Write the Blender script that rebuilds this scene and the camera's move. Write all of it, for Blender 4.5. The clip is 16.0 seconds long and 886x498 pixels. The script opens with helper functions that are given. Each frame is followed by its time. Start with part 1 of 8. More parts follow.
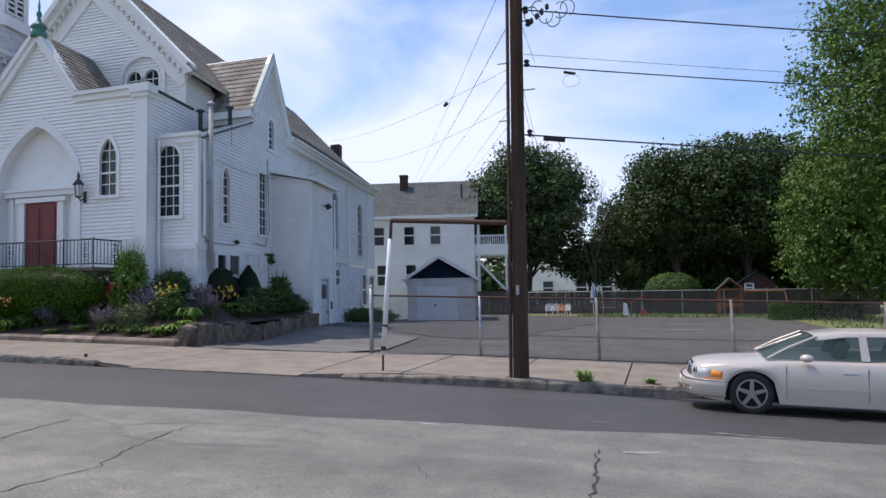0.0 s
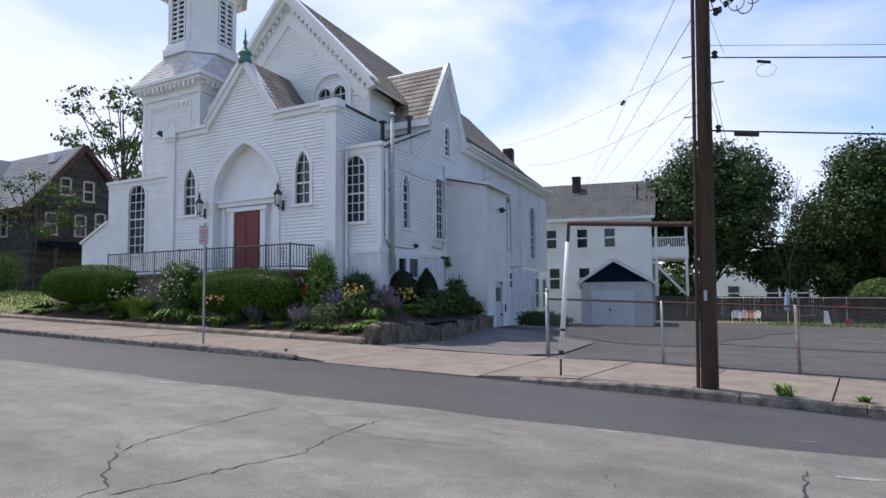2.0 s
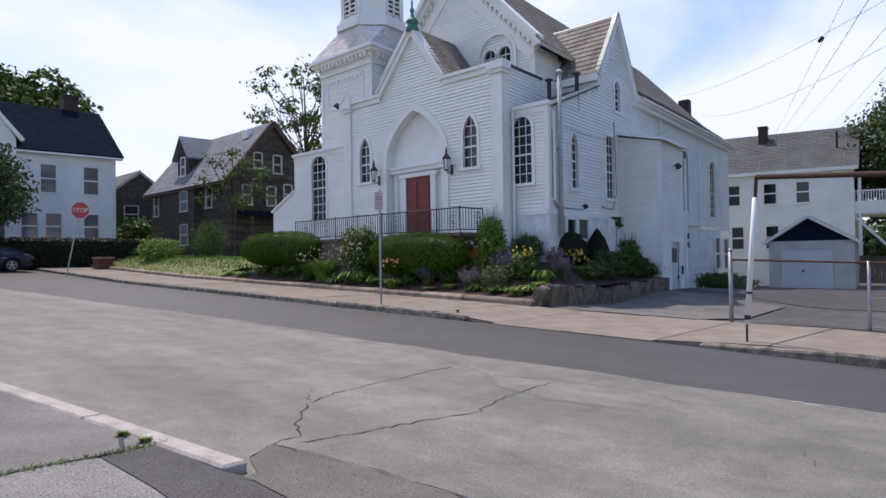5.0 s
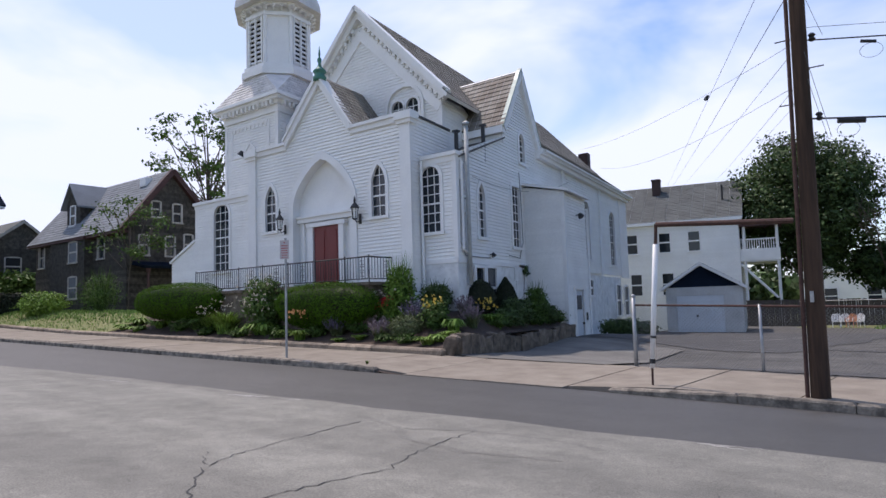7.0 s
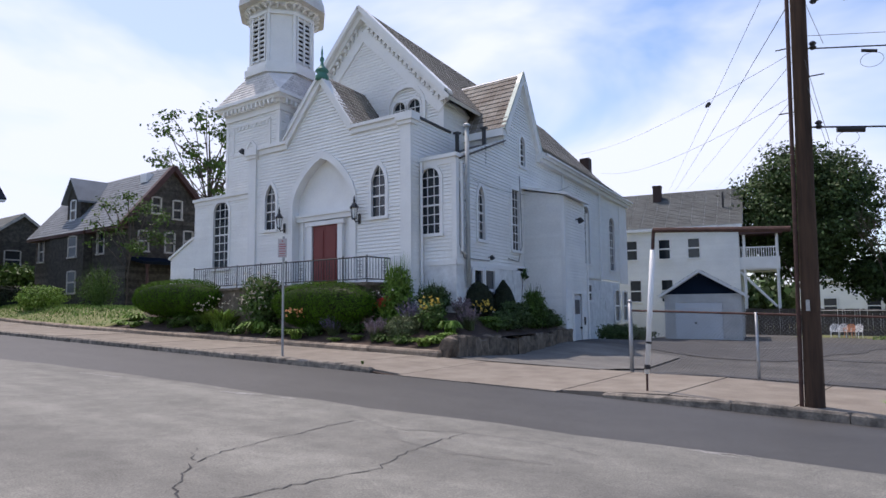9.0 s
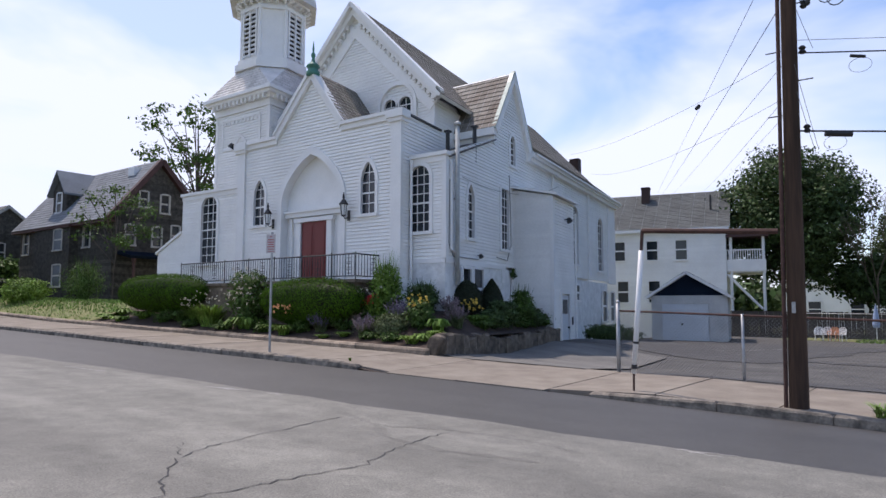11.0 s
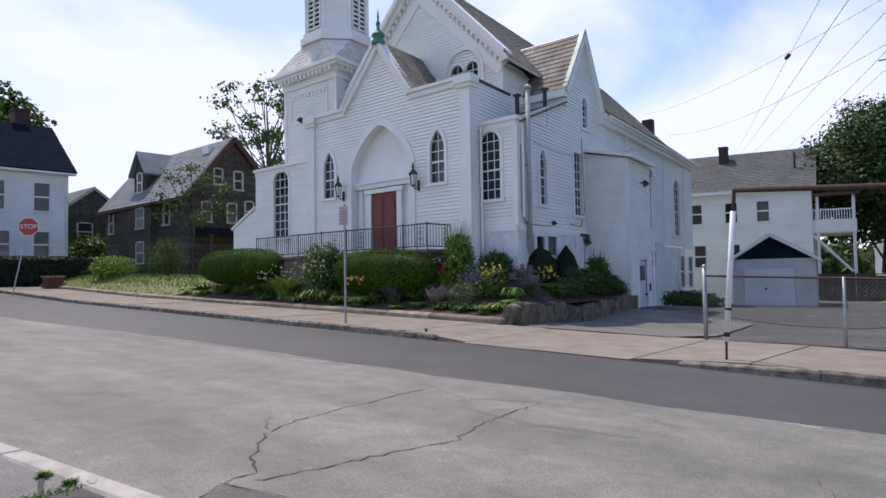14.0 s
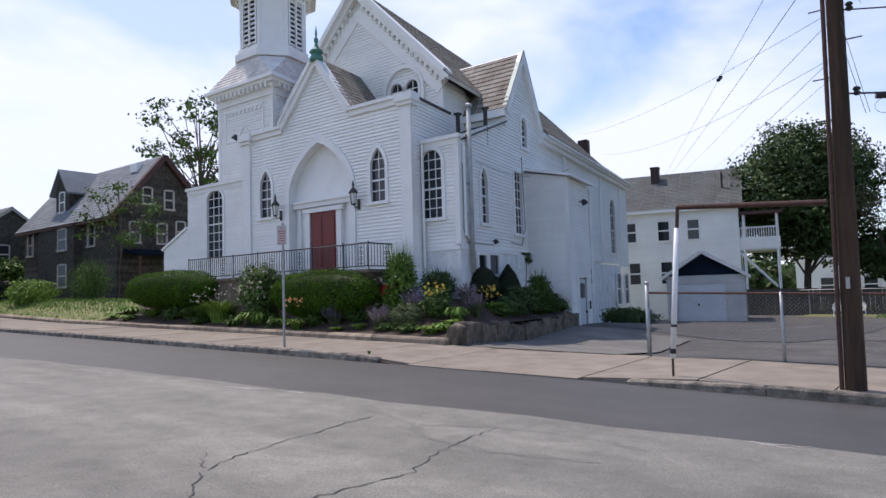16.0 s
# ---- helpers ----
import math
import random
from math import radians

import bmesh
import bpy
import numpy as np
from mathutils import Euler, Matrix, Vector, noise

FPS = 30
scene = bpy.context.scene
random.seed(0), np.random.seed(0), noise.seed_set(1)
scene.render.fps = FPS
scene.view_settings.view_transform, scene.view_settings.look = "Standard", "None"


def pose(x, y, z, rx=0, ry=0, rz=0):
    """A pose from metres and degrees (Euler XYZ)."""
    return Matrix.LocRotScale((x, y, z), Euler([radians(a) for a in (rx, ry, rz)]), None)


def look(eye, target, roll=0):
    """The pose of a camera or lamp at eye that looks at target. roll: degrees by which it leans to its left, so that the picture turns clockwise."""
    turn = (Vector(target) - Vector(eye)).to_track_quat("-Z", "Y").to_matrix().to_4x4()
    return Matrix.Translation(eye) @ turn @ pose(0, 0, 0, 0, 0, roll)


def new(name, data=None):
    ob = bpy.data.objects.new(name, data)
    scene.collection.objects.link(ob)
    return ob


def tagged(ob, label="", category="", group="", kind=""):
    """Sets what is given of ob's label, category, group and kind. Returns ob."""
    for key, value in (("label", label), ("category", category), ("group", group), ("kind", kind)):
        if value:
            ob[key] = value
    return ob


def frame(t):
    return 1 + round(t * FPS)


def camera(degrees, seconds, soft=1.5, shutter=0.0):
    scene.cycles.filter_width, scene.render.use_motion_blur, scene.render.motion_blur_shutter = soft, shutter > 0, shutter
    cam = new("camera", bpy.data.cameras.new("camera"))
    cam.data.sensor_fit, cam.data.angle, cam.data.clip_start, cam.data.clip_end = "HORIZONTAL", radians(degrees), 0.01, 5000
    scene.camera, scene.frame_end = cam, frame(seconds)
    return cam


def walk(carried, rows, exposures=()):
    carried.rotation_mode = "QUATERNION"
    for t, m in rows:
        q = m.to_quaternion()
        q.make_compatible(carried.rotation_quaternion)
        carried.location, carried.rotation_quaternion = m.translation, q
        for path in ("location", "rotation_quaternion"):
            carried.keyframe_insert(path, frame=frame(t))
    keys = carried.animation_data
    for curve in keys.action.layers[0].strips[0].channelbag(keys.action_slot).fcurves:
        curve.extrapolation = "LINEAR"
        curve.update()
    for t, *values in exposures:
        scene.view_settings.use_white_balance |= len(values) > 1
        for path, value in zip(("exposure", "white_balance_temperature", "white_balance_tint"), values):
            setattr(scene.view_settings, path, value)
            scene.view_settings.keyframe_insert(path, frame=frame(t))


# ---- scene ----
cam = camera(65.62, 16.0)
PATH = [
    (0.0, pose(-0.001, -0.001, 1.899, 93.41, 1.16, 17.50)),
    (0.5, pose(-0.044, -0.028, 1.904, 93.52, 0.48, 19.79)),
    (1.0, pose(-0.057, -0.055, 1.897, 94.13, 0.22, 22.86)),
    (1.5, pose(-0.066, -0.058, 1.906, 93.41, 0.03, 24.52)),
    (2.0, pose(-0.118, -0.081, 1.909, 93.85, 0.43, 31.63)),
    (2.5, pose(-0.130, -0.092, 1.886, 93.63, 0.41, 42.79)),
    (3.0, pose(-0.171, -0.076, 1.870, 92.75, 0.34, 47.95)),
    (5.5, pose(-0.222, 0.067, 1.906, 90.57, 0.67, 43.81)),
    (6.0, pose(-0.353, 0.142, 1.867, 93.02, 1.05, 39.50)),
    (6.5, pose(-0.384, 0.129, 1.865, 94.05, 2.33, 36.47)),
    (7.0, pose(-0.381, 0.171, 1.871, 94.89, 1.72, 38.04)),
    (7.5, pose(-0.363, 0.209, 1.856, 95.18, 1.27, 38.08)),
    (8.0, pose(-0.345, 0.227, 1.838, 94.81, 0.87, 38.39)),
    (8.5, pose(-0.343, 0.241, 1.859, 94.91, 0.38, 38.39)),
    (9.0, pose(-0.336, 0.230, 1.853, 95.07, 0.56, 37.98)),
    (11.5, pose(-0.370, 0.215, 1.838, 94.60, -0.79, 36.11)),
    (12.0, pose(-0.422, 0.191, 1.850, 93.74, -1.30, 34.42)),
    (12.5, pose(-0.433, 0.168, 1.856, 93.63, -0.96, 32.54)),
    (13.0, pose(-0.507, 0.239, 1.858, 93.55, -0.93, 31.58)),
    (13.5, pose(-0.597, 0.304, 1.858, 94.46, 1.71, 37.33)),
    (14.0, pose(-0.753, 0.393, 1.831, 92.45, 0.92, 42.58)),
    (14.5, pose(-0.906, 0.381, 1.868, 91.23, 2.19, 40.00)),
    (15.0, pose(-0.964, 0.442, 1.866, 91.50, 2.75, 34.71)),
    (15.5, pose(-0.993, 0.551, 1.868, 93.74, 3.04, 34.74)),
    (16.0, pose(-1.106, 0.584, 1.840, 93.98, 1.69, 37.44)),
]
walk(cam, PATH, exposures=((0.0, 0.2, 6320, 18), (1.5, 0.27, 6320, 18), (3.0, 0.25, 6420, 19), (5.5, 0.22, 6420, 19), (7.0, 0.22, 6400, 19), (16.0, 0.25, 6400, 19)))

# ---- sky and sun ----
SUN_AZ, SUN_EL = (-0.96, 0.28), radians(64)
world = bpy.data.worlds.new("sky")
scene.world = world
world.use_nodes = True
wn, wl = world.node_tree.nodes, world.node_tree.links
wn.clear()
w_out = wn.new("ShaderNodeOutputWorld")
w_bg = wn.new("ShaderNodeBackground")
w_sky = wn.new("ShaderNodeTexSky")
w_sky.sky_type = "NISHITA"
w_sky.sun_disc = False
w_sky.sun_elevation = SUN_EL
w_sky.sun_rotation = math.atan2(SUN_AZ[0], SUN_AZ[1])
w_sky.air_density, w_sky.dust_density, w_sky.ozone_density = 1.0, 0.6, 1.5
w_co = wn.new("ShaderNodeTexCoord")
w_map = wn.new("ShaderNodeMapping")
w_map.inputs["Scale"].default_value = (1.0, 1.0, 2.6)
w_noise = wn.new("ShaderNodeTexNoise")
w_noise.inputs["Scale"].default_value = 1.9
w_noise.inputs["Detail"].default_value = 5.0
w_noise.inputs["Roughness"].default_value = 0.52
w_noise.inputs["Distortion"].default_value = 0.4
w_ramp = wn.new("ShaderNodeValToRGB")
w_ramp.color_ramp.elements[0].position, w_ramp.color_ramp.elements[1].position = 0.39, 0.65
w_ramp.color_ramp.elements[0].color = (0.12, 0.12, 0.12, 1)
w_mix = wn.new("ShaderNodeMix")
w_mix.data_type = "RGBA"
w_mix.inputs[7].default_value = (7.1, 7.85, 9.4, 1)
wl.new(w_co.outputs["Generated"], w_map.inputs["Vector"])
wl.new(w_map.outputs["Vector"], w_noise.inputs["Vector"])
wl.new(w_noise.outputs["Fac"], w_ramp.inputs["Fac"])
w_sep = wn.new("ShaderNodeSeparateXYZ")
wl.new(w_co.outputs["Generated"], w_sep.inputs["Vector"])
w_veil = wn.new("ShaderNodeMapRange")
w_veil.inputs[1].default_value, w_veil.inputs[2].default_value = -0.75, 0.25
w_veil.inputs[3].default_value, w_veil.inputs[4].default_value = 0.36, -0.36
wl.new(w_sep.outputs["X"], w_veil.inputs[0])
w_add = wn.new("ShaderNodeMath")
w_add.use_clamp = True
wl.new(w_ramp.outputs["Color"], w_add.inputs[0])
wl.new(w_veil.outputs[0], w_add.inputs[1])
wl.new(w_add.outputs[0], w_mix.inputs[0])
w_hs = wn.new("ShaderNodeHueSaturation")
w_hs.inputs["Saturation"].default_value, w_hs.inputs["Value"].default_value = 1.22, 1.4
wl.new(w_sky.outputs["Color"], w_hs.inputs["Color"])
wl.new(w_hs.outputs["Color"], w_mix.inputs[6])
wl.new(w_mix.outputs[2], w_bg.inputs["Color"])
w_bg.inputs["Strength"].default_value = 0.108
wl.new(w_bg.outputs["Background"], w_out.inputs["Surface"])

sun = new("sun", bpy.data.lights.new("sun", "SUN"))
sun.data.energy, sun.data.angle, sun.data.color = 3.25, radians(0.8), (1.0, 0.91, 0.79)
sun.matrix_world = look((SUN_AZ[0] * 100, SUN_AZ[1] * 100, 100 * math.tan(SUN_EL)), (0, 0, 0))

# ---- materials ----


def material(name, color, rough=0.7, vary=0.15, scale=3.0, fine=40.0, bump=0.15, metal=0.0, second=None, stretch=(1, 1, 1), object_random=0.0, island=0.0, bump_scale=None, spec=0.5):
    """A surface with blotches at one scale and grain at another."""
    m = bpy.data.materials.new(name)
    m.use_nodes = True
    n, l = m.node_tree.nodes, m.node_tree.links
    b = n["Principled BSDF"]
    b.inputs["Roughness"].default_value, b.inputs["Metallic"].default_value = rough, metal
    b.inputs["Specular IOR Level"].default_value = spec
    co = n.new("ShaderNodeTexCoord")
    mp = n.new("ShaderNodeMapping")
    mp.inputs["Scale"].default_value = stretch
    l.new(co.outputs["Object"], mp.inputs["Vector"])
    big, small = n.new("ShaderNodeTexNoise"), n.new("ShaderNodeTexNoise")
    big.inputs["Scale"].default_value, big.inputs["Detail"].default_value = scale, 6
    small.inputs["Scale"].default_value, small.inputs["Detail"].default_value = fine, 4
    l.new(mp.outputs["Vector"], big.inputs["Vector"])
    l.new(mp.outputs["Vector"], small.inputs["Vector"])
    mix = n.new("ShaderNodeMix")
    mix.data_type = "RGBA"
    lo = second or tuple(c * (1 - vary) for c in color)
    hi = color if second else tuple(min(1, c * (1 + vary)) for c in color)
    mix.inputs[6].default_value, mix.inputs[7].default_value = (*lo, 1), (*hi, 1)
    ramp = n.new("ShaderNodeMapRange")
    ramp.inputs[1].default_value, ramp.inputs[2].default_value = 0.3, 0.7
    l.new(big.outputs["Fac"], ramp.inputs[0])
    l.new(ramp.outputs[0], mix.inputs[0])
    hsv = n.new("ShaderNodeHueSaturation")
    l.new(mix.outputs[2], hsv.inputs["Color"])
    val = n.new("ShaderNodeMapRange")
    val.inputs[1].default_value, val.inputs[2].default_value = 0.25, 0.75
    val.inputs[3].default_value, val.inputs[4].default_value = 1 - vary * 0.8, 1 + vary * 0.8
    l.new(small.outputs["Fac"], val.inputs[0])
    last = val.outputs[0]
    for amount, kind in ((object_random, "object"), (island, "island")):
        if amount:
            src = n.new("ShaderNodeObjectInfo").outputs["Random"] if kind == "object" else n.new("ShaderNodeNewGeometry").outputs["Random Per Island"]
            mr = n.new("ShaderNodeMapRange")
            mr.inputs[3].default_value, mr.inputs[4].default_value = 1 - amount, 1 + amount
            l.new(src, mr.inputs[0])
            mul = n.new("ShaderNodeMath")
            mul.operation = "MULTIPLY"
            l.new(last, mul.inputs[0])
            l.new(mr.outputs[0], mul.inputs[1])
            last = mul.outputs[0]
    l.new(last, hsv.inputs["Value"])
    l.new(hsv.outputs["Color"], b.inputs["Base Color"])
    if bump:
        bp = n.new("ShaderNodeBump")
        bp.inputs["Strength"].default_value, bp.inputs["Distance"].default_value = bump, 0.02
        l.new(small.outputs["Fac"], bp.inputs["Height"])
        l.new(bp.outputs["Normal"], b.inputs["Normal"])
    return m


def leafy(name, color, vary=0.5, light=0.15, spec=0.2):
    """Leaves: colour by leaf, a little light through them."""
    m = material(name, color, rough=0.6, vary=0.2, scale=0.8, fine=6.0, bump=0.0, island=vary, spec=spec)
    n, l = m.node_tree.nodes, m.node_tree.links
    b = n["Principled BSDF"]
    tr = n.new("ShaderNodeBsdfTranslucent")
    l.new(b.inputs["Base Color"].links[0].from_socket, tr.inputs["Color"])
    mx = n.new("ShaderNodeMixShader")
    mx.inputs["Fac"].default_value = light
    l.new(b.outputs["BSDF"], mx.inputs[1])
    l.new(tr.outputs["BSDF"], mx.inputs[2])
    l.new(mx.outputs["Shader"], n["Material Output"].inputs["Surface"])
    return m


def glassy(name, color=(0.02, 0.025, 0.03)):
    m = bpy.data.materials.new(name)
    m.use_nodes = True
    b = m.node_tree.nodes["Principled BSDF"]
    b.inputs["Base Color"].default_value = (*color, 1)
    b.inputs["Roughness"].default_value = 0.04
    b.inputs["IOR"].default_value = 1.5
    return m


M_WHITE = material("white_paint", (0.83, 0.83, 0.81), rough=0.55, vary=0.06, scale=0.7, fine=14, bump=0.05, island=0.025)
M_TRIM = material("white_trim_paint", (0.80, 0.80, 0.79), rough=0.5, vary=0.04, scale=1.5, fine=20, bump=0.04)
M_STONEWHITE = material("whitewashed_stone", (0.72, 0.73, 0.73), rough=0.85, vary=0.12, scale=2.2, fine=4.5, bump=2.6)
M_RED = material("red_door_paint", (0.17, 0.022, 0.02), rough=0.45, vary=0.08, scale=2, fine=20, bump=0.05)
M_SLATE = material("slate_shingle", (0.20, 0.185, 0.16), rough=0.8, vary=0.25, scale=1.2, fine=14, bump=0.3, island=0.22)
M_SLATE_LIGHT = material("weathered_slate", (0.25, 0.235, 0.205), rough=0.8, vary=0.2, second=(0.13, 0.1, 0.078), scale=1.2, fine=14, bump=0.3, island=0.25)
M_SLATE_WHITE = material("pale_slate", (0.62, 0.60, 0.58), rough=0.6, vary=0.12, scale=2, fine=14, bump=0.2, island=0.12)
M_ROOFGREY = material("grey_roof_shingle", (0.1, 0.108, 0.104), rough=0.9, vary=0.2, scale=0.9, fine=18, bump=0.3, island=0.14)
M_ROOFDARK = material("charcoal_roof_shingle", (0.011, 0.017, 0.03), rough=0.95, vary=0.15, scale=0.9, fine=18, bump=0.3, island=0.1, spec=0.02)
M_ROOFPALE = material("pale_grey_slate", (0.2, 0.218, 0.235), rough=0.92, vary=0.15, scale=0.9, fine=18, bump=0.3, island=0.12)
M_BROWN = material("weathered_brown_shingle", (0.055, 0.05, 0.043), rough=0.9, vary=0.5, scale=4.5, fine=14, bump=0.8, island=0.35)
M_BROWNTRIM = material("dark_red_brown_trim", (0.062, 0.024, 0.02), rough=0.6, vary=0.15, bump=0.1)
M_COPPER = material("green_copper", (0.06, 0.20, 0.155), rough=0.6, vary=0.25, scale=6, bump=0.15)
M_COPPEREDGE = material("pale_green_copper_edge", (0.38, 0.47, 0.42), rough=0.6, vary=0.15, scale=4, bump=0.1)
M_BLACK = material("black_iron", (0.018, 0.018, 0.02), rough=0.5, vary=0.2, bump=0.1)
# near black for dark car parts and for painted shade in openings
M_DARK = material("near_black_and_shade", (0.012, 0.012, 0.013), rough=0.9, vary=0.2, bump=0.0)
M_GLASSPALE = glassy("shaded_window_glass", (0.13, 0.14, 0.15))
M_DARKBRICK = material("sooty_brick", (0.05, 0.03, 0.026), rough=0.85, vary=0.25, scale=5, fine=30, bump=0.4)
M_GLASS = glassy("window_glass", (0.02, 0.026, 0.033))
M_LAMPGLASS = material("frosted_lamp_glass", (0.75, 0.76, 0.76), rough=0.2, vary=0.03, bump=0)
M_CURTAIN = material("pale_curtain", (0.42, 0.42, 0.40), rough=0.9, vary=0.1, scale=6, bump=0.1)
M_GALV = material("galvanised_steel", (0.36, 0.37, 0.38), rough=0.45, vary=0.15, scale=6, fine=50, bump=0.06, metal=0.6)
M_MESH = material("dull_fence_wire", (0.22, 0.22, 0.22), rough=0.6, vary=0.2, scale=6, bump=0, metal=0.3)
M_RUST = material("rusty_steel", (0.075, 0.038, 0.03), rough=0.8, vary=0.3, scale=9, fine=60, bump=0.3, metal=0.2)
M_POLE = material("creosoted_timber", (0.056, 0.031, 0.018), rough=0.9, vary=0.42, scale=5, fine=26, bump=0.6, stretch=(1, 1, 0.08))
M_WOOD = material("grey_timber_fence", (0.06, 0.052, 0.048), rough=0.85, vary=0.3, scale=3, fine=20, bump=0.4, stretch=(1, 1, 0.2), object_random=0.15)
M_BRICK = material("red_brick", (0.16, 0.06, 0.045), rough=0.85, vary=0.25, scale=5, fine=30, bump=0.4, object_random=0.15)
M_CONCRETE = material("worn_concrete", (0.255, 0.222, 0.178), rough=0.9, vary=0.22, second=(0.175, 0.146, 0.114), scale=1.9, fine=45, bump=0.3, object_random=0.07)
M_GRANITE = material("grey_granite", (0.25, 0.2, 0.15), rough=0.85, vary=0.4, scale=3, fine=30, bump=0.7, object_random=0.15)
M_KERB = material("mottled_kerb_granite", (0.3, 0.26, 0.21), rough=0.9, vary=0.35, scale=5.5, fine=25, bump=1.0, second=(0.07, 0.062, 0.052), object_random=0.2)
M_ROCK = material("rough_granite_rock", (0.2, 0.16, 0.12), rough=0.9, vary=0.3, second=(0.07, 0.055, 0.042), scale=5, fine=22, bump=1.0, object_random=0.2)
M_GRASS = material("lawn_grass", (0.12, 0.15, 0.04), rough=0.9, vary=0.3, scale=0.7, fine=22, bump=0.6, second=(0.19, 0.18, 0.07))
M_SOIL = material("garden_soil", (0.05, 0.032, 0.023), rough=0.95, vary=0.3, scale=2, fine=25, bump=0.8)
M_LEAF_HEDGE = leafy("clipped_hedge_leaf", (0.045, 0.1, 0.008), vary=0.32, light=0.02, spec=0.03)
# near-black base colour stands in for the shade between hedge leaves
M_LEAF_CORE = leafy("leaf_core_painted_shade", (0.008, 0.013, 0.004), light=0.0)
M_LEAF_DARK = leafy("dark_maple_leaf", (0.06, 0.098, 0.032), light=0.1)
M_LEAF_MID = leafy("mid_green_leaf", (0.07, 0.125, 0.027))
M_LEAF_PALE = leafy("bright_green_leaf", (0.15, 0.25, 0.042))
M_LEAF_BIRCH = leafy("drooping_tree_leaf", (0.1, 0.175, 0.036))
M_LEAF_YEW = leafy("yew_leaf", (0.022, 0.03, 0.016))
M_LEAF_GREY = leafy("grey_green_leaf", (0.12, 0.155, 0.07))
M_BARK = material("grey_brown_bark", (0.085, 0.068, 0.055), rough=0.9, vary=0.3, scale=5, fine=24, bump=0.8, stretch=(1, 1, 0.25))
M_WHITEPLASTIC = material("white_plastic", (0.78, 0.78, 0.77), rough=0.4, vary=0.03, bump=0)
M_SIGNRED = material("red_sign_face", (0.42, 0.05, 0.05), rough=0.5, vary=0.1, bump=0)
M_FADEDRED = material("faded_red_print", (0.42, 0.1, 0.1), rough=0.5, vary=0.1, bump=0)
M_GARAGE = material("dirty_white_render", (0.5, 0.5, 0.49), rough=0.85, vary=0.12, scale=1.2, fine=20, bump=0.3)
M_GARAGEDOOR = material("grey_white_door", (0.58, 0.61, 0.64), rough=0.6, vary=0.06, scale=1.5, fine=20, bump=0.1)
M_TAN = material("orange_wood", (0.22, 0.09, 0.04), rough=0.7, vary=0.2, scale=6, bump=0.2)


def asphalt(name, dark, light, grain=70, contrast=0.34, cloud=0.5, rough=0.85):
    m = material(name, light, rough=rough, vary=0.12, scale=0.8, fine=90, bump=0.35 + 0.6 * (contrast > 0.4), second=dark)
    n, l = m.node_tree.nodes, m.node_tree.links
    b = n["Principled BSDF"]
    src = b.inputs["Base Color"].links[0].from_socket
    co = n.new("ShaderNodeTexCoord")
    stone = n.new("ShaderNodeTexNoise")
    stone.inputs["Scale"].default_value, stone.inputs["Detail"].default_value = grain, 3
    l.new(co.outputs["Object"], stone.inputs["Vector"])
    st = n.new("ShaderNodeMapRange")
    st.inputs[1].default_value, st.inputs[2].default_value, st.inputs[3].default_value, st.inputs[4].default_value = 0.3, 0.72, 1 - contrast, 1 + contrast * 1.1
    l.new(stone.outputs["Fac"], st.inputs[0])
    streak = n.new("ShaderNodeTexNoise")
    mp = n.new("ShaderNodeMapping")
    mp.inputs["Scale"].default_value = (0.12, 1.2, 1)
    streak.inputs["Scale"].default_value, streak.inputs["Detail"].default_value = 1.3, 5
    l.new(co.outputs["Object"], mp.inputs["Vector"])
    l.new(mp.outputs["Vector"], streak.inputs["Vector"])
    sr = n.new("ShaderNodeMapRange")
    sr.inputs[1].default_value, sr.inputs[2].default_value, sr.inputs[3].default_value, sr.inputs[4].default_value = 0.35, 0.68, 1 - 0.2 * cloud, 1 + 0.2 * cloud
    l.new(streak.outputs["Fac"], sr.inputs[0])
    stain = n.new("ShaderNodeTexNoise")
    stain.inputs["Scale"].default_value, stain.inputs["Detail"].default_value, stain.inputs["Roughness"].default_value, stain.inputs["Distortion"].default_value = 2.3, 10, 0.74, 0.25
    l.new(co.outputs["Object"], stain.inputs["Vector"])
    sn = n.new("ShaderNodeMapRange")
    sn.inputs[1].default_value, sn.inputs[2].default_value, sn.inputs[3].default_value, sn.inputs[4].default_value = 0.34, 0.66, 1 - 0.3 * cloud, 1 + 0.24 * cloud
    l.new(stain.outputs["Fac"], sn.inputs[0])
    pre = n.new("ShaderNodeMath")
    pre.operation = "MULTIPLY"
    l.new(st.outputs[0], pre.inputs[0])
    l.new(sn.outputs[0], pre.inputs[1])
    mul = n.new("ShaderNodeMath")
    mul.operation = "MULTIPLY"
    l.new(pre.outputs[0], mul.inputs[0])
    l.new(sr.outputs[0], mul.inputs[1])
    hs = n.new("ShaderNodeHueSaturation")
    l.new(src, hs.inputs["Color"])
    l.new(mul.outputs[0], hs.inputs["Value"])
    l.new(hs.outputs["Color"], b.inputs["Base Color"])
    return m


M_ROAD = asphalt("old_asphalt", (0.148, 0.1435, 0.122), (0.186, 0.18, 0.154), cloud=0.8, rough=0.75)
M_ROADNEW = asphalt("newer_dark_asphalt", (0.044, 0.0425, 0.039), (0.055, 0.053, 0.049), rough=0.62)
M_LOT = asphalt("car_park_asphalt", (0.062, 0.059, 0.052), (0.1, 0.095, 0.085), cloud=0.8)
M_LOTDARK = asphalt("dark_car_park_asphalt", (0.05, 0.049, 0.047), (0.07, 0.068, 0.065))
M_DRIVE = asphalt("worn_pale_asphalt", (0.115, 0.111, 0.1), (0.165, 0.158, 0.142))
M_FOOTWAY = asphalt("grey_footway_asphalt", (0.13, 0.124, 0.112), (0.168, 0.16, 0.146), cloud=0.7)
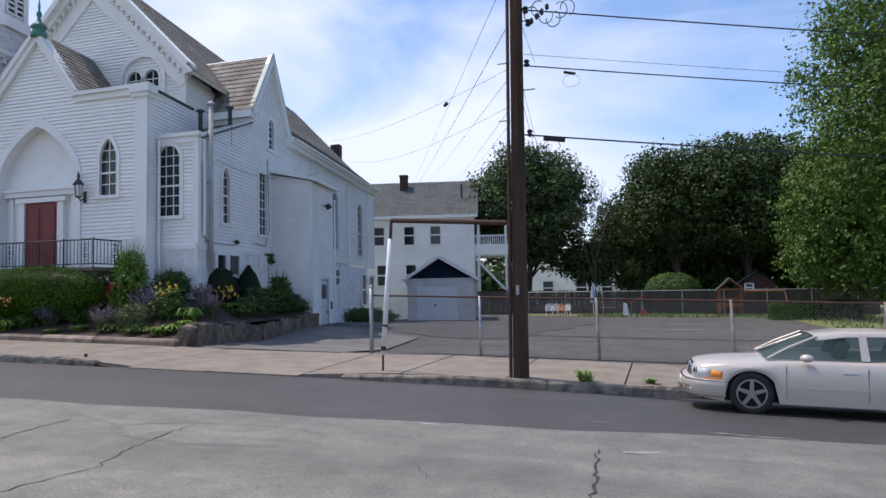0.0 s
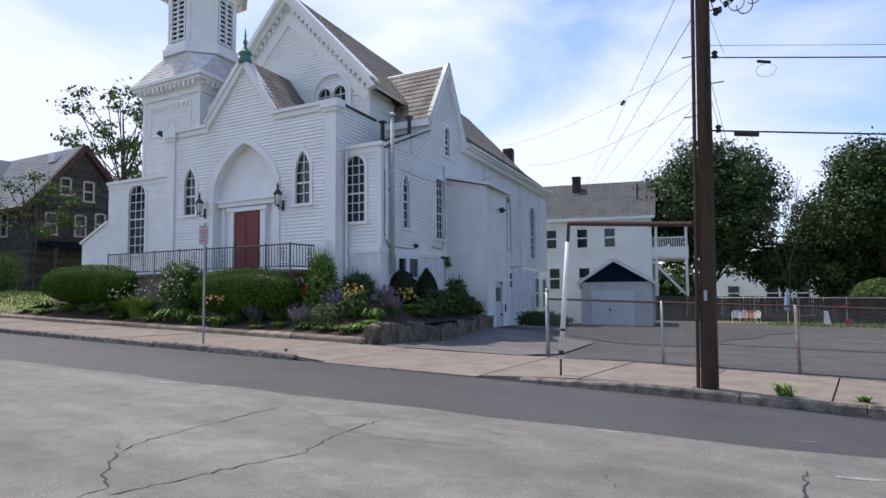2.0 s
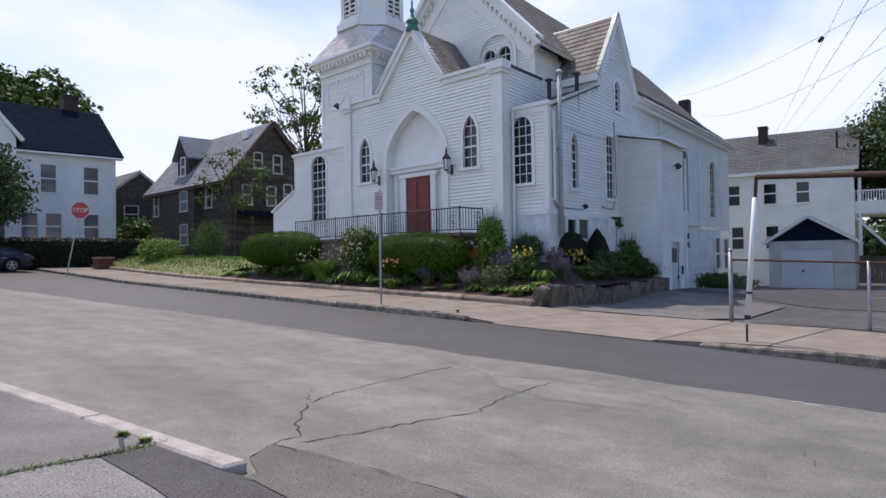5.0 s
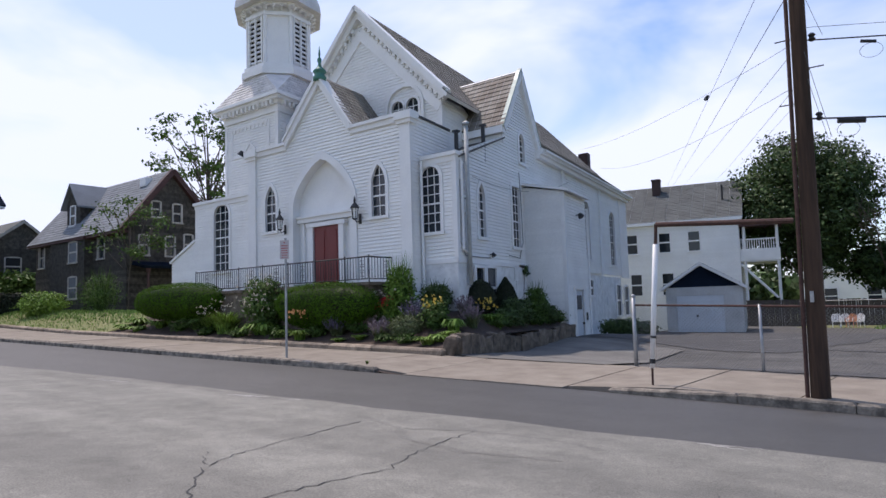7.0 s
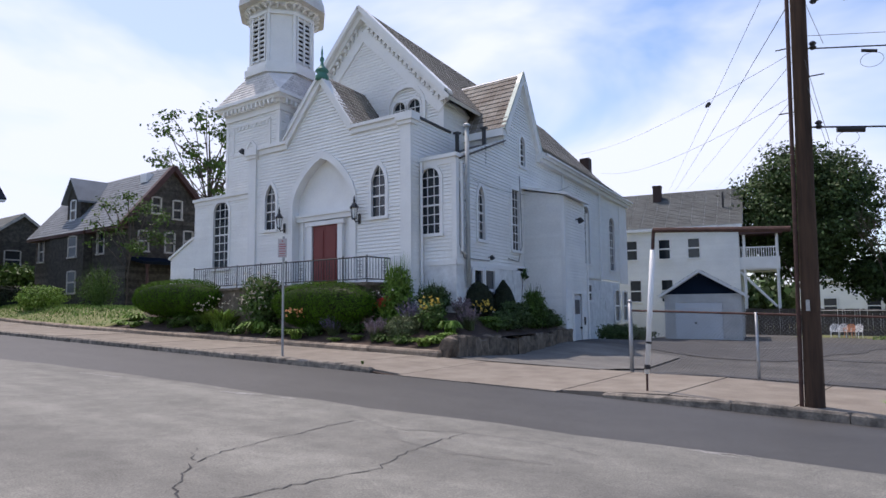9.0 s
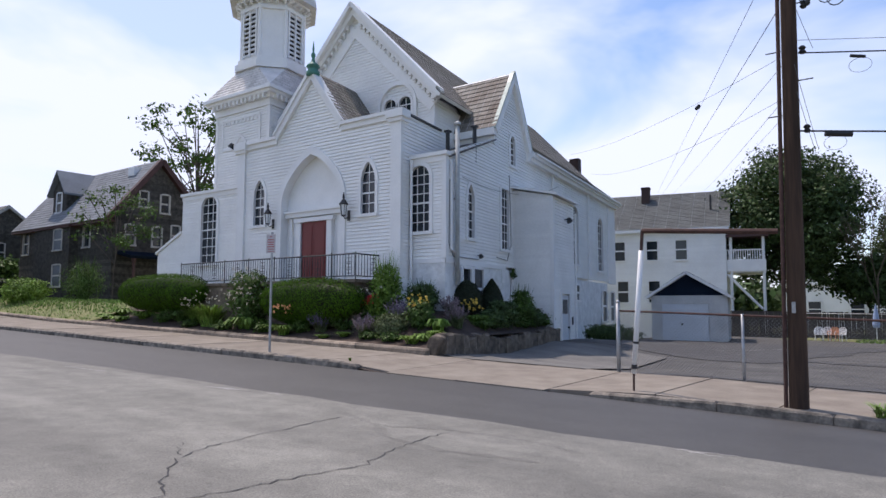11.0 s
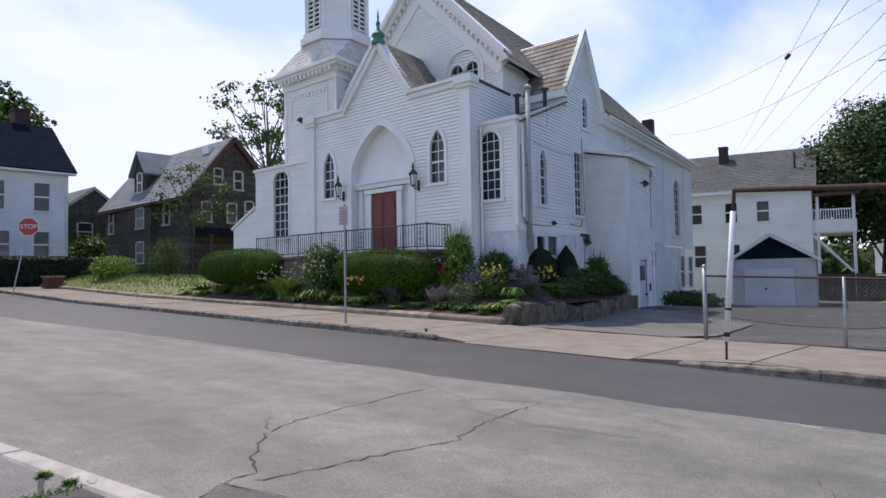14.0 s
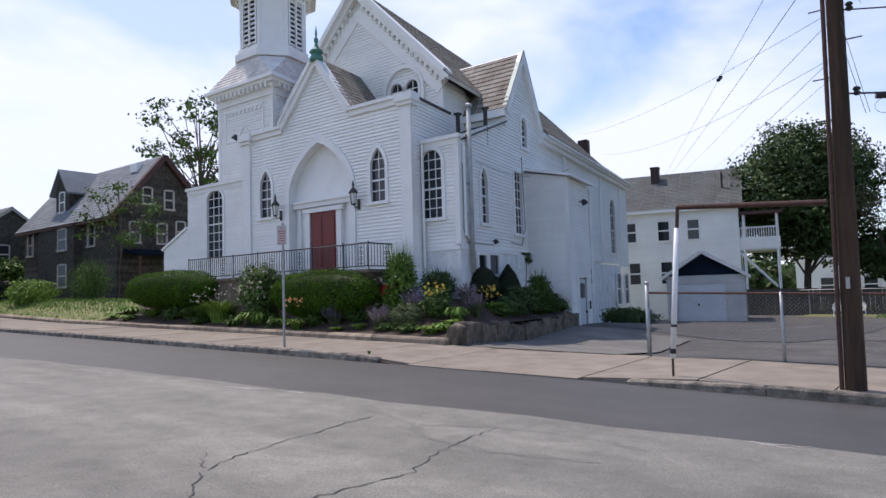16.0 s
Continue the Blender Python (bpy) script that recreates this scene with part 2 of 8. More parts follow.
M_PALEPATCH = asphalt("pale_coarse_asphalt", (0.2, 0.193, 0.18), (0.26, 0.252, 0.235), 85, 0.5)
M_APRON = asphalt("coarse_asphalt", (0.115, 0.105, 0.092), (0.165, 0.15, 0.132), 85, 0.5)
M_DARKPATCH = asphalt("dark_coarse_asphalt", (0.06, 0.057, 0.053), (0.095, 0.09, 0.083), 85, 0.6)
M_GRANITE_PALE = material("pale_granite", (0.46, 0.43, 0.385), rough=0.85, vary=0.18, second=(0.3, 0.275, 0.24), scale=5, fine=60, bump=0.5, object_random=0.08)
M_TAR = material("crack_filler", (0.03, 0.03, 0.032), rough=0.8, vary=0.2, bump=0.1)
M_LINE = material("worn_white_line", (0.36, 0.36, 0.35), rough=0.8, vary=0.25, scale=5, bump=0.1)

# ---- mesh helpers ----


def mesh_object(name, bm, mat, smooth=False):
    me = bpy.data.meshes.new(name)
    bm.normal_update()
    bm.to_mesh(me)
    bm.free()
    me.materials.append(mat)
    if smooth:
        for p in me.polygons:
            p.use_smooth = True
    return new(name, me)


def part(name, bm, mat, parent, label="", smooth=False, kind=""):
    ob = mesh_object(name, bm, mat, smooth)
    tagged(ob, kind=kind)
    ob.parent = parent
    if parent is not None:
        ob.matrix_parent_inverse = world_of(parent).inverted()
    if label:
        tagged(ob, label)
    return ob


def world_of(ob):
    m = ob.matrix_basis.copy()
    if ob.parent:
        m = world_of(ob.parent) @ ob.matrix_parent_inverse @ m
    return m


def thing(name, label, category, at=(0, 0, 0), group="", kind=""):
    ob = new(name)
    ob.empty_display_size = 0.3
    ob.location = at
    return tagged(ob, label, category, group, kind)


def solo(name, bm, mat, label, category, group="", kind="", smooth=False):
    return tagged(mesh_object(name, bm, mat, smooth), label, category, group, kind)


def B():
    return bmesh.new()


def hexa(bm, pts):
    """A box from eight corners: bottom four in a ring, then the top four."""
    v = [bm.verts.new(p) for p in pts]
    for f in ((3, 2, 1, 0), (4, 5, 6, 7), (0, 1, 5, 4), (1, 2, 6, 5), (2, 3, 7, 6), (3, 0, 4, 7)):
        bm.faces.new([v[i] for i in f])
    return v


def box(bm, x0, x1, y0, y1, z0, z1):
    return hexa(bm, [(x0, y0, z0), (x1, y0, z0), (x1, y1, z0), (x0, y1, z0), (x0, y0, z1), (x1, y0, z1), (x1, y1, z1), (x0, y1, z1)])


def prism(bm, outline, put):
    """A plate: outline (a, b) pairs, put(a, b, side) gives the place; side 0 and 1."""
    a = [bm.verts.new(put(u, v, 0)) for u, v in outline]
    b = [bm.verts.new(put(u, v, 1)) for u, v in outline]
    n = len(a)
    bm.faces.new(a[::-1])
    bm.faces.new(b)
    for i in range(n):
        bm.faces.new((a[i], a[(i + 1) % n], b[(i + 1) % n], b[i]))


def tube(bm, p0, p1, r0, r1=None, n=8, cap=True):
    r1 = r0 if r1 is None else r1
    p0, p1 = Vector(p0), Vector(p1)
    d = (p1 - p0)
    if d.length < 1e-6:
        return
    d.normalize()
    a = d.orthogonal().normalized()
    b = d.cross(a)
    rings = []
    for p, r in ((p0, r0), (p1, r1)):
        rings.append([bm.verts.new(p + (a * math.cos(2 * math.pi * i / n) + b * math.sin(2 * math.pi * i / n)) * r) for i in range(n)])
    for i in range(n):
        bm.faces.new((rings[0][i], rings[0][(i + 1) % n], rings[1][(i + 1) % n], rings[1][i]))
    if cap:
        bm.faces.new(rings[0][::-1])
        bm.faces.new(rings[1])


def polytube(bm, pts, r, n=6):
    """A bent tube in one piece."""
    pts = [Vector(q) for q in pts]
    rings = []
    side_v = None
    for i, q in enumerate(pts):
        d = (pts[min(i + 1, len(pts) - 1)] - pts[max(i - 1, 0)]).normalized()
        side_v = d.orthogonal().normalized() if side_v is None else (side_v - d * side_v.dot(d)).normalized()
        b = d.cross(side_v)
        rings.append([bm.verts.new(q + (side_v * math.cos(2 * math.pi * k / n) + b * math.sin(2 * math.pi * k / n)) * r) for k in range(n)])
    for a, b in zip(rings[:-1], rings[1:]):
        for k in range(n):
            bm.faces.new((a[k], a[(k + 1) % n], b[(k + 1) % n], b[k]))
    bm.faces.new(rings[0][::-1])
    bm.faces.new(rings[-1])


def lathe(bm, base, profile, n=12):
    """A turned shape: profile of (radius, height) above base."""
    rings = []
    for r, h in profile:
        rings.append([bm.verts.new((base[0] + r * math.cos(2 * math.pi * (i + 0.5) / n), base[1] + r * math.sin(2 * math.pi * (i + 0.5) / n), base[2] + h)) for i in range(n)])
    for a, b in zip(rings[:-1], rings[1:]):
        for i in range(n):
            bm.faces.new((a[i], a[(i + 1) % n], b[(i + 1) % n], b[i]))
    bm.faces.new(rings[0][::-1])
    bm.faces.new(rings[-1])

# ---- ground ----
CRACKS = (
    (((-4.31, 2.23), (-4.57, 2.57), (-4.64, 2.81), (-5.11, 3.12), (-5.36, 3.35), (-5.54, 3.5), (-5.76, 3.91), (-5.95, 4.49), (-6.08, 5.09), (-6.25, 5.66), (-6.3, 6.2)), 0.024),
    (((-4.47, 2.71), (-4.43, 3.29), (-4.42, 3.75), (-4.38, 4.1), (-4.38, 4.53), (-4.48, 4.75), (-4.62, 5.1), (-4.8, 5.9), (-4.9, 6.5)), 0.022),
    (((-10.41, 1.76), (-10.93, 2.75), (-10.9, 4.21), (-10.62, 5.02), (-10.51, 5.67)), 0.022),
    (((-0.6, 6.79), (-0.6, 6.18), (-0.54, 5.59), (-0.52, 5.05)), 0.032),
    (((-1.99, 5.57), (-1.9, 5.35), (-1.78, 5.12)), 0.014),
    (((-6.14, 3.91), (-5.78, 3.66), (-5.61, 3.6)), 0.012),
)
KERB_Y, WALK_Y = 11.08, 14.15


def along(x):
    """How the street climbs."""
    if x > 14:
        return -0.031 * 14 - 0.02 * (x - 14)
    if x > -6:
        return -0.031 * x
    if x > -32:
        return 0.186 + 0.0262 * (-6 - x)
    if x > -46:
        return 0.867 + 0.04 * (-32 - x)
    return 1.427 + 0.004 * (-46 - x)


def road_z(x, y):
    # hump raised so the parked car's wheel fits the camera's view
    view_hump = 0.055 * math.sin(math.pi * (y - 7) / 4.08) if 7 < y < KERB_Y else 0.0
    return 0.261 + along(x) - 0.0302 * min(max(y, -3), KERB_Y) + view_hump


def dropped(x):
    """0 at the dropped kerb of the drive, 1 elsewhere."""
    a = min(max((x + 5.6) / 0.5, 0), 1) if x > -8 else min(max((-10.52 - x) / 0.5, 0), 1)
    return a


def walk_z(x, y):
    return road_z(x, KERB_Y) + 0.025 + 0.115 * dropped(x) * max(0, 1 - (y - KERB_Y) / 6) + 0.02 * (y - KERB_Y)


def smooth(t):
    t = min(max(t, 0), 1)
    return t * t * (3 - 2 * t)


def lot_z(x, y):
    x = min(max(x, -16), 12)
    flat = -0.12 - 0.012 * (x + 3) - 0.005 * (y - 16)
    edge = walk_z(x, WALK_Y)
    t = min(max((y - WALK_Y) / 4.0, 0), 1)
    rise = 0.43 * smooth((-6.8 - x) / 5.0) * min(max((y - 14.5) / 8.0, 0), 1) * (1 - smooth((y - 24) / 12))
    return edge * (1 - t) + flat * t + rise


def bank_x(y):
    """Edge of the drive along the garden's stone wall and the church."""
    return -11.02 - 0.13 * (y - 14.4) if y < 22.6 else -12.09 - 0.176 * (y - 22.6)


def garden_z(x, y):
    low = walk_z(x, WALK_Y) + 0.14
    top = 1.5 + 0.022 * max(0, -18 - x)
    edge = 0.8
    z = low + (top - low) * smooth((y - WALK_Y) / 2.7)
    t = smooth((bank_x(y) - x) / 1.5)
    return min(z, edge * (1 - t) + z * t) if x > -16 else z


def sheet(name, xs, ys, zf, mat, label, category, kind="structure", xf=None):
    bm = B()
    rows = []
    for y in ys:
        rows.append([bm.verts.new(((xf(x, y) if xf else x), y, zf((xf(x, y) if xf else x), y))) for x in xs])
    for r0, r1 in zip(rows[:-1], rows[1:]):
        for i in range(len(xs) - 1):
            bm.faces.new((r0[i], r0[i + 1], r1[i + 1], r1[i]))
    return solo(name, bm, mat, label, category, "", kind, smooth=True)


def steps(a, b, n):
    return [a + (b - a) * i / n for i in range(n + 1)]


def wide_z(x, y):
    base = road_z(x, y) if y < KERB_Y else (lot_z(x, y) if x > bank_x(y) else road_z(x, KERB_Y) + 0.1)
    if y < 2 and x < -2:
        base = road_z(x, y)
    if -64 < x < 14 and 12 < y < 50:
        base = min(base, lot_z(x, y)) - 0.5
    return base - 0.12


far = [-900, -400, -200, -120, -90]
sheet("ground", far + steps(-75, 30, 105) + [40, 60, 100, 200, 400, 900], [-700, -200, -60, -20] + steps(-8, 60, 68) + [75, 100, 200, 400, 900], wide_z, M_GRASS, "worn grassy ground reaching out to the horizon", "ground")
LONG = [-220, -120] + steps(-75, 30, 105) + [60, 120]


def seam(x):
    """Ragged edge of the newer asphalt."""
    run = 7.02 + 0.1 * min(max(0, x + 7), 12) - 0.085 * min(max(0, -12 - x), 25)
    return run + 0.05 * math.sin(x * 0.7) + 0.05 * math.sin(x * 2.3 + 1) + 0.03 * math.sin(x * 6.1)


sheet("road", LONG, steps(0, 1, 12), lambda x, y: road_z(x, -3.5 + (seam(x) + 3.5) * y), M_ROAD, "old grey cracked asphalt street", "road")
sheet("road_strip", LONG, steps(0, 1, 10), lambda x, y: road_z(x, seam(x) + (KERB_Y + 0.02 - seam(x)) * y), M_ROADNEW, "strip of newer dark asphalt along the kerb", "road")
for ob, f in ((bpy.data.objects["road"], lambda x, y: -3.5 + (seam(x) + 3.5) * y), (bpy.data.objects["road_strip"], lambda x, y: seam(x) + (KERB_Y + 0.02 - seam(x)) * y)):
    for v in ob.data.vertices:
        v.co.y = f(v.co.x, v.co.y)

# cracks and worn paint on the street


def ribbon(bm, pts, w, lift, zf, jitter=0.03, seed=1, n=8):
    """A thin wandering strip laid on the ground."""
    r = random.Random(seed)
    line = []
    for a, b in zip(pts[:-1], pts[1:]):
        m = max(1, int(math.dist(a, b) * n))
        for i in range(m):
            t = i / m
            line.append((a[0] + (b[0] - a[0]) * t + r.uniform(-jitter, jitter), a[1] + (b[1] - a[1]) * t + r.uniform(-jitter, jitter)))
    line.append(pts[-1])
    prev = None
    for i, p in enumerate(line):
        q = line[min(i + 1, len(line) - 1)]
        o = line[max(i - 1, 0)]
        d = Vector((q[0] - o[0], q[1] - o[1])).normalized()
        ww = w * r.uniform(0.25, 1.2) / 2 * (1 if 0 < i < len(line) - 1 else 0.2)
        s = [bm.verts.new((p[0] - d.y * ww * k, p[1] + d.x * ww * k, zf(p[0], p[1]) + lift)) for k in (-1, 1)]
        if prev:
            bm.faces.new((prev[0], s[0], s[1], prev[1]))
        prev = s


for k, (pts, w) in enumerate(CRACKS):
    bm = B()
    ribbon(bm, pts, w * 0.75, 0.005, road_z, 0.03, k, 12)
    solo("road_crack", bm, M_TAR, "dark wandering crack in the old asphalt", "crack", "cracks in the street", "structure")
M_SCUFF = asphalt("paint_worn_asphalt", (0.26, 0.253, 0.235), (0.37, 0.36, 0.335), 85, 0.5)
for k, (pts, w) in enumerate(((((-2.68, 7.36), (-2.24, 7.33)), 0.06), (((0.41, 7.94), (1.33, 7.89)), 0.04), (((-0.4, 6.7), (0.0, 6.9)), 0.09), (((-0.85, 8.11), (-0.57, 8.16)), 0.05), (((-9.81, 6.63), (-8.98, 6.86)), 0.13), (((-13.91, 6.36), (-12.63, 6.55)), 0.10), (((-5.09, 6.99), (-4.68, 7.1)), 0.05), (((-2.77, 7.37), (-2.12, 7.49)), 0.04), (((-8.79, 6.89), (-8.34, 6.97)), 0.06), (((-5.12, 7.09), (-4.79, 7.06)), 0.05))):
    bm = B()
    ribbon(bm, pts, w, 0.004, road_z, 0.025, 20 + k, 14)
    solo("road_scuff", bm, M_SCUFF, "worn pale paint streak on the street", "paint mark", "paint marks", "structure")

M_SMEAR = asphalt("tyre_darkened_asphalt", (0.122, 0.118, 0.1), (0.155, 0.15, 0.13), cloud=0.8, rough=0.75)
for k, pts in enumerate((((-6.7, 6.45), (-5.7, 6.1), (-5.1, 5.6), (-4.3, 5.5), (-3.4, 5.75)), ((-5.6, 6.1), (-4.9, 6.5), (-4.0, 6.6), (-3.3, 6.45)))):
    bm = B()
    ribbon(bm, pts, 0.13, 0.003, road_z, 0.025, 60 + k, 9)
    solo("road_smear", bm, M_SMEAR, "dark tyre smear on the old asphalt", "tyre mark", "tyre marks", "structure")

# far kerb, pavement slabs and the garden's edging stones
kerb = thing("kerb", "row of grey granite kerb stones", "kerb", kind="structure")
rng = random.Random(5)


def stone(name, parent, x0, x1, y0, y1, ztop, zbot, mat, wob=0.012, bev=0.03):
    bm = B()
    r = lambda: rng.uniform(-wob, wob)
    g = 0.006
    lo = [(x0 + g, y0, zbot(x0)), (x1 - g, y0, zbot(x1)), (x1 - g, y1, zbot(x1)), (x0 + g, y1, zbot(x0))]
    mid = [(x, y + r(), ztop(x) - bev + r() * 0.5) for x, y in ((x0 + g, y0), (x1 - g, y0), (x1 - g, y1), (x0 + g, y1))]
    hi = [(x, y, ztop(x) + r() * 0.5) for x, y in ((x0 + g + bev, y0 + bev), (x1 - g - bev, y0 + bev), (x1 - g - bev, y1 - bev), (x0 + g + bev, y1 - bev))]
    rings = [[bm.verts.new(p) for p in ps] for ps in (lo, mid, hi)]
    for a, b in zip(rings[:-1], rings[1:]):
        for i in range(4):
            bm.faces.new((a[i], a[(i + 1) % 4], b[(i + 1) % 4], b[i]))
    bm.faces.new(rings[-1])
    return part(name, bm, mat, parent)


x = -62.0
while x < 26:
    w = rng.uniform(1.5, 2.3)
    if x < -10.82 < x + w:
        w = -10.82 - x
    if -10.87 < x < -5.45:
        x = -5.4
        continue
    stone("kerb_stone", kerb, x, x + w, KERB_Y - 0.02, KERB_Y + 0.16, lambda u: walk_z(u, KERB_Y) + 0.012, lambda u: road_z(u, KERB_Y) - 0.1, M_KERB, 0.022, 0.035)
    x += w
pavement = thing("pavement", "worn concrete pavement in large slabs", "pavement", kind="structure")
x = -60.0
while x < 26:
    w = rng.uniform(1.75, 1.95)
    y0 = KERB_Y + (0.16 if not -10.82 < x + w / 2 < -5.45 else -0.02)
    bm = B()
    n = 3
    g = 0.014
    tilt = rng.uniform(-0.006, 0.006)
    cols = []
    for i in range(n + 1):
        y = y0 + (WALK_Y + 0.35 * (x + w > -11) - y0) * i / n
        cols.append([bm.verts.new((x + g, y, walk_z(x, y) + tilt)), bm.verts.new((x + w - g, y, walk_z(x + w, y) + tilt))])
    for a, b in zip(cols[:-1], cols[1:]):
        bm.faces.new((a[0], a[1], b[1], b[0]))
    low = [[bm.verts.new((v.co.x, v.co.y, v.co.z - 0.1)) for v in c] for c in (cols[0], cols[-1])]
    bm.faces.new((cols[0][0], low[0][0], low[0][1], cols[0][1]))
    for k in (0, 1):
        bm.faces.new([c[k] for c in cols] + [low[1][k], low[0][k]])
    part("slab", bm, M_CONCRETE, pavement)
    x += w
sheet("pavement_bed", steps(-62, 27, 60), [KERB_Y + 0.05, WALK_Y + 0.3], lambda x, y: walk_z(x, y) - 0.05, M_SOIL, "earth in the joints under the pavement slabs", "ground")
edging = thing("garden_edging", "low row of long weathered granite edging stones", "edging", kind="structure")
x = -58.0
while x < -11.3:
    w = rng.uniform(1.7, 2.6)
    w = min(w, -11.3 - x)
    if w < 0.5:
        break
    stone("edging_stone", edging, x, x + w, WALK_Y - 0.12, WALK_Y + 0.16, lambda u: walk_z(u, WALK_Y) + 0.15, lambda u: walk_z(u, WALK_Y) - 0.1, M_GRANITE, 0.025, 0.05)
    x += w

# garden, lawn, drive and car park
sheet("garden_bed", steps(0, 1, 44), steps(WALK_Y + 0.1, 23.2, 26), garden_z, M_SOIL, "dark garden soil banked up to the church", "garden", xf=lambda u, y: -29.3 + (bank_x(y) + 0.02 + 29.3) * u)
sheet("lawn", steps(-62, -29.3, 33), steps(WALK_Y + 0.1, 44, 24), garden_z, M_GRASS, "dry patchy lawn beside the street", "lawn")
sheet("car_park", steps(0, 1, 30), steps(WALK_Y + 0.25, 47, 68), lot_z, M_LOT, "old grey asphalt car park with faded lines", "car park", xf=lambda u, y: bank_x(min(y, 38)) - 0.1 + (min(9.5, 6.8 + 0.0 * y) - bank_x(min(y, 38))) * u)
sheet("car_park_patch", steps(0, 1, 20), steps(23.6, 37.8, 12), lambda x, y: lot_z(x, y) + 0.018, M_LOTDARK, "darker asphalt area along the church", "car park", xf=lambda u, y: bank_x(y) + (-4.9 + 0.17 * (y - 25) + 0.25 * math.sin(y * 1.3) - bank_x(y)) * u)
sheet("car_park_strip", steps(-6.3, 6.7, 26), steps(0, 1, 4), lambda x, y: lot_z(x, 15.0 + (2.1 + 0.12 * math.sin(x * 1.1)) * y) + 0.02, M_LOTDARK, "darker asphalt strip along the fence", "car park")
for v in bpy.data.objects["car_park_strip"].data.vertices:
    v.co.y = 15.0 + (2.1 + 0.12 * math.sin(v.co.x * 1.1)) * v.co.y
bm = B()
ribbon(bm, ((-4.8, 25.6), (-2.0, 25.2), (1.6, 24.6), (6.5, 24.9)), 0.7, 0.019, lot_z, 0.06, 41, 3)
solo("car_park_seam", bm, M_LOTDARK, "narrow dark line across the car park", "car park", "", "structure")
sheet("drive", steps(0, 1, 8), steps(WALK_Y + 0.22, 22.4, 16), lambda x, y: lot_z(x, y) + 0.04, M_DRIVE, "pale worn asphalt drive beside the stone wall", "drive", xf=lambda u, y: bank_x(y) + 0.02 + (-7.0 - 0.12 * (y - 14) - bank_x(y)) * u)
for k, (a, b) in enumerate((((-13.4, 26.5), (-9.6, 33.5)), ((-8.6, 27.5), (-6.0, 34.0)), ((-2.0, 30.0), (3.0, 30.5)), ((0.2, 35.2), (5.5, 35.6)))):
    bm = B()
    ribbon(bm, (a, b), 0.1, 0.024, lot_z, 0.005, k, 3)
    solo("parking_line", bm, M_LINE, "faded white parking line on the asphalt", "paint mark", "parking lines", "structure")

# near side: kerb end and patched footway where the camera stands
near_kerb = thing("near_kerb", "pale worn granite kerb ending at a drive", "kerb", kind="structure")


def nk_y(x):
    return 2.12 + 0.135 * (x + 4.08)


for x0, x1 in ((-5.9, -4.08), (-7.9, -5.9), (-10.0, -7.9), (-12.1, -10.0), (-14.2, -12.1), (-17, -14.2), (-20, -17), (-23, -20)):
    bm = B()
    g = 0.005
    top = lambda x: road_z(x, 2) + 0.075
    pts = []
    for x, y in ((x0 + g, nk_y(x0) - 0.17), (x1 - g, nk_y(x1) - 0.17), (x1 - g, nk_y(x1)), (x0 + g, nk_y(x0))):
        pts.append((x, y, top(x) - 0.2))
    hexa(bm, pts + [(p[0], p[1], top(p[0])) for p in pts])
    bmesh.ops.bevel(bm, geom=bm.edges[:], offset=0.018, segments=1, affect="EDGES")
    part("kerb_stone", bm, M_GRANITE_PALE, near_kerb)


def foot_lift(x, y):
    """The footway stands proud of the street and dips to the drive's mouth."""
    return 0.05 * smooth((-3.2 - x) / 0.9) * smooth((2.2 - y) / 0.35) + 0.004


def patch(name, outline, lift, mat, label):
    """A flat patch of surfacing, cut up finely so that it follows the ground."""
    bm = B()
    bm.faces.new([bm.verts.new((x, y, 0)) for x, y in outline])
    for axis in (0, 1):
        lo, hi = min(p[axis] for p in outline), max(p[axis] for p in outline)
        n = max(1, int((hi - lo) / 0.4))
        for i in range(1, n):
            co = [0, 0, 0]
            no = [0, 0, 0]
            co[axis], no[axis] = lo + (hi - lo) * i / n, 1
            bmesh.ops.bisect_plane(bm, geom=bm.verts[:] + bm.edges[:] + bm.faces[:], plane_co=co, plane_no=no)
    for v in bm.verts:
        v.co.z = road_z(v.co.x, v.co.y) + foot_lift(v.co.x, v.co.y) + lift
    bmesh.ops.recalc_face_normals(bm, faces=bm.faces)
    for f in bm.faces:
        if f.normal.z < 0:
            f.normal_flip()
    return solo(name, bm, mat, label, "pavement", "", "structure", smooth=True)


patch("near_footway", ((-30, -3.4), (-4.7, -3.4), (-4.68, 0.7), (-4.76, 1.0), (-4.81, 1.26), (-4.79, 1.5), (-4.86, 1.84), (-30, nk_y(-30) - 0.17)), 0.0, M_FOOTWAY, "old grey asphalt footway with grass in its cracks")
patch("near_patch", ((-4.68, -3.4), (3.5, -3.4), (3.5, 1.78), (-4.04, 1.5), (-4.76, 1.47), (-4.79, 1.26), (-4.74, 1.0), (-4.66, 0.7)), 0.003, M_PALEPATCH, "pale coarse asphalt patch in the footway")
patch("near_strip", ((-4.77, 1.48), (-4.04, 1.51), (3.5, 1.79), (3.5, 2.3), (-3.96, 2.02), (-4.07, 1.945), (-4.84, 1.845)), 0.002, M_DARKPATCH, "dark coarse asphalt patch beside the kerb")
patch("near_apron", ((-3.95, 2.03), (3.5, 2.31), (3.5, 3.2), (-2.9, 2.82), (-4.11, 2.66), (-4.55, 2.55), (-4.31, 2.25), (-4.03, 2.15)), 0.003, M_APRON, "coarse brown-grey patched asphalt at the mouth of a drive")
bm = B()
ribbon(bm, ((-4.55, 2.55), (-4.11, 2.66), (-3.7, 2.73), (-2.9, 2.82), (-0.5, 2.98), (3.5, 3.2)), 0.018, 0.012, road_z, 0.012, 4)
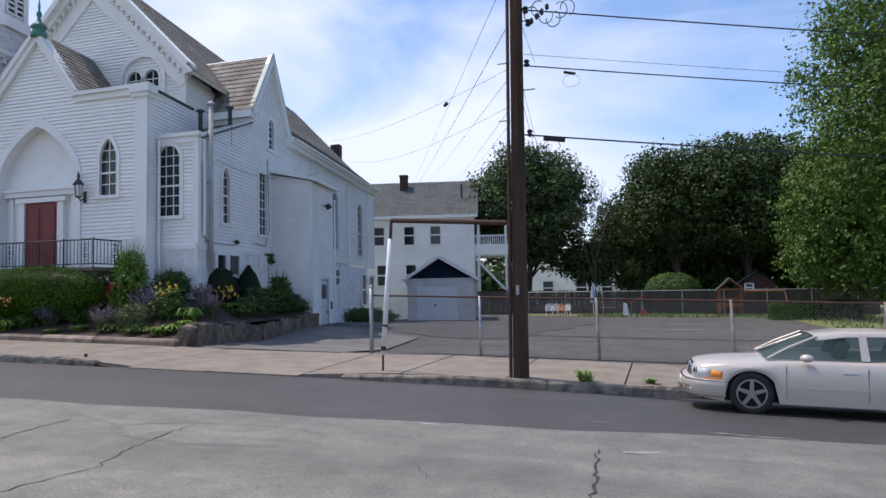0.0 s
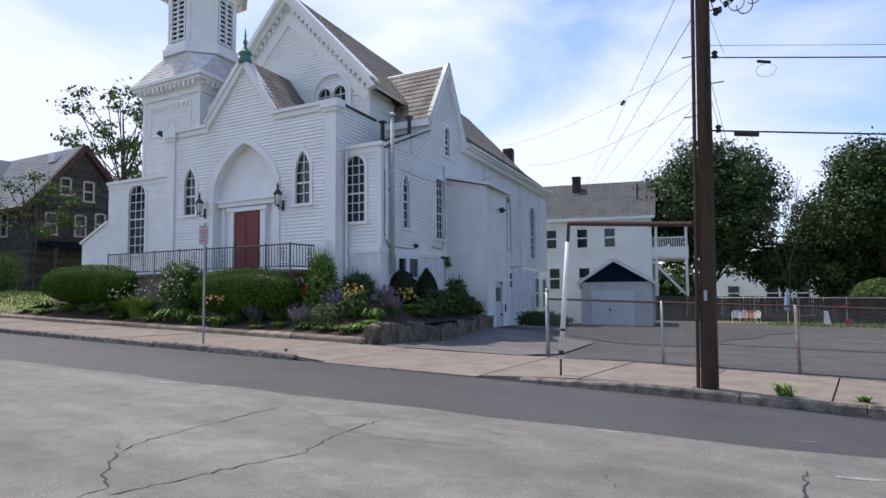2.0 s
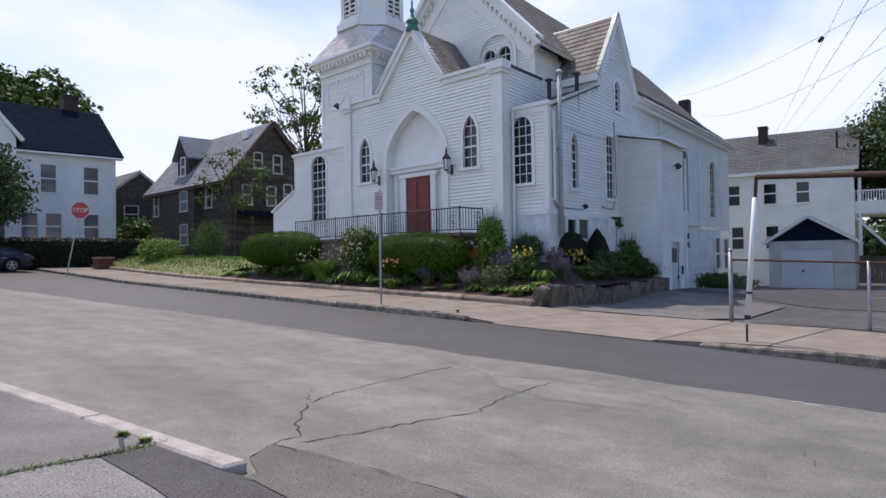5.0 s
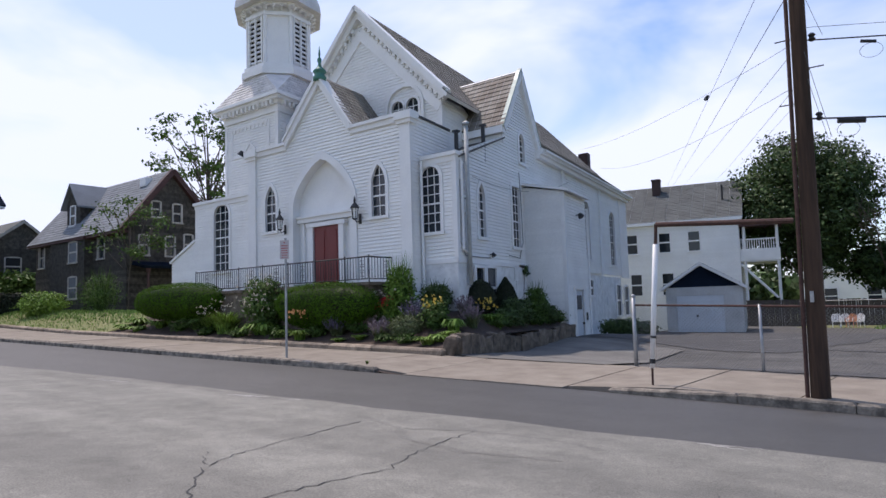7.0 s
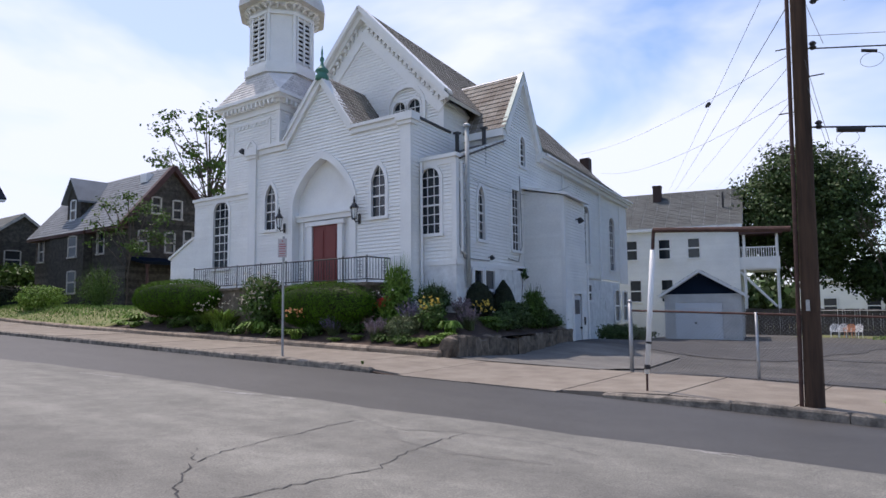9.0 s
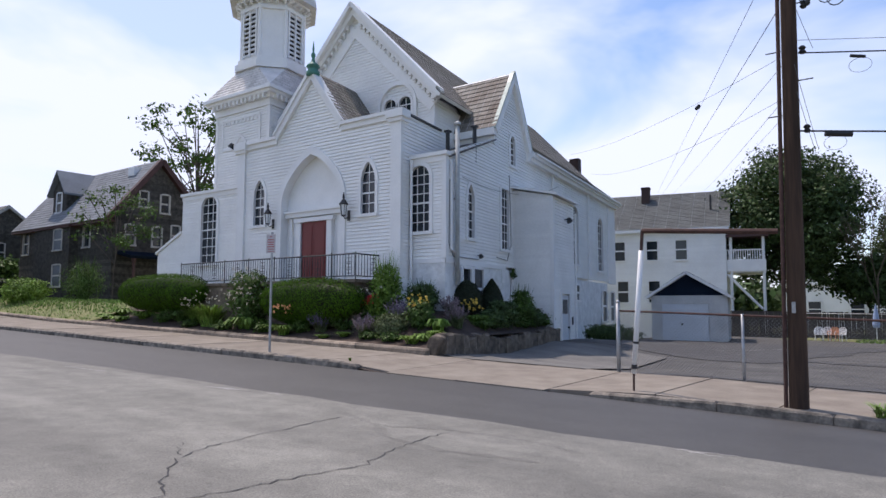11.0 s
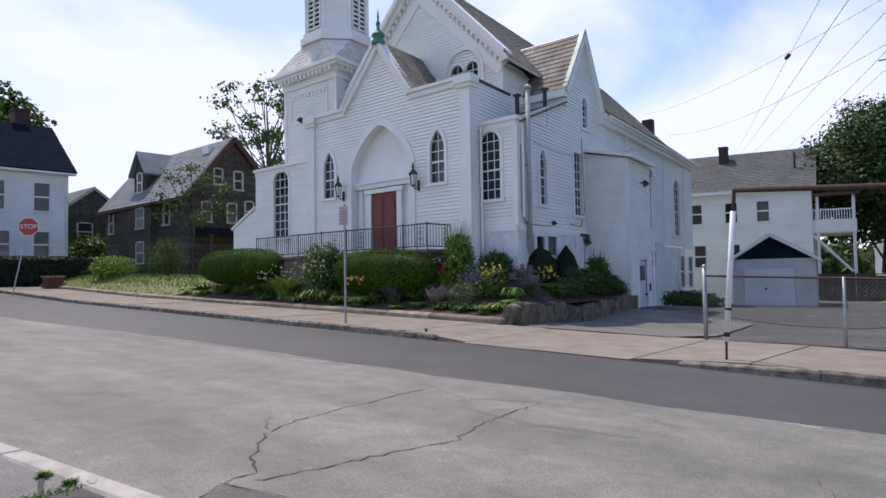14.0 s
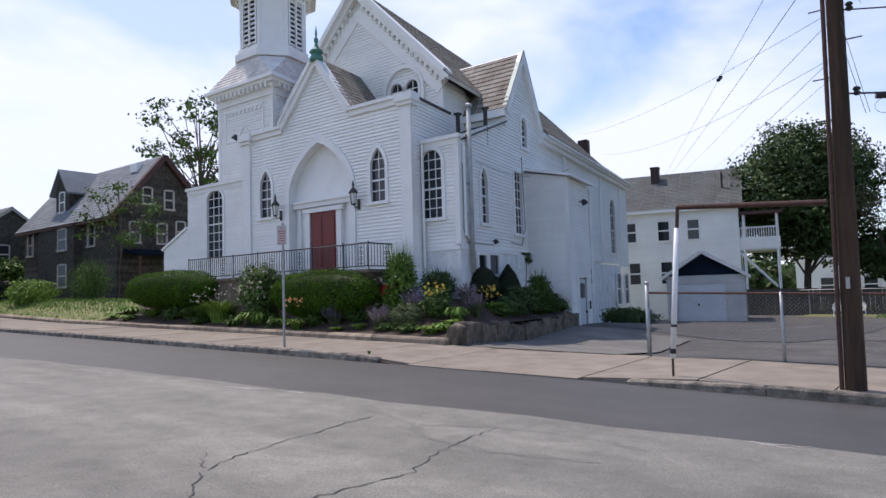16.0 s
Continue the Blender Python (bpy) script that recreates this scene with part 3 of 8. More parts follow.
solo("footway_crack", bm, M_TAR, "dark open joint along the drive's mouth", "crack", "cracks in the street", "structure")
bm = B()
ribbon(bm, ((-5.28, 1.77), (-5.04, 1.68), (-4.82, 1.64), (-4.8, 1.4), (-4.8, 1.1), (-4.7, 0.7), (-4.7, -0.5)), 0.03, 0.062, road_z, 0.015, 5)
solo("footway_crack", bm, M_TAR, "dark open crack in the footway", "crack", "cracks in the street", "structure")

# ---- church ----
SKEW = 0.176


def shear(ob):
    m = Matrix.Identity(4)
    m[0][1], m[0][3] = -SKEW, SKEW * 17.05
    for o in (ob, *ob.children_recursive):
        if o.type == "MESH":
            o.data.transform(m)


church = thing("church", "white clapboard church with slate roofs and square bell tower", "church")


def front(y):
    """Places on a wall that faces the street: (along, height, outwards)."""
    return lambda u, z, o=0.0: (u, y - o, z)


def side(x):
    """Places on a wall that faces the drive: (along, height, outwards)."""
    return lambda u, z, o=0.0: (x + o, u, z)


def arch_half(z, half, spring, rise, pointed):
    """Half width of an arched opening at height z."""
    if z <= spring or rise <= 0:
        return half
    t = (z - spring) / rise
    if t >= 1:
        return 0.0
    return half * (math.cos(t * math.pi / 2) ** 0.75 if pointed else math.sqrt(max(0, 1 - t * t)))


def siding(name, place, outline, holes, mat, parent, board=0.115, label="", lip=0.022):
    """Overlapping boards on a wall: outline(z) gives the wall's two ends at a height, over (z0, z1)."""
    (z0, z1), ends = outline
    bm = B()
    n = max(1, int(round((z1 - z0) / board)))
    for i in range(n):
        a, b = z0 + (z1 - z0) * i / n, z0 + (z1 - z0) * (i + 1) / n
        la, ra = ends(a)
        lb, rb = ends(min(b, z1 - 1e-4))
        cuts = []
        mid = (a + b) / 2
        for c, half, bottom, spring, rise, pointed in holes:
            if bottom < mid < spring + rise:
                h = arch_half(mid, half, spring, rise, pointed)
                if h > 0:
                    cuts.append((c - h, c + h))
        spans = [(la, ra, lb, rb)]
        for c0, c1 in sorted(cuts):
            out = []
            for s in spans:
                if c1 <= s[0] or c0 >= s[1]:
                    out.append(s)
                    continue
                if c0 > s[0]:
                    out.append((s[0], c0, s[2], c0))
                if c1 < s[1]:
                    out.append((c1, s[1], c1, s[3]))
            spans = out
        for s in spans:
            if s[1] - s[0] < 0.01:
                continue
            notch = min(0.017, (b - a) * 0.2)
            q = [[bm.verts.new(place(s[k], z, o)) for k in ks] for z, o, ks in ((a, -0.012, (0, 1)), (a + notch, -0.016, (0, 1)), (a + notch, lip, (0, 1)), (b, 0.004, (2, 3)), (b, -0.012, (2, 3)))]
            for lo, hi in zip(q[:-1], q[1:]):
                bm.faces.new((lo[0], lo[1], hi[1], hi[0]))
    bmesh.ops.recalc_face_normals(bm, faces=bm.faces)
    return part(name, bm, mat, parent, label, kind="stuff")


def arch_points(c, half, bottom, spring, rise, pointed, n=9):
    pts = [(c - half, bottom), (c + half, bottom)]
    for i in range(n + 1):
        z = spring + rise * i / n
        pts.append((c + arch_half(z, half, spring, rise, pointed), z))
    for i in range(n - 1, -1, -1):
        z = spring + rise * i / n
        pts.append((c - arch_half(z, half, spring, rise, pointed), z))
    return pts


def ring(bm, inner, outer, place, o0, o1):
    """A flat band between two outlines with as many points."""
    n = len(inner)
    v = [[bm.verts.new(place(u, z, o)) for u, z in line] for line in (inner, outer) for o in (o0, o1)]
    i0, i1, e0, e1 = v
    for k in range(n):
        j = (k + 1) % n
        bm.faces.new((i1[k], i1[j], e1[j], e1[k]))
        bm.faces.new((e0[k], e0[j], e1[j], e1[k]))
        bm.faces.new((i0[k], i0[j], i1[j], i1[k]))
    bmesh.ops.recalc_face_normals(bm, faces=bm.faces)


def bar(bm, place, u0, z0, u1, z1, w, o0, o1):
    """A straight slat on a wall."""
    a, b = Vector((u0, z0)), Vector((u1, z1))
    d = (b - a).normalized()
    s = Vector((-d.y, d.x)) * (w / 2)
    ring4 = [a - s, b - s, b + s, a + s]
    prism(bm, [(p.x, p.y) for p in ring4], lambda u, z, k: place(u, z, (o0, o1)[k]))
    bmesh.ops.recalc_face_normals(bm, faces=bm.faces)


def window(parent, place, c, half, bottom, spring, rise, pointed=True, cols=3, rows=6, casing=0.13, sash=True, deep=0.09, mat=None, glass=None, mw=0.028):
    mat = mat or M_TRIM
    pts = arch_points(c, half, bottom, spring, rise, pointed)
    grow = casing / half
    outer = arch_points(c, half + casing, bottom - 0.02, spring, rise + casing * (1.5 if pointed else 1.0), pointed)
    bm = B()
    ring(bm, pts, outer, place, -deep, 0.045)
    frame_ob = part("window", bm, mat, parent)
    bm = B()
    bm.faces.new([bm.verts.new(place(u, z, -deep + 0.01)) for u, z in pts])
    part("pane", bm, glass or M_GLASS, frame_ob)
    bm = B()
    top = spring + rise
    for i in range(1, cols):
        u = c - half + 2 * half * i / cols
        zt = top
        for k in range(40):
            z = top - (top - bottom) * k / 40
            if arch_half(z, half, spring, rise, pointed) >= abs(u - c):
                zt = z
                break
        bar(bm, place, u, bottom, u, zt, mw, -deep + 0.015, -deep + 0.035)
    for j in range(1, rows):
        z = bottom + (top - bottom) * j / rows
        h = arch_half(z, half, spring, rise, pointed)
        if h > 0.05:
            thick = mw * (2.0 if sash and j == rows // 2 else 1.0)
            bar(bm, place, c - h, z, c + h, z, thick, -deep + 0.015, -deep + 0.04)
    part("muntin", bm, mat, frame_ob)
    bm = B()
    bar(bm, place, c - half - casing * 1.2, bottom - 0.06, c + half + casing * 1.2, bottom - 0.06, 0.1, 0.0, 0.10)
    part("sill", bm, mat, frame_ob)
    return frame_ob


def roof_plane(name, a, b, c, d, mat, parent, thick=0.12, course=0.26, width=0.3, label="", deck=None):
    """A shingled slope: a-b along the eave, d-c along the ridge."""
    a, b, c, d = map(Vector, (a, b, c, d))
    up = ((d - a) + (c - b)) / 2
    nrm = (b - a).cross(d - a).normalized()
    if nrm.z < 0:
        nrm = -nrm
    bm = B()
    n = max(2, int(up.length / course))
    rng = random.Random(7)
    for i in range(n):
        t0, t1 = i / n, min(1.0, (i + 1.12) / n)
        l0, r0 = a.lerp(d, t0), b.lerp(c, t0)
        l1, r1 = a.lerp(d, t1), b.lerp(c, t1)
        m = max(1, int((r0 - l0).length / width))
        off = rng.random() / m
        edges = [0.0] + [min(max((k + off) / m, 0), 1) for k in range(0 if off > 0.02 / m else 1, m)] + [1.0]
        for e0, e1 in zip(edges[:-1], edges[1:]):
            if e1 - e0 < 1e-4:
                continue
            g = 0.012 / max(0.3, (r0 - l0).length) * 0.5
            q = [l0.lerp(r0, e0 + g) + nrm * 0.028, l0.lerp(r0, e1 - g) + nrm * 0.028, l1.lerp(r1, e1 - g) + nrm * 0.004, l1.lerp(r1, e0 + g) + nrm * 0.004]
            v = [bm.verts.new(p) for p in q]
            f = [bm.verts.new(p) for p in (l0.lerp(r0, e0 + g), l0.lerp(r0, e1 - g))]
            bm.faces.new(v)
            bm.faces.new((f[0], f[1], v[1], v[0]))
    shingles = part(name, bm, mat, parent, label, kind="stuff")
    bm = B()
    hexa(bm, [p - nrm * thick for p in (a, b, c, d)] + [a, b, c, d])
    bmesh.ops.recalc_face_normals(bm, faces=bm.faces)
    part("roof_deck", bm, deck or (M_TRIM if mat is not M_ROOFDARK else M_ROOFDARK), shingles)
    return shingles


# narthex front: parapet wall with a central gable
FY, WY = 16.5, 17.05
FL, FR = -22.62, -14.3
PAR, GL, GR, GA = 7.82, -20.25, -17.1, 9.75
FC = -18.5


def front_ends(z):
    if z < PAR:
        return FL, FR
    t = (z - PAR) / (GA - PAR)
    return GL + (FC - GL) * t, GR + (FC - GR) * t


W2, W3 = -21.33, -15.75
f_holes = [(W2, 0.36, 4.62, 5.75, 0.7, True), (W3, 0.36, 4.62, 5.75, 0.7, True), (FC, 1.62, 2.2, 5.35, 1.7, True)]
siding("front_siding", front(FY), ((1.2, GA), front_ends), f_holes, M_WHITE, church)
window(church, front(FY), W2, 0.31, 4.66, 5.75, 0.62, True, 2, 5)
window(church, front(FY), W3, 0.31, 4.66, 5.75, 0.62, True, 2, 5)

# pilasters, parapet caps and gable rakes
for u in (FL + 0.22, FR - 0.22):
    bm = B()
    box(bm, u - 0.22, u + 0.22, FY - 0.09, FY + 0.3, 1.2, PAR - 0.25)
    box(bm, u - 0.3, u + 0.3, FY - 0.16, FY + 0.3, PAR - 0.32, PAR - 0.2)
    box(bm, u - 0.36, u + 0.36, FY - 0.22, FY + 0.3, PAR - 0.2, PAR + 0.06)
    part("pilaster", bm, M_TRIM, church)
for u0, u1 in ((FL - 0.1, GL - 0.1), (GR + 0.1, FR + 0.1)):
    bm = B()
    box(bm, u0, u1, FY - 0.16, FY + 0.35, PAR - 0.04, PAR + 0.07)
    box(bm, u0, u1, FY - 0.08, FY + 0.35, PAR - 0.22, PAR - 0.04)
    part("parapet_cap", bm, M_TRIM, church)
for u0 in (GL, GR):
    bm = B()
    bar(bm, front(FY), u0 + (0.16 if u0 > FC else -0.16), PAR - 0.02, FC, GA + 0.12, 0.26, -0.2, 0.14 + 0.004 * (u0 > FC))
    bar(bm, front(FY), u0 + (0.2 if u0 > FC else -0.2), PAR + 0.1, FC, GA + 0.24, 0.07, -0.3, 0.2 + 0.004 * (u0 > FC))
    part("gable_rake", bm, M_TRIM, church)
NY = 19.1
for u0, s in ((GL - 0.25, 0), (GR + 0.25, 1)):
    q = [(u0, FY - 0.1, PAR + 0.08), (u0, NY, PAR + 0.08), (FC, NY, GA + 0.26), (FC, FY - 0.1, GA + 0.26)]
    roof_plane("porch_roof", *q, M_SLATE, church, course=0.2, width=0.25)
# flat lead roof behind the parapet, and the narthex's side walls
bm = B()
box(bm, FL + 0.05, FR - 0.05, FY + 0.3, NY, PAR - 0.5, PAR - 0.3)
part("narthex_roof", bm, M_SLATE, church)
siding("narthex_siding", side(FR), ((1.2, PAR - 0.05), lambda z: (FY, NY)), [], M_WHITE, church)
siding("narthex_siding", lambda u, z, o=0.0: (FL - o, u, z), ((1.2, PAR - 0.05), lambda z: (FY, NY)), [], M_WHITE, church)
bm = B()
box(bm, FR - 0.05, FR + 0.06, FY + 0.3, NY, PAR - 0.05, PAR + 0.02)
part("narthex_edge", bm, M_BLACK, church)

# copper finial on the gable
bm = B()
lathe(bm, (FC, FY - 0.02, GA + 0.05), [(0.26, 0.0), (0.26, 0.16), (0.2, 0.2), (0.2, 0.3), (0.27, 0.34), (0.24, 0.4), (0.1, 0.52), (0.05, 0.66), (0.085, 0.74), (0.085, 0.82), (0.03, 0.9), (0.045, 1.0), (0.012, 1.3)], 12)
part("finial", bm, M_COPPER, church, "weathered green copper finial", smooth=True)

# recessed pointed arch with the door
ap = arch_points(FC, 1.52, 2.2, 5.3, 1.68, True, 14)
ao = arch_points(FC, 1.74, 2.2, 5.3, 1.98, True, 14)
bm = B()
ring(bm, ap, ao, front(FY), -0.45, 0.06)
part("door_arch", bm, M_TRIM, church)
bm = B()
bm.faces.new([bm.verts.new((u, FY + 0.32, z)) for u, z in ap])
part("tympanum", bm, M_TRIM, church)
bm = B()
box(bm, FC - 1.5, FC + 1.5, FY + 0.14, FY + 0.32, 4.82, 4.98)
box(bm, FC - 1.5, FC + 1.5, FY + 0.08, FY + 0.32, 4.98, 5.06)
part("transom_beam", bm, M_TRIM, church)
bm = B()
for u in (FC - 0.78, FC + 0.78):
    box(bm, u - 0.12, u + 0.12, FY + 0.16, FY + 0.32, 2.3, 4.72)
box(bm, FC - 1.0, FC + 1.0, FY + 0.12, FY + 0.32, 4.62, 4.76)
for u in (FC - 1.25, FC + 1.25):
    box(bm, u - 0.06, u + 0.06, FY + 0.22, FY + 0.32, 2.3, 4.8)
door_case = part("door_case", bm, M_TRIM, church)
bm = B()
box(bm, FC - 0.63, FC - 0.004, FY + 0.22, FY + 0.29, 2.35, 4.62)
for z0, z1 in ((2.5, 3.3), (3.45, 4.45)):
    box(bm, FC - 0.54, FC - 0.1, FY + 0.20, FY + 0.22, z0, z1)
door = part("door", bm, M_RED, church, "red painted panelled door leaf")
bm = B()
box(bm, FC + 0.004, FC + 0.63, FY + 0.22, FY + 0.29, 2.35, 4.62)
for z0, z1 in ((2.5, 3.3), (3.45, 4.45)):
    box(bm, FC + 0.1, FC + 0.54, FY + 0.20, FY + 0.22, z0, z1)
part("door", bm, M_RED, church, "red painted panelled door leaf")

# low wings either side
LW, RW, WT = -27.15, -12.9, 6.4
siding("wing_siding", front(WY), ((3.08, WT), lambda z: (FR, RW)), [(-13.93, 0.45, 3.95, 5.7, 0.47, False)], M_WHITE, church)
window(church, front(WY), -13.93, 0.40, 4.0, 5.7, 0.42, False, 3, 7)
siding("wing_siding", front(WY), ((1.6, WT), lambda z: (LW if z > 4.75 else LW - 1.85 * min(1, (4.75 - z) / 0.78), FL)), [(-25.2, 0.6, 3.35, 5.75, 0.5, False)], M_WHITE, church)
window(church, front(WY), -25.2, 0.53, 3.4, 5.75, 0.46, False, 3, 8)
for x0, x1 in ((FR, RW), (LW, FL)):
    bm = B()
    box(bm, x0 - (0.06 if x0 == LW else 0), x1 + (0.1 if x1 == RW else 0), WY - 0.12, WY + 0.2, WT - 0.06, WT + 0.06)
    box(bm, x0, x1, WY - 0.05, WY + 0.2, WT - 0.24, WT - 0.06)
    part("wing_cornice", bm, M_TRIM, church)
    bm = B()
    box(bm, x0, x1, WY, NY, WT - 0.02, WT + 0.05)
    part("wing_roof", bm, M_SLATE, church)
bm = B()
box(bm, FR, RW + 0.03, WY - 0.035, WY, 2.98, 3.12)
box(bm, RW, RW + 0.04, WY - 0.035, 21.9, 2.98, 3.12)
part("water_table", bm, M_TRIM, church)
bm = B()
box(bm, RW - 0.14, RW + 0.035, WY - 0.035, WY + 0.16, 3.1, WT)
part("corner_board", bm, M_TRIM, church)
bm = B()
bar(bm, front(WY), LW - 0.02, 4.82, LW - 1.95, 3.98, 0.1, -0.1, 0.08)
part("skirt_rake", bm, M_TRIM, church)
bm = B()
prism(bm, [(LW - 1.85, 1.6), (LW - 1.85, 3.97), (LW, 4.75), (LW, 1.6)], lambda u, z, k: (u, WY + (0.02, 3.5)[k], z))
part("skirt_block", bm, M_WHITE, church)
bm = B()
box(bm, LW, FL, WY + 0.2, NY, 1.6, WT - 0.1)
part("wing_block", bm, M_WHITE, church)

# whitewashed stone foundation, in big blocks
rng = random.Random(3)
bm = B()
box(bm, FR, RW - 0.02, WY + 0.03, NY, 0.2, 3.0)
box(bm, -20, RW - 0.02, WY + 0.03, 37, -0.4, 2.95)
part("foundation", bm, M_STONEWHITE, church)
for zrow in range(4):
    z0, z1 = 1.0 + zrow * 0.5, 1.48 + zrow * 0.5
    u = FR
    while u < RW - 0.1:
        w = min(rng.uniform(0.5, 0.95), RW - u)
        if RW - u - w < 0.25:
            w = RW - u
        p = rng.uniform(0.0, 0.035)
        bm = B()
        box(bm, u + 0.002, u + w - 0.002, WY + 0.0 - p, WY + 0.1, z0 + 0.001, z1 + 0.016)
        part("foundation_stone", bm, M_STONEWHITE, church)
        u += w
    u = WY + 0.02
    while u < 37:
        w = rng.uniform(0.6, 1.1)
        p = rng.uniform(0.0, 0.03)
        bm = B()
        box(bm, RW - 0.1, RW + p, u + 0.002, u + w - 0.002, z0 + 0.001, z1 + 0.016)
        part("foundation_stone", bm, M_STONEWHITE, church)
        u += w

# side wall with the gable
TL, TR, TA = 20.9, 24.4, 10.36
TM = 22.6
TLZ, TRZ = 8.1, 7.8


def side_ends(z):
    if z < WT:
        return WY, 39.2
    if z < TLZ - 0.35:
        t = (z - WT) / (TLZ - 0.35 - WT)
        return WY + (TL - WY) * t, 39.2
    t = (z - TLZ + 0.35) / (TA - TLZ + 0.35)
    return TL + (TM - TL) * t, TR + (TM - TR) * t


s_holes = [(18.85, 0.30, 3.85, 5.2, 0.55, True), (21.85, 0.43, 3.7, 6.05, 0.0, False), (22.65, 0.3, 7.0, 7.85, 0.4, False),
           (30.95, 0.55, 3.7, 6.15, 0.5, False), (35.8, 0.6, 3.6, 6.1, 0.55, False)]
siding("side_siding", side(RW), ((3.1, TA), side_ends), s_holes, M_WHITE, church)
window(church, side(RW), 18.85, 0.26, 3.9, 5.2, 0.5, True, 2, 6)
window(church, side(RW), 21.85, 0.38, 3.76, 6.0, 0.0, False, 3, 7)
window(church, side(RW), 22.65, 0.26, 7.05, 7.85, 0.35, False, 2, 5)
window(church, side(RW), 30.95, 0.5, 3.76, 6.15, 0.45, False, 3, 7)
window(church, side(RW), 35.8, 0.55, 3.66, 6.1, 0.5, False, 3, 7)
for u0, z0 in ((TL - 0.1, TLZ - 0.1), (TR + 0.1, TRZ - 0.1)):
    bm = B()
    bar(bm, side(RW), u0, z0, TM, TA + 0.2, 0.3, 0.0, 0.16 + 0.004 * (u0 > TM))
    part("gable_rake", bm, M_TRIM, church)
    bm = B()
    bar(bm, side(RW), u0 + (0.16 if u0 > TM else -0.16), z0 + 0.05, TM, TA + 0.38, 0.07, 0.0, 0.18 + 0.004 * (u0 > TM))
    part("copper_edge", bm, M_COPPEREDGE, church)
EV = 7.72
bm = B()
box(bm, RW - 0.1, RW + 0.35, TR - 0.2, 39.5, EV - 0.04, EV + 0.14)
box(bm, RW - 0.1, RW + 0.22, TR - 0.2, 39.3, EV - 0.2, EV - 0.04)
part("eave_cornice", bm, M_TRIM, church)
bm = B()
tube(bm, (RW + 0.40, TR, EV + 0.1), (RW + 0.40, 39.5, EV + 0.1), 0.06, None, 8)
part("gutter", bm, M_TRIM, church)
bm = B()
box(bm, RW - 0.1, RW + 0.05, 37.45, 39.22, 3.0, EV)
part("corner_board", bm, M_TRIM, church)

# transept roof, running back into the nave roof
NC, RIDGE, NW = -18.5, 13.35, -14.6
roof_plane("transept_roof", (RW + 0.18, TL - 0.25, TLZ), (-17.2, TL - 0.25, TLZ), (-17.2, TM, TA + 0.32), (RW + 0.18, TM, TA + 0.32), M_SLATE_LIGHT, church, label="weathered brown slate slope with pale patches")
roof_plane("transept_roof", (-17.2, TR + 0.25, TRZ), (RW + 0.18, TR + 0.25, TRZ), (RW + 0.18, TM, TA + 0.32), (-17.2, TM, TA + 0.32), M_SLATE_LIGHT, church)
bm = B()
box(bm, NW - 0.3, RW + 0.12, TL - 0.3, TL - 0.02, TLZ - 0.28, TLZ - 0.02)
box(bm, NW - 0.3, RW + 0.05, TL - 0.12, TL - 0.02, TLZ - 0.6, TLZ - 0.28)
part("transept_cornice", bm, M_TRIM, church)
siding("transept_siding", front(TL), ((5.5, TLZ - 0.5), lambda z: (NW - 0.6, RW)), [], M_WHITE, church)
# sloped roof of the wing, behind its cornice
bm = B()
hexa(bm, [(FR, WY + 0.2, WT - 0.1), (RW + 0.1, WY + 0.2, WT - 0.1), (RW + 0.1, TL, TLZ - 0.45), (FR, TL, TLZ - 0.45),
          (FR, WY + 0.2, WT - 0.04), (RW + 0.1, WY + 0.2, WT - 0.04), (RW + 0.1, TL, TLZ - 0.4), (FR, TL, TLZ - 0.4)])
part("wing_roof", bm, M_BLACK, church)

# nave front gable and roof
EZ = 9.4
slope = (RIDGE - EZ) / (NC - NW) * -1
siding("nave_siding", front(NY), ((6.0, RIDGE - 0.25), lambda z: (NC - (NW - NC) * min(1, max(0, (RIDGE - 0.2 - z) / (RIDGE - 0.2 - EZ))), NC + (NW - NC) * min(1, max(0, (RIDGE - 0.2 - z) / (RIDGE - 0.2 - EZ))))),
       [(-16.66, 0.33, 8.1, 9.05, 0.33, False), (-15.94, 0.33, 8.1, 9.05, 0.33, False)], M_WHITE, church)
window(church, front(NY), -16.66, 0.29, 8.15, 9.05, 0.3, False, 2, 4, casing=0.1)
window(church, front(NY), -15.94, 0.29, 8.15, 9.05, 0.3, False, 2, 4, casing=0.1)
bm = B()
ring(bm, arch_points(-16.30, 0.82, 8.1, 9.05, 0.76, False, 14), arch_points(-16.30, 0.95, 8.1, 9.05, 0.89, False, 14), front(NY), 0.0, 0.12)
part("hood_mould", bm, M_TRIM, church)
for s in (-1, 1):
    x_e, z_e = NC + s * (NW - NC + 0.35), EZ - 0.35
    bm = B()
    bar(bm, front(NY), x_e, z_e, NC, RIDGE - 0.1, 0.34, 0.0, 0.28 + 0.004 * s)
    bar(bm, front(NY), x_e, z_e + 0.2, NC, RIDGE + 0.1, 0.12, -0.1, 0.45 + 0.004 * s)
    bar(bm, front(NY), x_e - s * 0.3, z_e - 0.25, NC, RIDGE - 0.82, 0.56, 0.0, 0.07 + 0.004 * s)
    part("gable_rake", bm, M_TRIM, church)
    for k in range(1, 19):
        t = (k + 0.4) / 20
        bm = B()
        cx, cz = x_e + (NC - x_e) * t, z_e + (RIDGE - 0.1 - z_e) * t - 0.22
        box(bm, cx - 0.07, cx + 0.07, NY - 0.2, NY, cz - 0.16, cz - 0.02)
        box(bm, cx - 0.045, cx + 0.045, NY - 0.14, NY, cz - 0.25, cz - 0.16)
        part("bracket", bm, M_TRIM, church)
bm = B()
box(bm, NW - 0.15, NW + 0.05, NY - 0.04, NY + 0.2, 6.0, EZ)
part("corner_board", bm, M_TRIM, church)
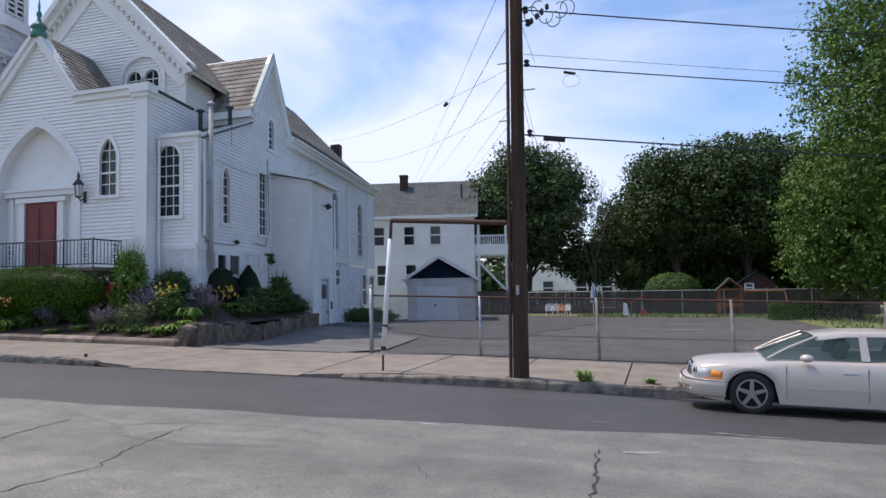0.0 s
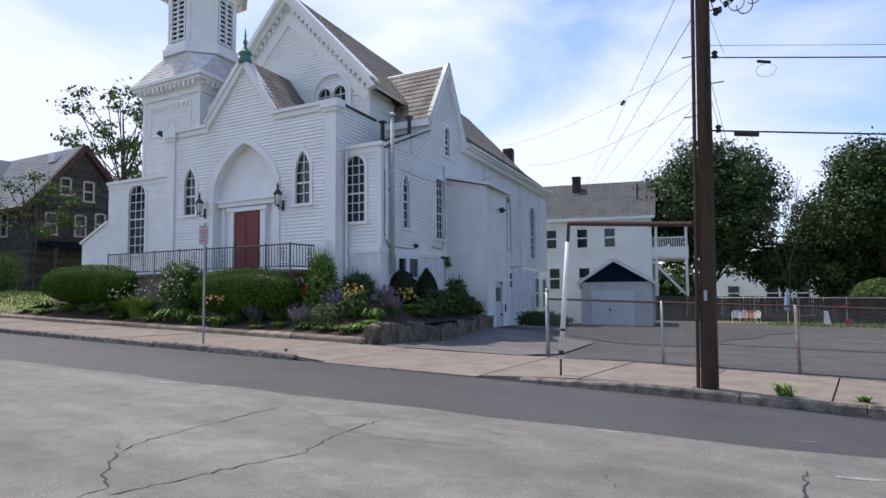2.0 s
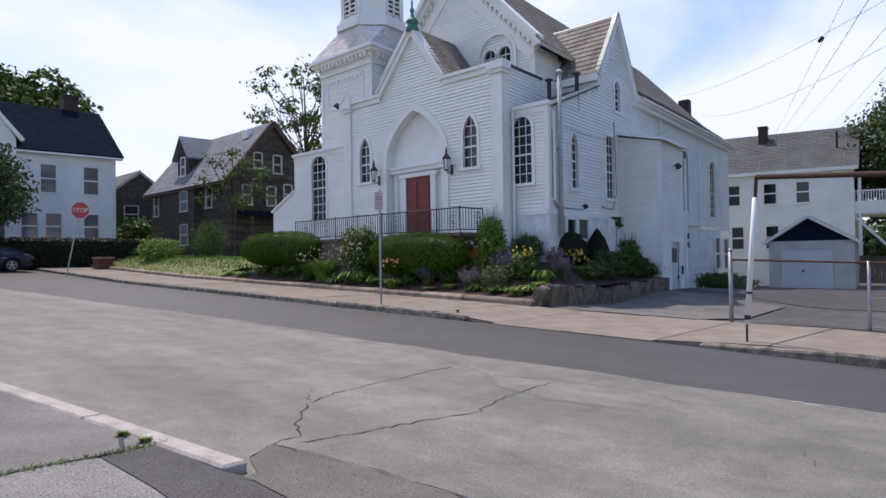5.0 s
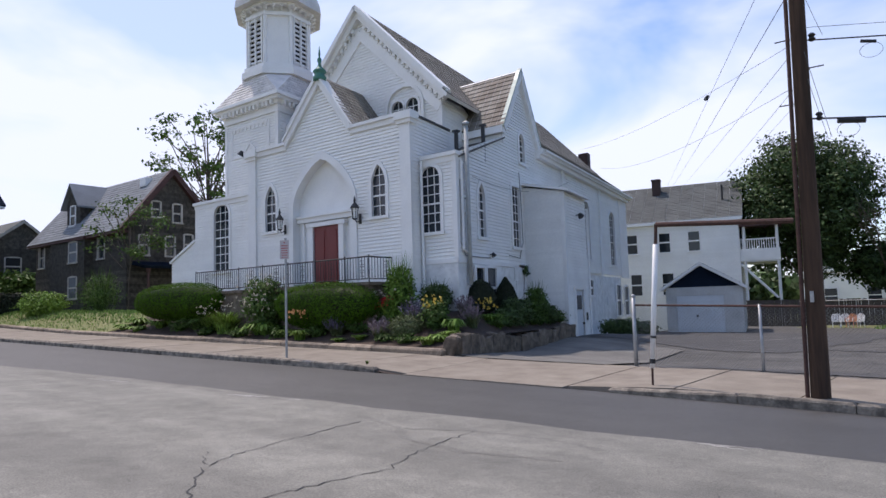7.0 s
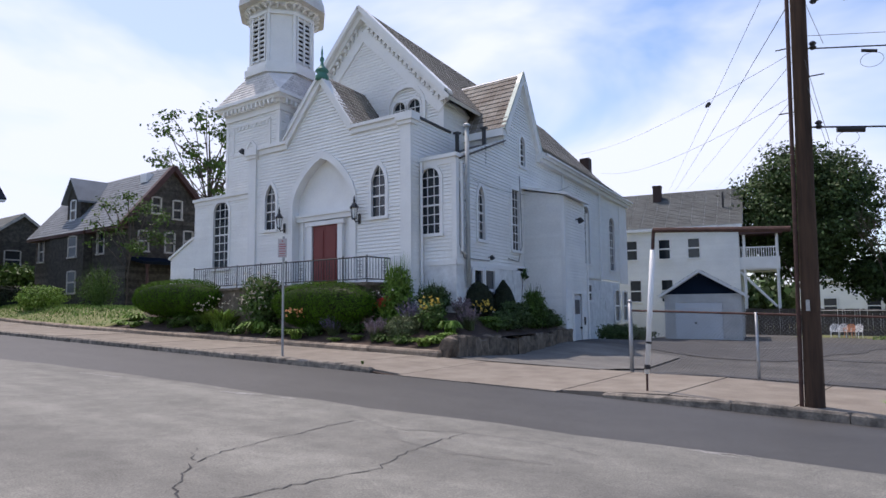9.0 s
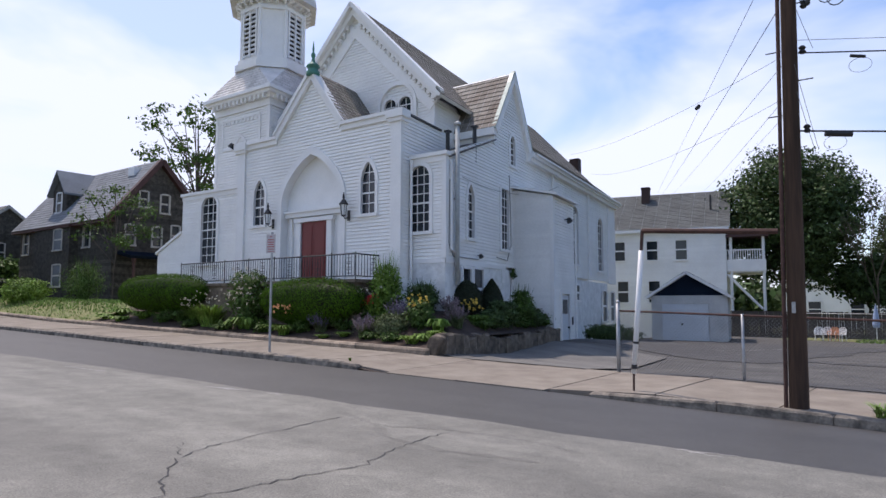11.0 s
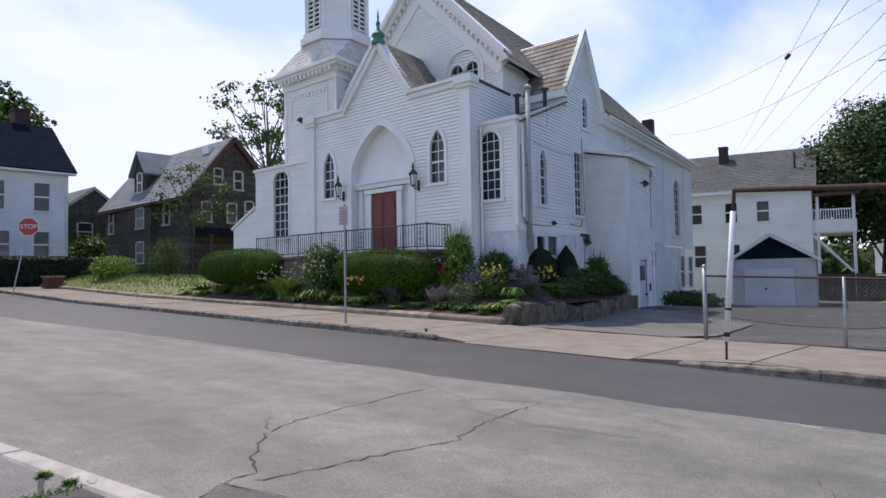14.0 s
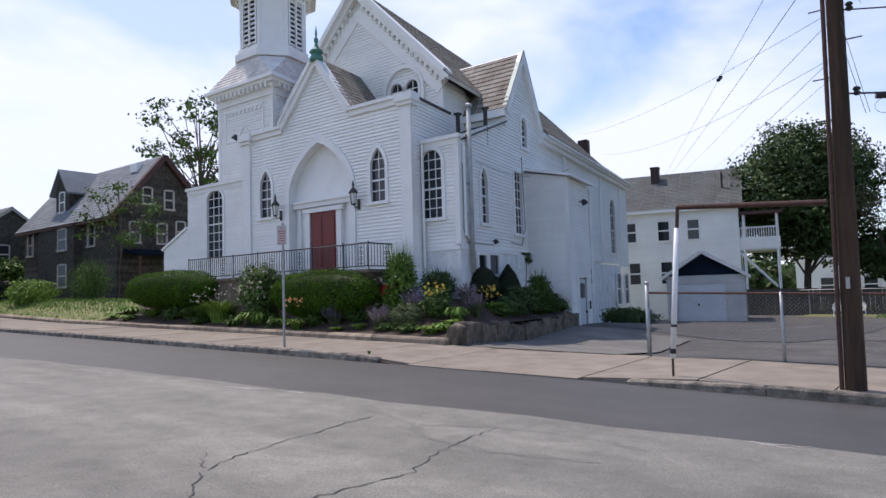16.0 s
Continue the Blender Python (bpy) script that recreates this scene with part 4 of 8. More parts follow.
roof_plane("nave_roof", (NW + 0.55, NY - 0.45, EZ - 0.42), (NW + 0.55, 39.5, EZ - 0.42), (NC, 39.5, RIDGE + 0.12), (NC, NY - 0.45, RIDGE + 0.12), M_SLATE, church, course=0.28)
roof_plane("nave_roof", (2 * NC - NW - 0.55, 39.5, EZ - 0.42), (2 * NC - NW - 0.55, NY - 0.45, EZ - 0.42), (NC, NY - 0.45, RIDGE + 0.12), (NC, 39.5, RIDGE + 0.12), M_SLATE, church, course=0.28)
roof_plane("aisle_roof", (RW + 0.4, TR, EV + 0.12), (RW + 0.4, 39.5, EV + 0.12), (NW - 0.3, 39.5, EZ + 0.3), (NW - 0.3, TR, EZ + 0.3), M_SLATE, church, course=0.28)
bm = B()
box(bm, 2 * NC - NW, NW, NY + 0.2, 39.2, 1.0, EZ - 0.45)
prism(bm, [(2 * NC - NW, EZ - 0.45), (NW, EZ - 0.45), (NC, RIDGE - 0.2)], lambda u, z, k: (u, (NY + 0.2, 39.2)[k], z))
part("nave_block", bm, M_WHITE, church)
siding("nave_siding", side(NW), ((6.2, EZ - 0.3), lambda z: (NY, TL)), [], M_WHITE, church)
bm = B()
box(bm, -15.94, -15.30, 39.65, 40.25, 8.6, 11.10)
part("chimney", bm, M_DARKBRICK, church)

# vestibule with the side door
VX, VY0, VY1, VT = -11.2, 22.7, 25.35, 5.75
siding("vestibule_siding", front(VY0), ((0.1, VT + 0.35), lambda z: (RW, VX if z < VT else VX - (z - VT) / 0.35 * (VX - RW))), [], M_WHITE, church)
siding("vestibule_siding", side(VX), ((0.1, VT), lambda z: (VY0, VY1)), [(24.13, 0.5, -0.2, 2.12, 0.0, False)], M_WHITE, church)
bm = B()
box(bm, RW, VX - 0.08, VY0 + 0.05, VY1, -0.3, VT - 0.05)
part("vestibule_block", bm, M_WHITE, church)
bm = B()
hexa(bm, [(RW, VY0 - 0.2, VT + 0.42), (VX + 0.25, VY0 - 0.2, VT - 0.02), (VX + 0.25, VY1 + 0.2, VT - 0.02), (RW, VY1 + 0.2, VT + 0.42),
          (RW, VY0 - 0.2, VT + 0.52), (VX + 0.25, VY0 - 0.2, VT + 0.08), (VX + 0.25, VY1 + 0.2, VT + 0.08), (RW, VY1 + 0.2, VT + 0.52)])
part("vestibule_roof", bm, M_TRIM, church)
bm = B()
box(bm, VX - 0.12, VX + 0.03, VY0 - 0.03, VY0 + 0.12, 0.1, VT)
part("corner_board", bm, M_TRIM, church)
bm = B()
box(bm, VX - 0.06, VX - 0.02, 23.66, 24.6, -0.25, 2.08)
for z0, z1 in ((0.1, 0.75), (0.9, 1.25)):
    box(bm, VX - 0.02, VX - 0.005, 23.78, 24.48, z0, z1)
side_door = part("door", bm, M_GARAGEDOOR, church, "grey-white painted side door")
bm = B()
box(bm, VX - 0.02, VX - 0.008, 23.82, 24.44, 1.38, 1.92)
part("door_pane", bm, M_GLASS, side_door)
bm = B()
tube(bm, (VX - 0.02, 24.5, 0.85), (VX + 0.06, 24.5, 0.85), 0.035, None, 8)
part("door_handle", bm, M_BLACK, side_door)
bm = B()
for u0, u1, z0, z1 in ((23.5, 23.64, -0.25, 2.14), (24.62, 24.76, -0.25, 2.14), (23.46, 24.8, 2.14, 2.28)):
    box(bm, VX + 0.004, VX + 0.05, u0, u1, z0, z1)
part("door_case", bm, M_TRIM, church)
bm = B()
box(bm, VX + 0.03, VX + 0.06, 24.88, 25.02, 0.95, 1.25)
part("notice", bm, M_BLACK, church, "small dark notice plate beside the side door")

# bell tower
TX0, TX1, TY0, TY1 = -26.35, -22.7, 18.2, 21.85
siding("tower_siding", front(TY0), ((5.0, 10.45), lambda z: (TX0, TX1)), [], M_WHITE, church)
siding("tower_siding", side(TX1), ((5.0, 10.45), lambda z: (TY0, TY1)), [], M_WHITE, church)
siding("tower_siding", lambda u, z, o=0.0: (TX0 - o, u, z), ((5.0, 10.45), lambda z: (TY0, TY1)), [], M_WHITE, church)
bm = B()
box(bm, TX0 + 0.03, TX1 - 0.03, TY0 + 0.03, TY1, 1.0, 10.45)
part("tower_block", bm, M_WHITE, church)
bm = B()
for k, (g, z0, z1) in enumerate(((0.08, 10.00, 10.30), (0.16, 10.30, 10.45), (0.36, 10.45, 10.57), (0.48, 10.57, 10.71))):
    box(bm, TX0 - g, TX1 + g, TY0 - g, TY1 + g, z0, z1)
part("tower_cornice", bm, M_TRIM, church)
TCX, TCY = (TX0 + TX1) / 2, (TY0 + TY1) / 2


def octagon(r, z):
    """Corners of an octagon across the flats 2r."""
    return [(TCX + r / math.cos(math.pi / 8) * math.cos(math.pi / 8 + i * math.pi / 4), TCY + r / math.cos(math.pi / 8) * math.sin(math.pi / 8 + i * math.pi / 4), z) for i in range(8)]


def oct_slab(bm, r0, z0, r1, z1):
    a, b = [bm.verts.new(p) for p in octagon(r0, z0)], [bm.verts.new(p) for p in octagon(r1, z1)]
    bm.faces.new(a[::-1])
    bm.faces.new(b)
    for i in range(8):
        bm.faces.new((a[i], a[(i + 1) % 8], b[(i + 1) % 8], b[i]))


# skirt roof from square to octagon
hw = (TX1 - TX0) / 2 + 0.4
RB = 1.45
sk0, sk1 = 10.71, 12.00
low = [(TCX + hw, TCY - hw), (TCX + hw, TCY + hw), (TCX - hw, TCY + hw), (TCX - hw, TCY - hw)]
oc = octagon(RB + 0.12, sk1)
for i in range(4):
    a, b = low[i], low[(i + 1) % 4]
    k = (7, 1, 3, 5)[i]
    p, q = oc[k], oc[(k + 1) % 8]
    roof_plane("tower_skirt", (*a, sk0), (*b, sk0), q, p, M_SLATE_WHITE, church, thick=0.02, course=0.16, width=0.22)
    r = oc[(k + 2) % 8]
    bm = B()
    v = [bm.verts.new((*b, sk0)), bm.verts.new(r), bm.verts.new(q)]
    bm.faces.new(v)
    part("skirt_corner", bm, M_SLATE_WHITE, church)
bm = B()
oct_slab(bm, RB + 0.3, 11.95, RB + 0.3, 12.23)
oct_slab(bm, RB + 0.18, 12.23, RB + 0.18, 12.45)
oct_slab(bm, RB, 12.45, RB, 15.05)
oct_slab(bm, RB + 0.12, 14.65, RB + 0.12, 14.80)
oct_slab(bm, RB + 0.3, 15.05, RB + 0.3, 15.20)
part("belfry", bm, M_TRIM, church)
for i in range(8):
    ang = i * math.pi / 4
    c, s = math.cos(ang), math.sin(ang)
    if i % 2 == 1:
        continue
    bm = B()
    mid = Vector((TCX + c * (RB + 0.0), TCY + s * (RB + 0.0), 0))
    tan = Vector((-s, c, 0))
    out = Vector((c, s, 0))
    # thin dark strips, painted shade for the gaps between louvre slats
    for side_s in (-1, 1):
        for row in range(9):
            z = 12.70 + row * 0.21
            ctr = mid + tan * side_s * 0.21
            pts = [ctr - tan * 0.17, ctr + tan * 0.17]
            hexa(bm, [p + out * 0.006 + Vector((0, 0, z)) for p in (pts[0], pts[1])] + [p + out * 0.008 + Vector((0, 0, z)) for p in (pts[1], pts[0])] +
                 [p + out * 0.006 + Vector((0, 0, z + 0.11)) for p in (pts[0], pts[1])] + [p + out * 0.008 + Vector((0, 0, z + 0.11)) for p in (pts[1], pts[0])])
    part("louvre", bm, M_DARK, church)
    bm = B()
    for row in range(10):
        z = 12.65 + row * 0.21
        a, b = mid - tan * 0.46, mid + tan * 0.46
        hexa(bm, [a + out * 0.0 + Vector((0, 0, z + 0.05)), a + out * 0.09 + Vector((0, 0, z - 0.06)), b + out * 0.09 + Vector((0, 0, z - 0.06)), b + Vector((0, 0, z + 0.05)),
                  a + out * 0.0 + Vector((0, 0, z + 0.08)), a + out * 0.09 + Vector((0, 0, z - 0.03)), b + out * 0.09 + Vector((0, 0, z - 0.03)), b + Vector((0, 0, z + 0.08))])
    for u in (-0.44, 0.0, 0.44):
        a = mid + tan * u
        hexa(bm, [a - tan * 0.04 + Vector((0, 0, 12.55)), a - tan * 0.04 + out * 0.1 + Vector((0, 0, 12.55)), a + tan * 0.04 + out * 0.1 + Vector((0, 0, 12.55)), a + tan * 0.04 + Vector((0, 0, 12.55)),
                  a - tan * 0.04 + Vector((0, 0, 14.70)), a - tan * 0.04 + out * 0.1 + Vector((0, 0, 14.70)), a + tan * 0.04 + out * 0.1 + Vector((0, 0, 14.70)), a + tan * 0.04 + Vector((0, 0, 14.70))])
    part("louvre_frame", bm, M_TRIM, church)
bm = B()
for i in range(6):
    r0, r1 = RB + 0.62 - i * i * 0.04, RB + 0.62 - (i + 1) ** 2 * 0.04
    oct_slab(bm, max(r0, 0.05), 15.15 + i * 0.32, max(r1, 0.04), 15.15 + (i + 1) * 0.32)
part("belfry_roof", bm, M_SLATE_WHITE, church)
for k in range(13):
    bm = B()
    x = TX0 + 0.12 + (TX1 - TX0 - 0.24) * k / 12
    box(bm, x - 0.06, x + 0.06, TY0 - 0.34, TY0 - 0.08, 10.27, 10.45)
    part("bracket", bm, M_TRIM, church)
    bm = B()
    y = TY0 + 0.12 + (TY1 - TY0 - 0.24) * k / 12
    box(bm, TX1 + 0.08, TX1 + 0.34, y - 0.06, y + 0.06, 10.27, 10.45)
    part("bracket", bm, M_TRIM, church)
bm = B()
for u0, z0, u1, z1 in ((TX0 + 0.5, 9.75, TX1 - 0.6, 9.75), (TX0 + 0.5, 8.45, TX1 - 0.6, 8.45), (TX0 + 0.5, 8.45, TX0 + 0.5, 9.75), (TX1 - 0.6, 8.45, TX1 - 0.6, 9.75), (TCX - 0.45, 8.60, TCX - 0.05, 9.00), (TCX - 0.05, 9.00, TCX + 0.35, 8.60)):
    bar(bm, front(TY0), u0, z0, u1, z1, 0.1, 0.0, 0.05)
for k in range(9):
    x = TX0 + 0.7 + 0.27 * k
    box(bm, x - 0.05, x + 0.05, TY0 - 0.05, TY0, 9.55, 9.70)
part("tower_panel", bm, M_TRIM, church)
for x in (TX0 + 0.06, TX1 - 0.06):
    bm = B()
    box(bm, x - 0.09, x + 0.09, TY0 - 0.035, TY0 + 0.1, 5.0, 10.00)
    part("corner_board", bm, M_TRIM, church)
for k in range(8):
    ang = k * math.pi / 4 + math.pi / 8
    rr = RB / math.cos(math.pi / 8)
    bm = B()
    px_, py_ = TCX + rr * math.cos(ang), TCY + rr * math.sin(ang)
    tube(bm, (px_, py_, 12.45), (px_, py_, 15.05), 0.1, None, 6)
    part("belfry_post", bm, M_TRIM, church)
    for j in (-0.55, -0.2, 0.2, 0.55):
        a2 = k * math.pi / 4
        c2, s2 = math.cos(a2), math.sin(a2)
        o = Vector((TCX + c2 * (RB + 0.12) - s2 * j, TCY + s2 * (RB + 0.12) + c2 * j, 14.90))
        bm = B()
        tube(bm, o, o + Vector((c2 * 0.22, s2 * 0.22, 0.14)), 0.05, 0.09, 6)
        part("bracket", bm, M_TRIM, church)
shear(church)

# ---- church fittings, landing and steps ----
landing = thing("landing", "stone landing with steps before the church door", "landing")
bm = B()
box(bm, -24.4, -15.05, 15.3, FY - 0.02, 0.9, 2.36)
part("landing_base", bm, M_ROCK, landing)
# dark stone; its rock colour also stands in for shadow below the railing
bm = B()
box(bm, -24.5, -14.95, 15.22, FY - 0.02, 2.36, 2.46)
part("landing_slab", bm, M_ROCK, landing)
for k in range(5):
    bm = B()
    box(bm, -24.5 - 0.32 * (k + 1), -24.5 - 0.32 * k, 15.3, FY - 0.02, 1.2, 2.30 - 0.17 * k)
    part("step", bm, M_GRANITE, landing)


def railing(x0, x1, y, z, name="railing"):
    ob = thing(name, "black wrought iron railing with scrolled panels", "railing", group="railings round the landing")
    bm = B()
    tube(bm, (x0, y, z + 0.78), (x1, y, z + 0.78), 0.022, None, 6)
    part("top_rail", bm, M_BLACK, ob)
    bm = B()
    tube(bm, (x0, y, z + 0.1), (x1, y, z + 0.1), 0.016, None, 6)
    part("bottom_rail", bm, M_BLACK, ob)
    n = int(abs(x1 - x0) / 0.125)
    for i in range(n + 1):
        x = x0 + (x1 - x0) * i / n
        bm = B()
        if i % 11 == 0:
            tube(bm, (x, y, z), (x, y, z + 0.84), 0.02, None, 6)
            part("post", bm, M_BLACK, ob)
        elif i % 11 == 6:
            tube(bm, (x, y, z + 0.1), (x, y, z + 0.78), 0.011, None, 5)
            for h in (0.24, 0.42, 0.6):
                for s in (-1, 1):
                    arc = [(x + s * 0.05 * (1 - math.cos(a)), y, z + h + 0.07 * math.sin(a)) for a in (-2.4, -1.6, -0.8, 0, 0.8, 1.6, 2.4)]
                    polytube(bm, arc, 0.009, 4)
            part("scroll", bm, M_BLACK, ob)
        else:
            tube(bm, (x, y, z + 0.1), (x, y, z + 0.78), 0.011, None, 5)
            part("baluster", bm, M_BLACK, ob)
    return ob


railing(-24.4, -15.1, 15.34, 2.46)
rt = railing(-15.05, -14.0, 0, 2.46)
rt.matrix_basis = pose(-15.05, 15.34, 0, 0, 0, 90) @ Matrix.Translation((15.05, 0, 0))


def wall_lantern(x):
    ob = thing("wall_lantern", "black iron wall lantern with frosted panes beside the door", "lantern", group="door lanterns")
    y = FY - 0.28
    z = 4.72
    bm = B()
    polytube(bm, [(x, FY - 0.03, z - 0.12), (x, FY - 0.2, z - 0.2), (x, y, z - 0.1)], 0.018, 6)
    box(bm, x - 0.05, x + 0.05, FY - 0.05, FY - 0.02, z - 0.25, z + 0.1)
    part("bracket", bm, M_BLACK, ob)
    bm = B()
    lathe(bm, (x, y, z - 0.08), [(0.07, 0), (0.11, 0.34)], 6)
    part("glass", bm, M_LAMPGLASS, ob)
    bm = B()
    lathe(bm, (x, y, z + 0.26), [(0.15, 0.0), (0.16, 0.03), (0.07, 0.15), (0.03, 0.2), (0.045, 0.26), (0.012, 0.42)], 6)
    lathe(bm, (x, y, z - 0.13), [(0.03, 0), (0.09, 0.03), (0.09, 0.05)], 6)
    for i in range(6):
        a = 2 * math.pi * (i + 0.5) / 6
        tube(bm, (x + 0.075 * math.cos(a), y + 0.075 * math.sin(a), z - 0.08), (x + 0.115 * math.cos(a), y + 0.115 * math.sin(a), z + 0.27), 0.01, None, 4)
    part("lantern_frame", bm, M_BLACK, ob)


wall_lantern(-20.38)
wall_lantern(-16.5)


def skewed(x, y):
    return x - SKEW * (y - 17.05)


def floodlight(p, d, k=1.0):
    ob = thing("floodlight", "dark outdoor floodlight fixed to the church wall", "floodlight", group="floodlights")
    bm = B()
    p, d = Vector(p), Vector(d).normalized()
    tube(bm, p, p + d * 0.2 * k, 0.025 * k, None, 6)
    part("arm", bm, M_BLACK, ob)
    bm = B()
    q = p + d * 0.2 * k
    tube(bm, q + Vector((0, 0, 0.05 * k)), q + d * 0.1 * k + Vector((0, 0, -0.12 * k)), 0.09 * k, 0.15 * k, 10)
    part("lamp_head", bm, M_BLACK, ob)


floodlight((FL + 0.1, FY - 0.1, PAR + 0.05), (-1, -0.5, 0.1))
floodlight((skewed(RW, 19.4), 19.4, 3.35), (1, 0, 0), 0.6)
floodlight((skewed(VX, 24.1), 24.1, 5.0), (1, 0, 0), 0.85)

M_WIRE_GREY = material("grey_cable", (0.3, 0.3, 0.3), rough=0.7, vary=0.15, bump=0.0)
M_FLUE = material("dull_zinc", (0.40, 0.42, 0.42), rough=0.8, vary=0.2, scale=4, fine=30, bump=0.08, metal=0.15)
flue = thing("flue_pipe", "tall galvanised flue pipe with a cap against the wall", "pipe")
FLUE_Y = 17.62
fx = skewed(RW, FLUE_Y) + 0.14
bm = B()
tube(bm, (fx, FLUE_Y, 2.3), (fx, FLUE_Y, 7.4), 0.07, None, 12)
part("pipe", bm, M_FLUE, flue, smooth=True)
bm = B()
lathe(bm, (fx, FLUE_Y, 7.38), [(0.11, 0), (0.12, 0.03), (0.12, 0.08), (0.04, 0.13)], 12)
part("cap", bm, M_GALV, flue)
for z in (3.3, 5.0, 6.5):
    bm = B()
    box(bm, fx - 0.14, fx, FLUE_Y - 0.03, FLUE_Y + 0.03, z, z + 0.05)
    part("clamp", bm, M_FLUE, flue)
for x, y, z0, z1 in ((-13.9, 18.5, 6.3, 7.5), (-13.35, 19.3, 6.5, 7.75)):
    bm = B()
    tube(bm, (x, y, z0), (x, y, z1), 0.07, None, 8)
    box(bm, x - 0.1, x + 0.1, y - 0.1, y + 0.1, z1, z1 + 0.06)
    solo("vent_pipe", bm, M_BLACK, "short black vent pipe on the wing's roof", "pipe", "vent pipes")
for pts in ([(FR + 0.12, WY - 0.12, 6.3), (FR + 0.12, WY - 0.12, 1.2)], [(skewed(RW, 17.3) + 0.08, 17.3, 6.2), (skewed(RW, 17.3) + 0.08, 17.3, 3.4), (skewed(RW, 17.75) + 0.08, 17.75, 3.25), (skewed(RW, 17.75) + 0.08, 17.75, 2.6)],
            [(skewed(VX, 25.45) + 0.05, 25.45, 5.4), (skewed(VX, 25.45) + 0.05, 25.45, 0.3), (skewed(VX, 25.45) + 0.4, 25.45, 0.1)], [(skewed(RW, 33.2) + 0.1, 33.2, EV), (skewed(RW, 33.2) + 0.1, 33.2, 3.0)], [(skewed(RW, 27.3) + 0.1, 27.3, EV), (skewed(RW, 27.3) + 0.1, 27.3, 6.2)]):
    bm = B()
    polytube(bm, pts, 0.045, 8)
    solo("downpipe", bm, M_TRIM, "white painted rainwater downpipe on the wall", "downpipe", "downpipes")
for y, z0, z1, w in ((18.45, 1.7, 2.85, 0.3), (19.35, 1.55, 2.88, 0.36), (31.0, 2.0, 2.72, 0.4), (36.4, 0.9, 2.55, 0.45), (38.2, 0.9, 2.5, 0.45)):
    win = window(None, lambda u, z, o=0.0: (skewed(RW, u) + 0.06 + o, u, z), y, w, z0, z1, 0.0, False, 1, 2, casing=0.1, deep=0.03, mw=0.05)
    win.name = "basement_window"
    tagged(win, "white framed basement window in the stone foundation", "window", "basement windows")

for pts in ([(skewed(RW, 17.25) + 0.05, 17.25, 5.6), (skewed(RW, 17.2) + 0.05, 17.2, 3.6), (skewed(RW, 17.5) + 0.05, 17.5, 3.2), (skewed(RW, 19.4) + 0.05, 19.4, 3.22)],
            [(skewed(RW, 21.0) + 0.05, 21.0, 3.4), (skewed(RW, 22.0) + 0.05, 22.0, 3.35), (skewed(RW, 22.3) + 0.05, 22.3, 3.9)],
            [(skewed(RW, 22.2) + 0.06, 22.2, 6.6), (skewed(RW, 22.3) + 0.06, 22.3, 5.2), (skewed(RW, 22.35) + 0.06, 22.35, 3.9)]):
    bm = B()
    polytube(bm, pts, 0.018, 6)
    solo("wall_cable", bm, M_WIRE_GREY, "grey cable clipped to the clapboard wall", "cable", "cables on the wall")

# ---- rough stone wall beside the drive ----
stone_wall = thing("stone_wall", "low retaining wall of rough granite boulders", "wall")
rng = random.Random(11)
y = 14.5
while y < 22.5:
    w = rng.uniform(0.34, 0.6)
    bm = B()
    bmesh.ops.create_icosphere(bm, subdivisions=2, radius=0.5)
    h = (0.66 - 0.012 * (y - 14)) * rng.uniform(0.92, 1.08)
    for v in bm.verts:
        c = v.co.copy()
        c = Vector([math.copysign(abs(a * 2) ** 0.2, a) / 2 for a in c])
        c += noise.noise_vector(v.co * 2.3 + Vector((y * 3, 0, 0))) * 0.13 + noise.noise_vector(v.co * 6 + Vector((0, y * 5, 0))) * 0.05
        v.co = Vector((c.x * 0.45, c.y * w * 0.96, c.z * h))
    yc = y + w / 2
    bmesh.ops.translate(bm, vec=(bank_x(yc) - 0.15 + rng.uniform(-0.05, 0.05), yc, lot_z(bank_x(yc), yc) + h / 2 - 0.08), verts=bm.verts)
    part("boulder", bm, M_ROCK, stone_wall)
    y += w * 0.97
bm = B()
bmesh.ops.create_icosphere(bm, subdivisions=2, radius=0.5)
for v in bm.verts:
    c = Vector([math.copysign(abs(q * 2) ** 0.4, q) / 2 for q in v.co]) + noise.noise_vector(v.co * 2 + Vector((5, 1, 0))) * 0.17
    v.co = Vector((c.x * 0.42, c.y * 0.36, c.z * 0.6))
bmesh.ops.rotate(bm, cent=(0, 0, 0), matrix=Matrix.Rotation(radians(24), 3, "Y"), verts=bm.verts)
bmesh.ops.translate(bm, vec=(-11.22, 14.42, walk_z(-11.3, 14) + 0.2), verts=bm.verts)
part("boulder", bm, M_ROCK, stone_wall, "leaning end stone")

# ---- chain-link fence ----
fence = thing("chain_link_fence", "grey chain-link fence with a rusty top rail", "fence")
FENCE = [(-6.36, 14.64), (-3.76, 14.56), (-1.22, 14.5), (1.35, 14.45), (3.9, 14.4), (6.5, 14.35), (9.1, 14.3)]
FH = 1.38
M_POSTRUST = material("rusting_galvanised_steel", (0.36, 0.34, 0.31), rough=0.65, vary=0.2, second=(0.2, 0.115, 0.07), scale=5, fine=30, bump=0.15, metal=0.2)


def fence_z(x):
    return 0.15 - 0.031 * (x + 6.36)


def fence_y(x):
    return 14.64 - 0.022 * (x + 6.36)


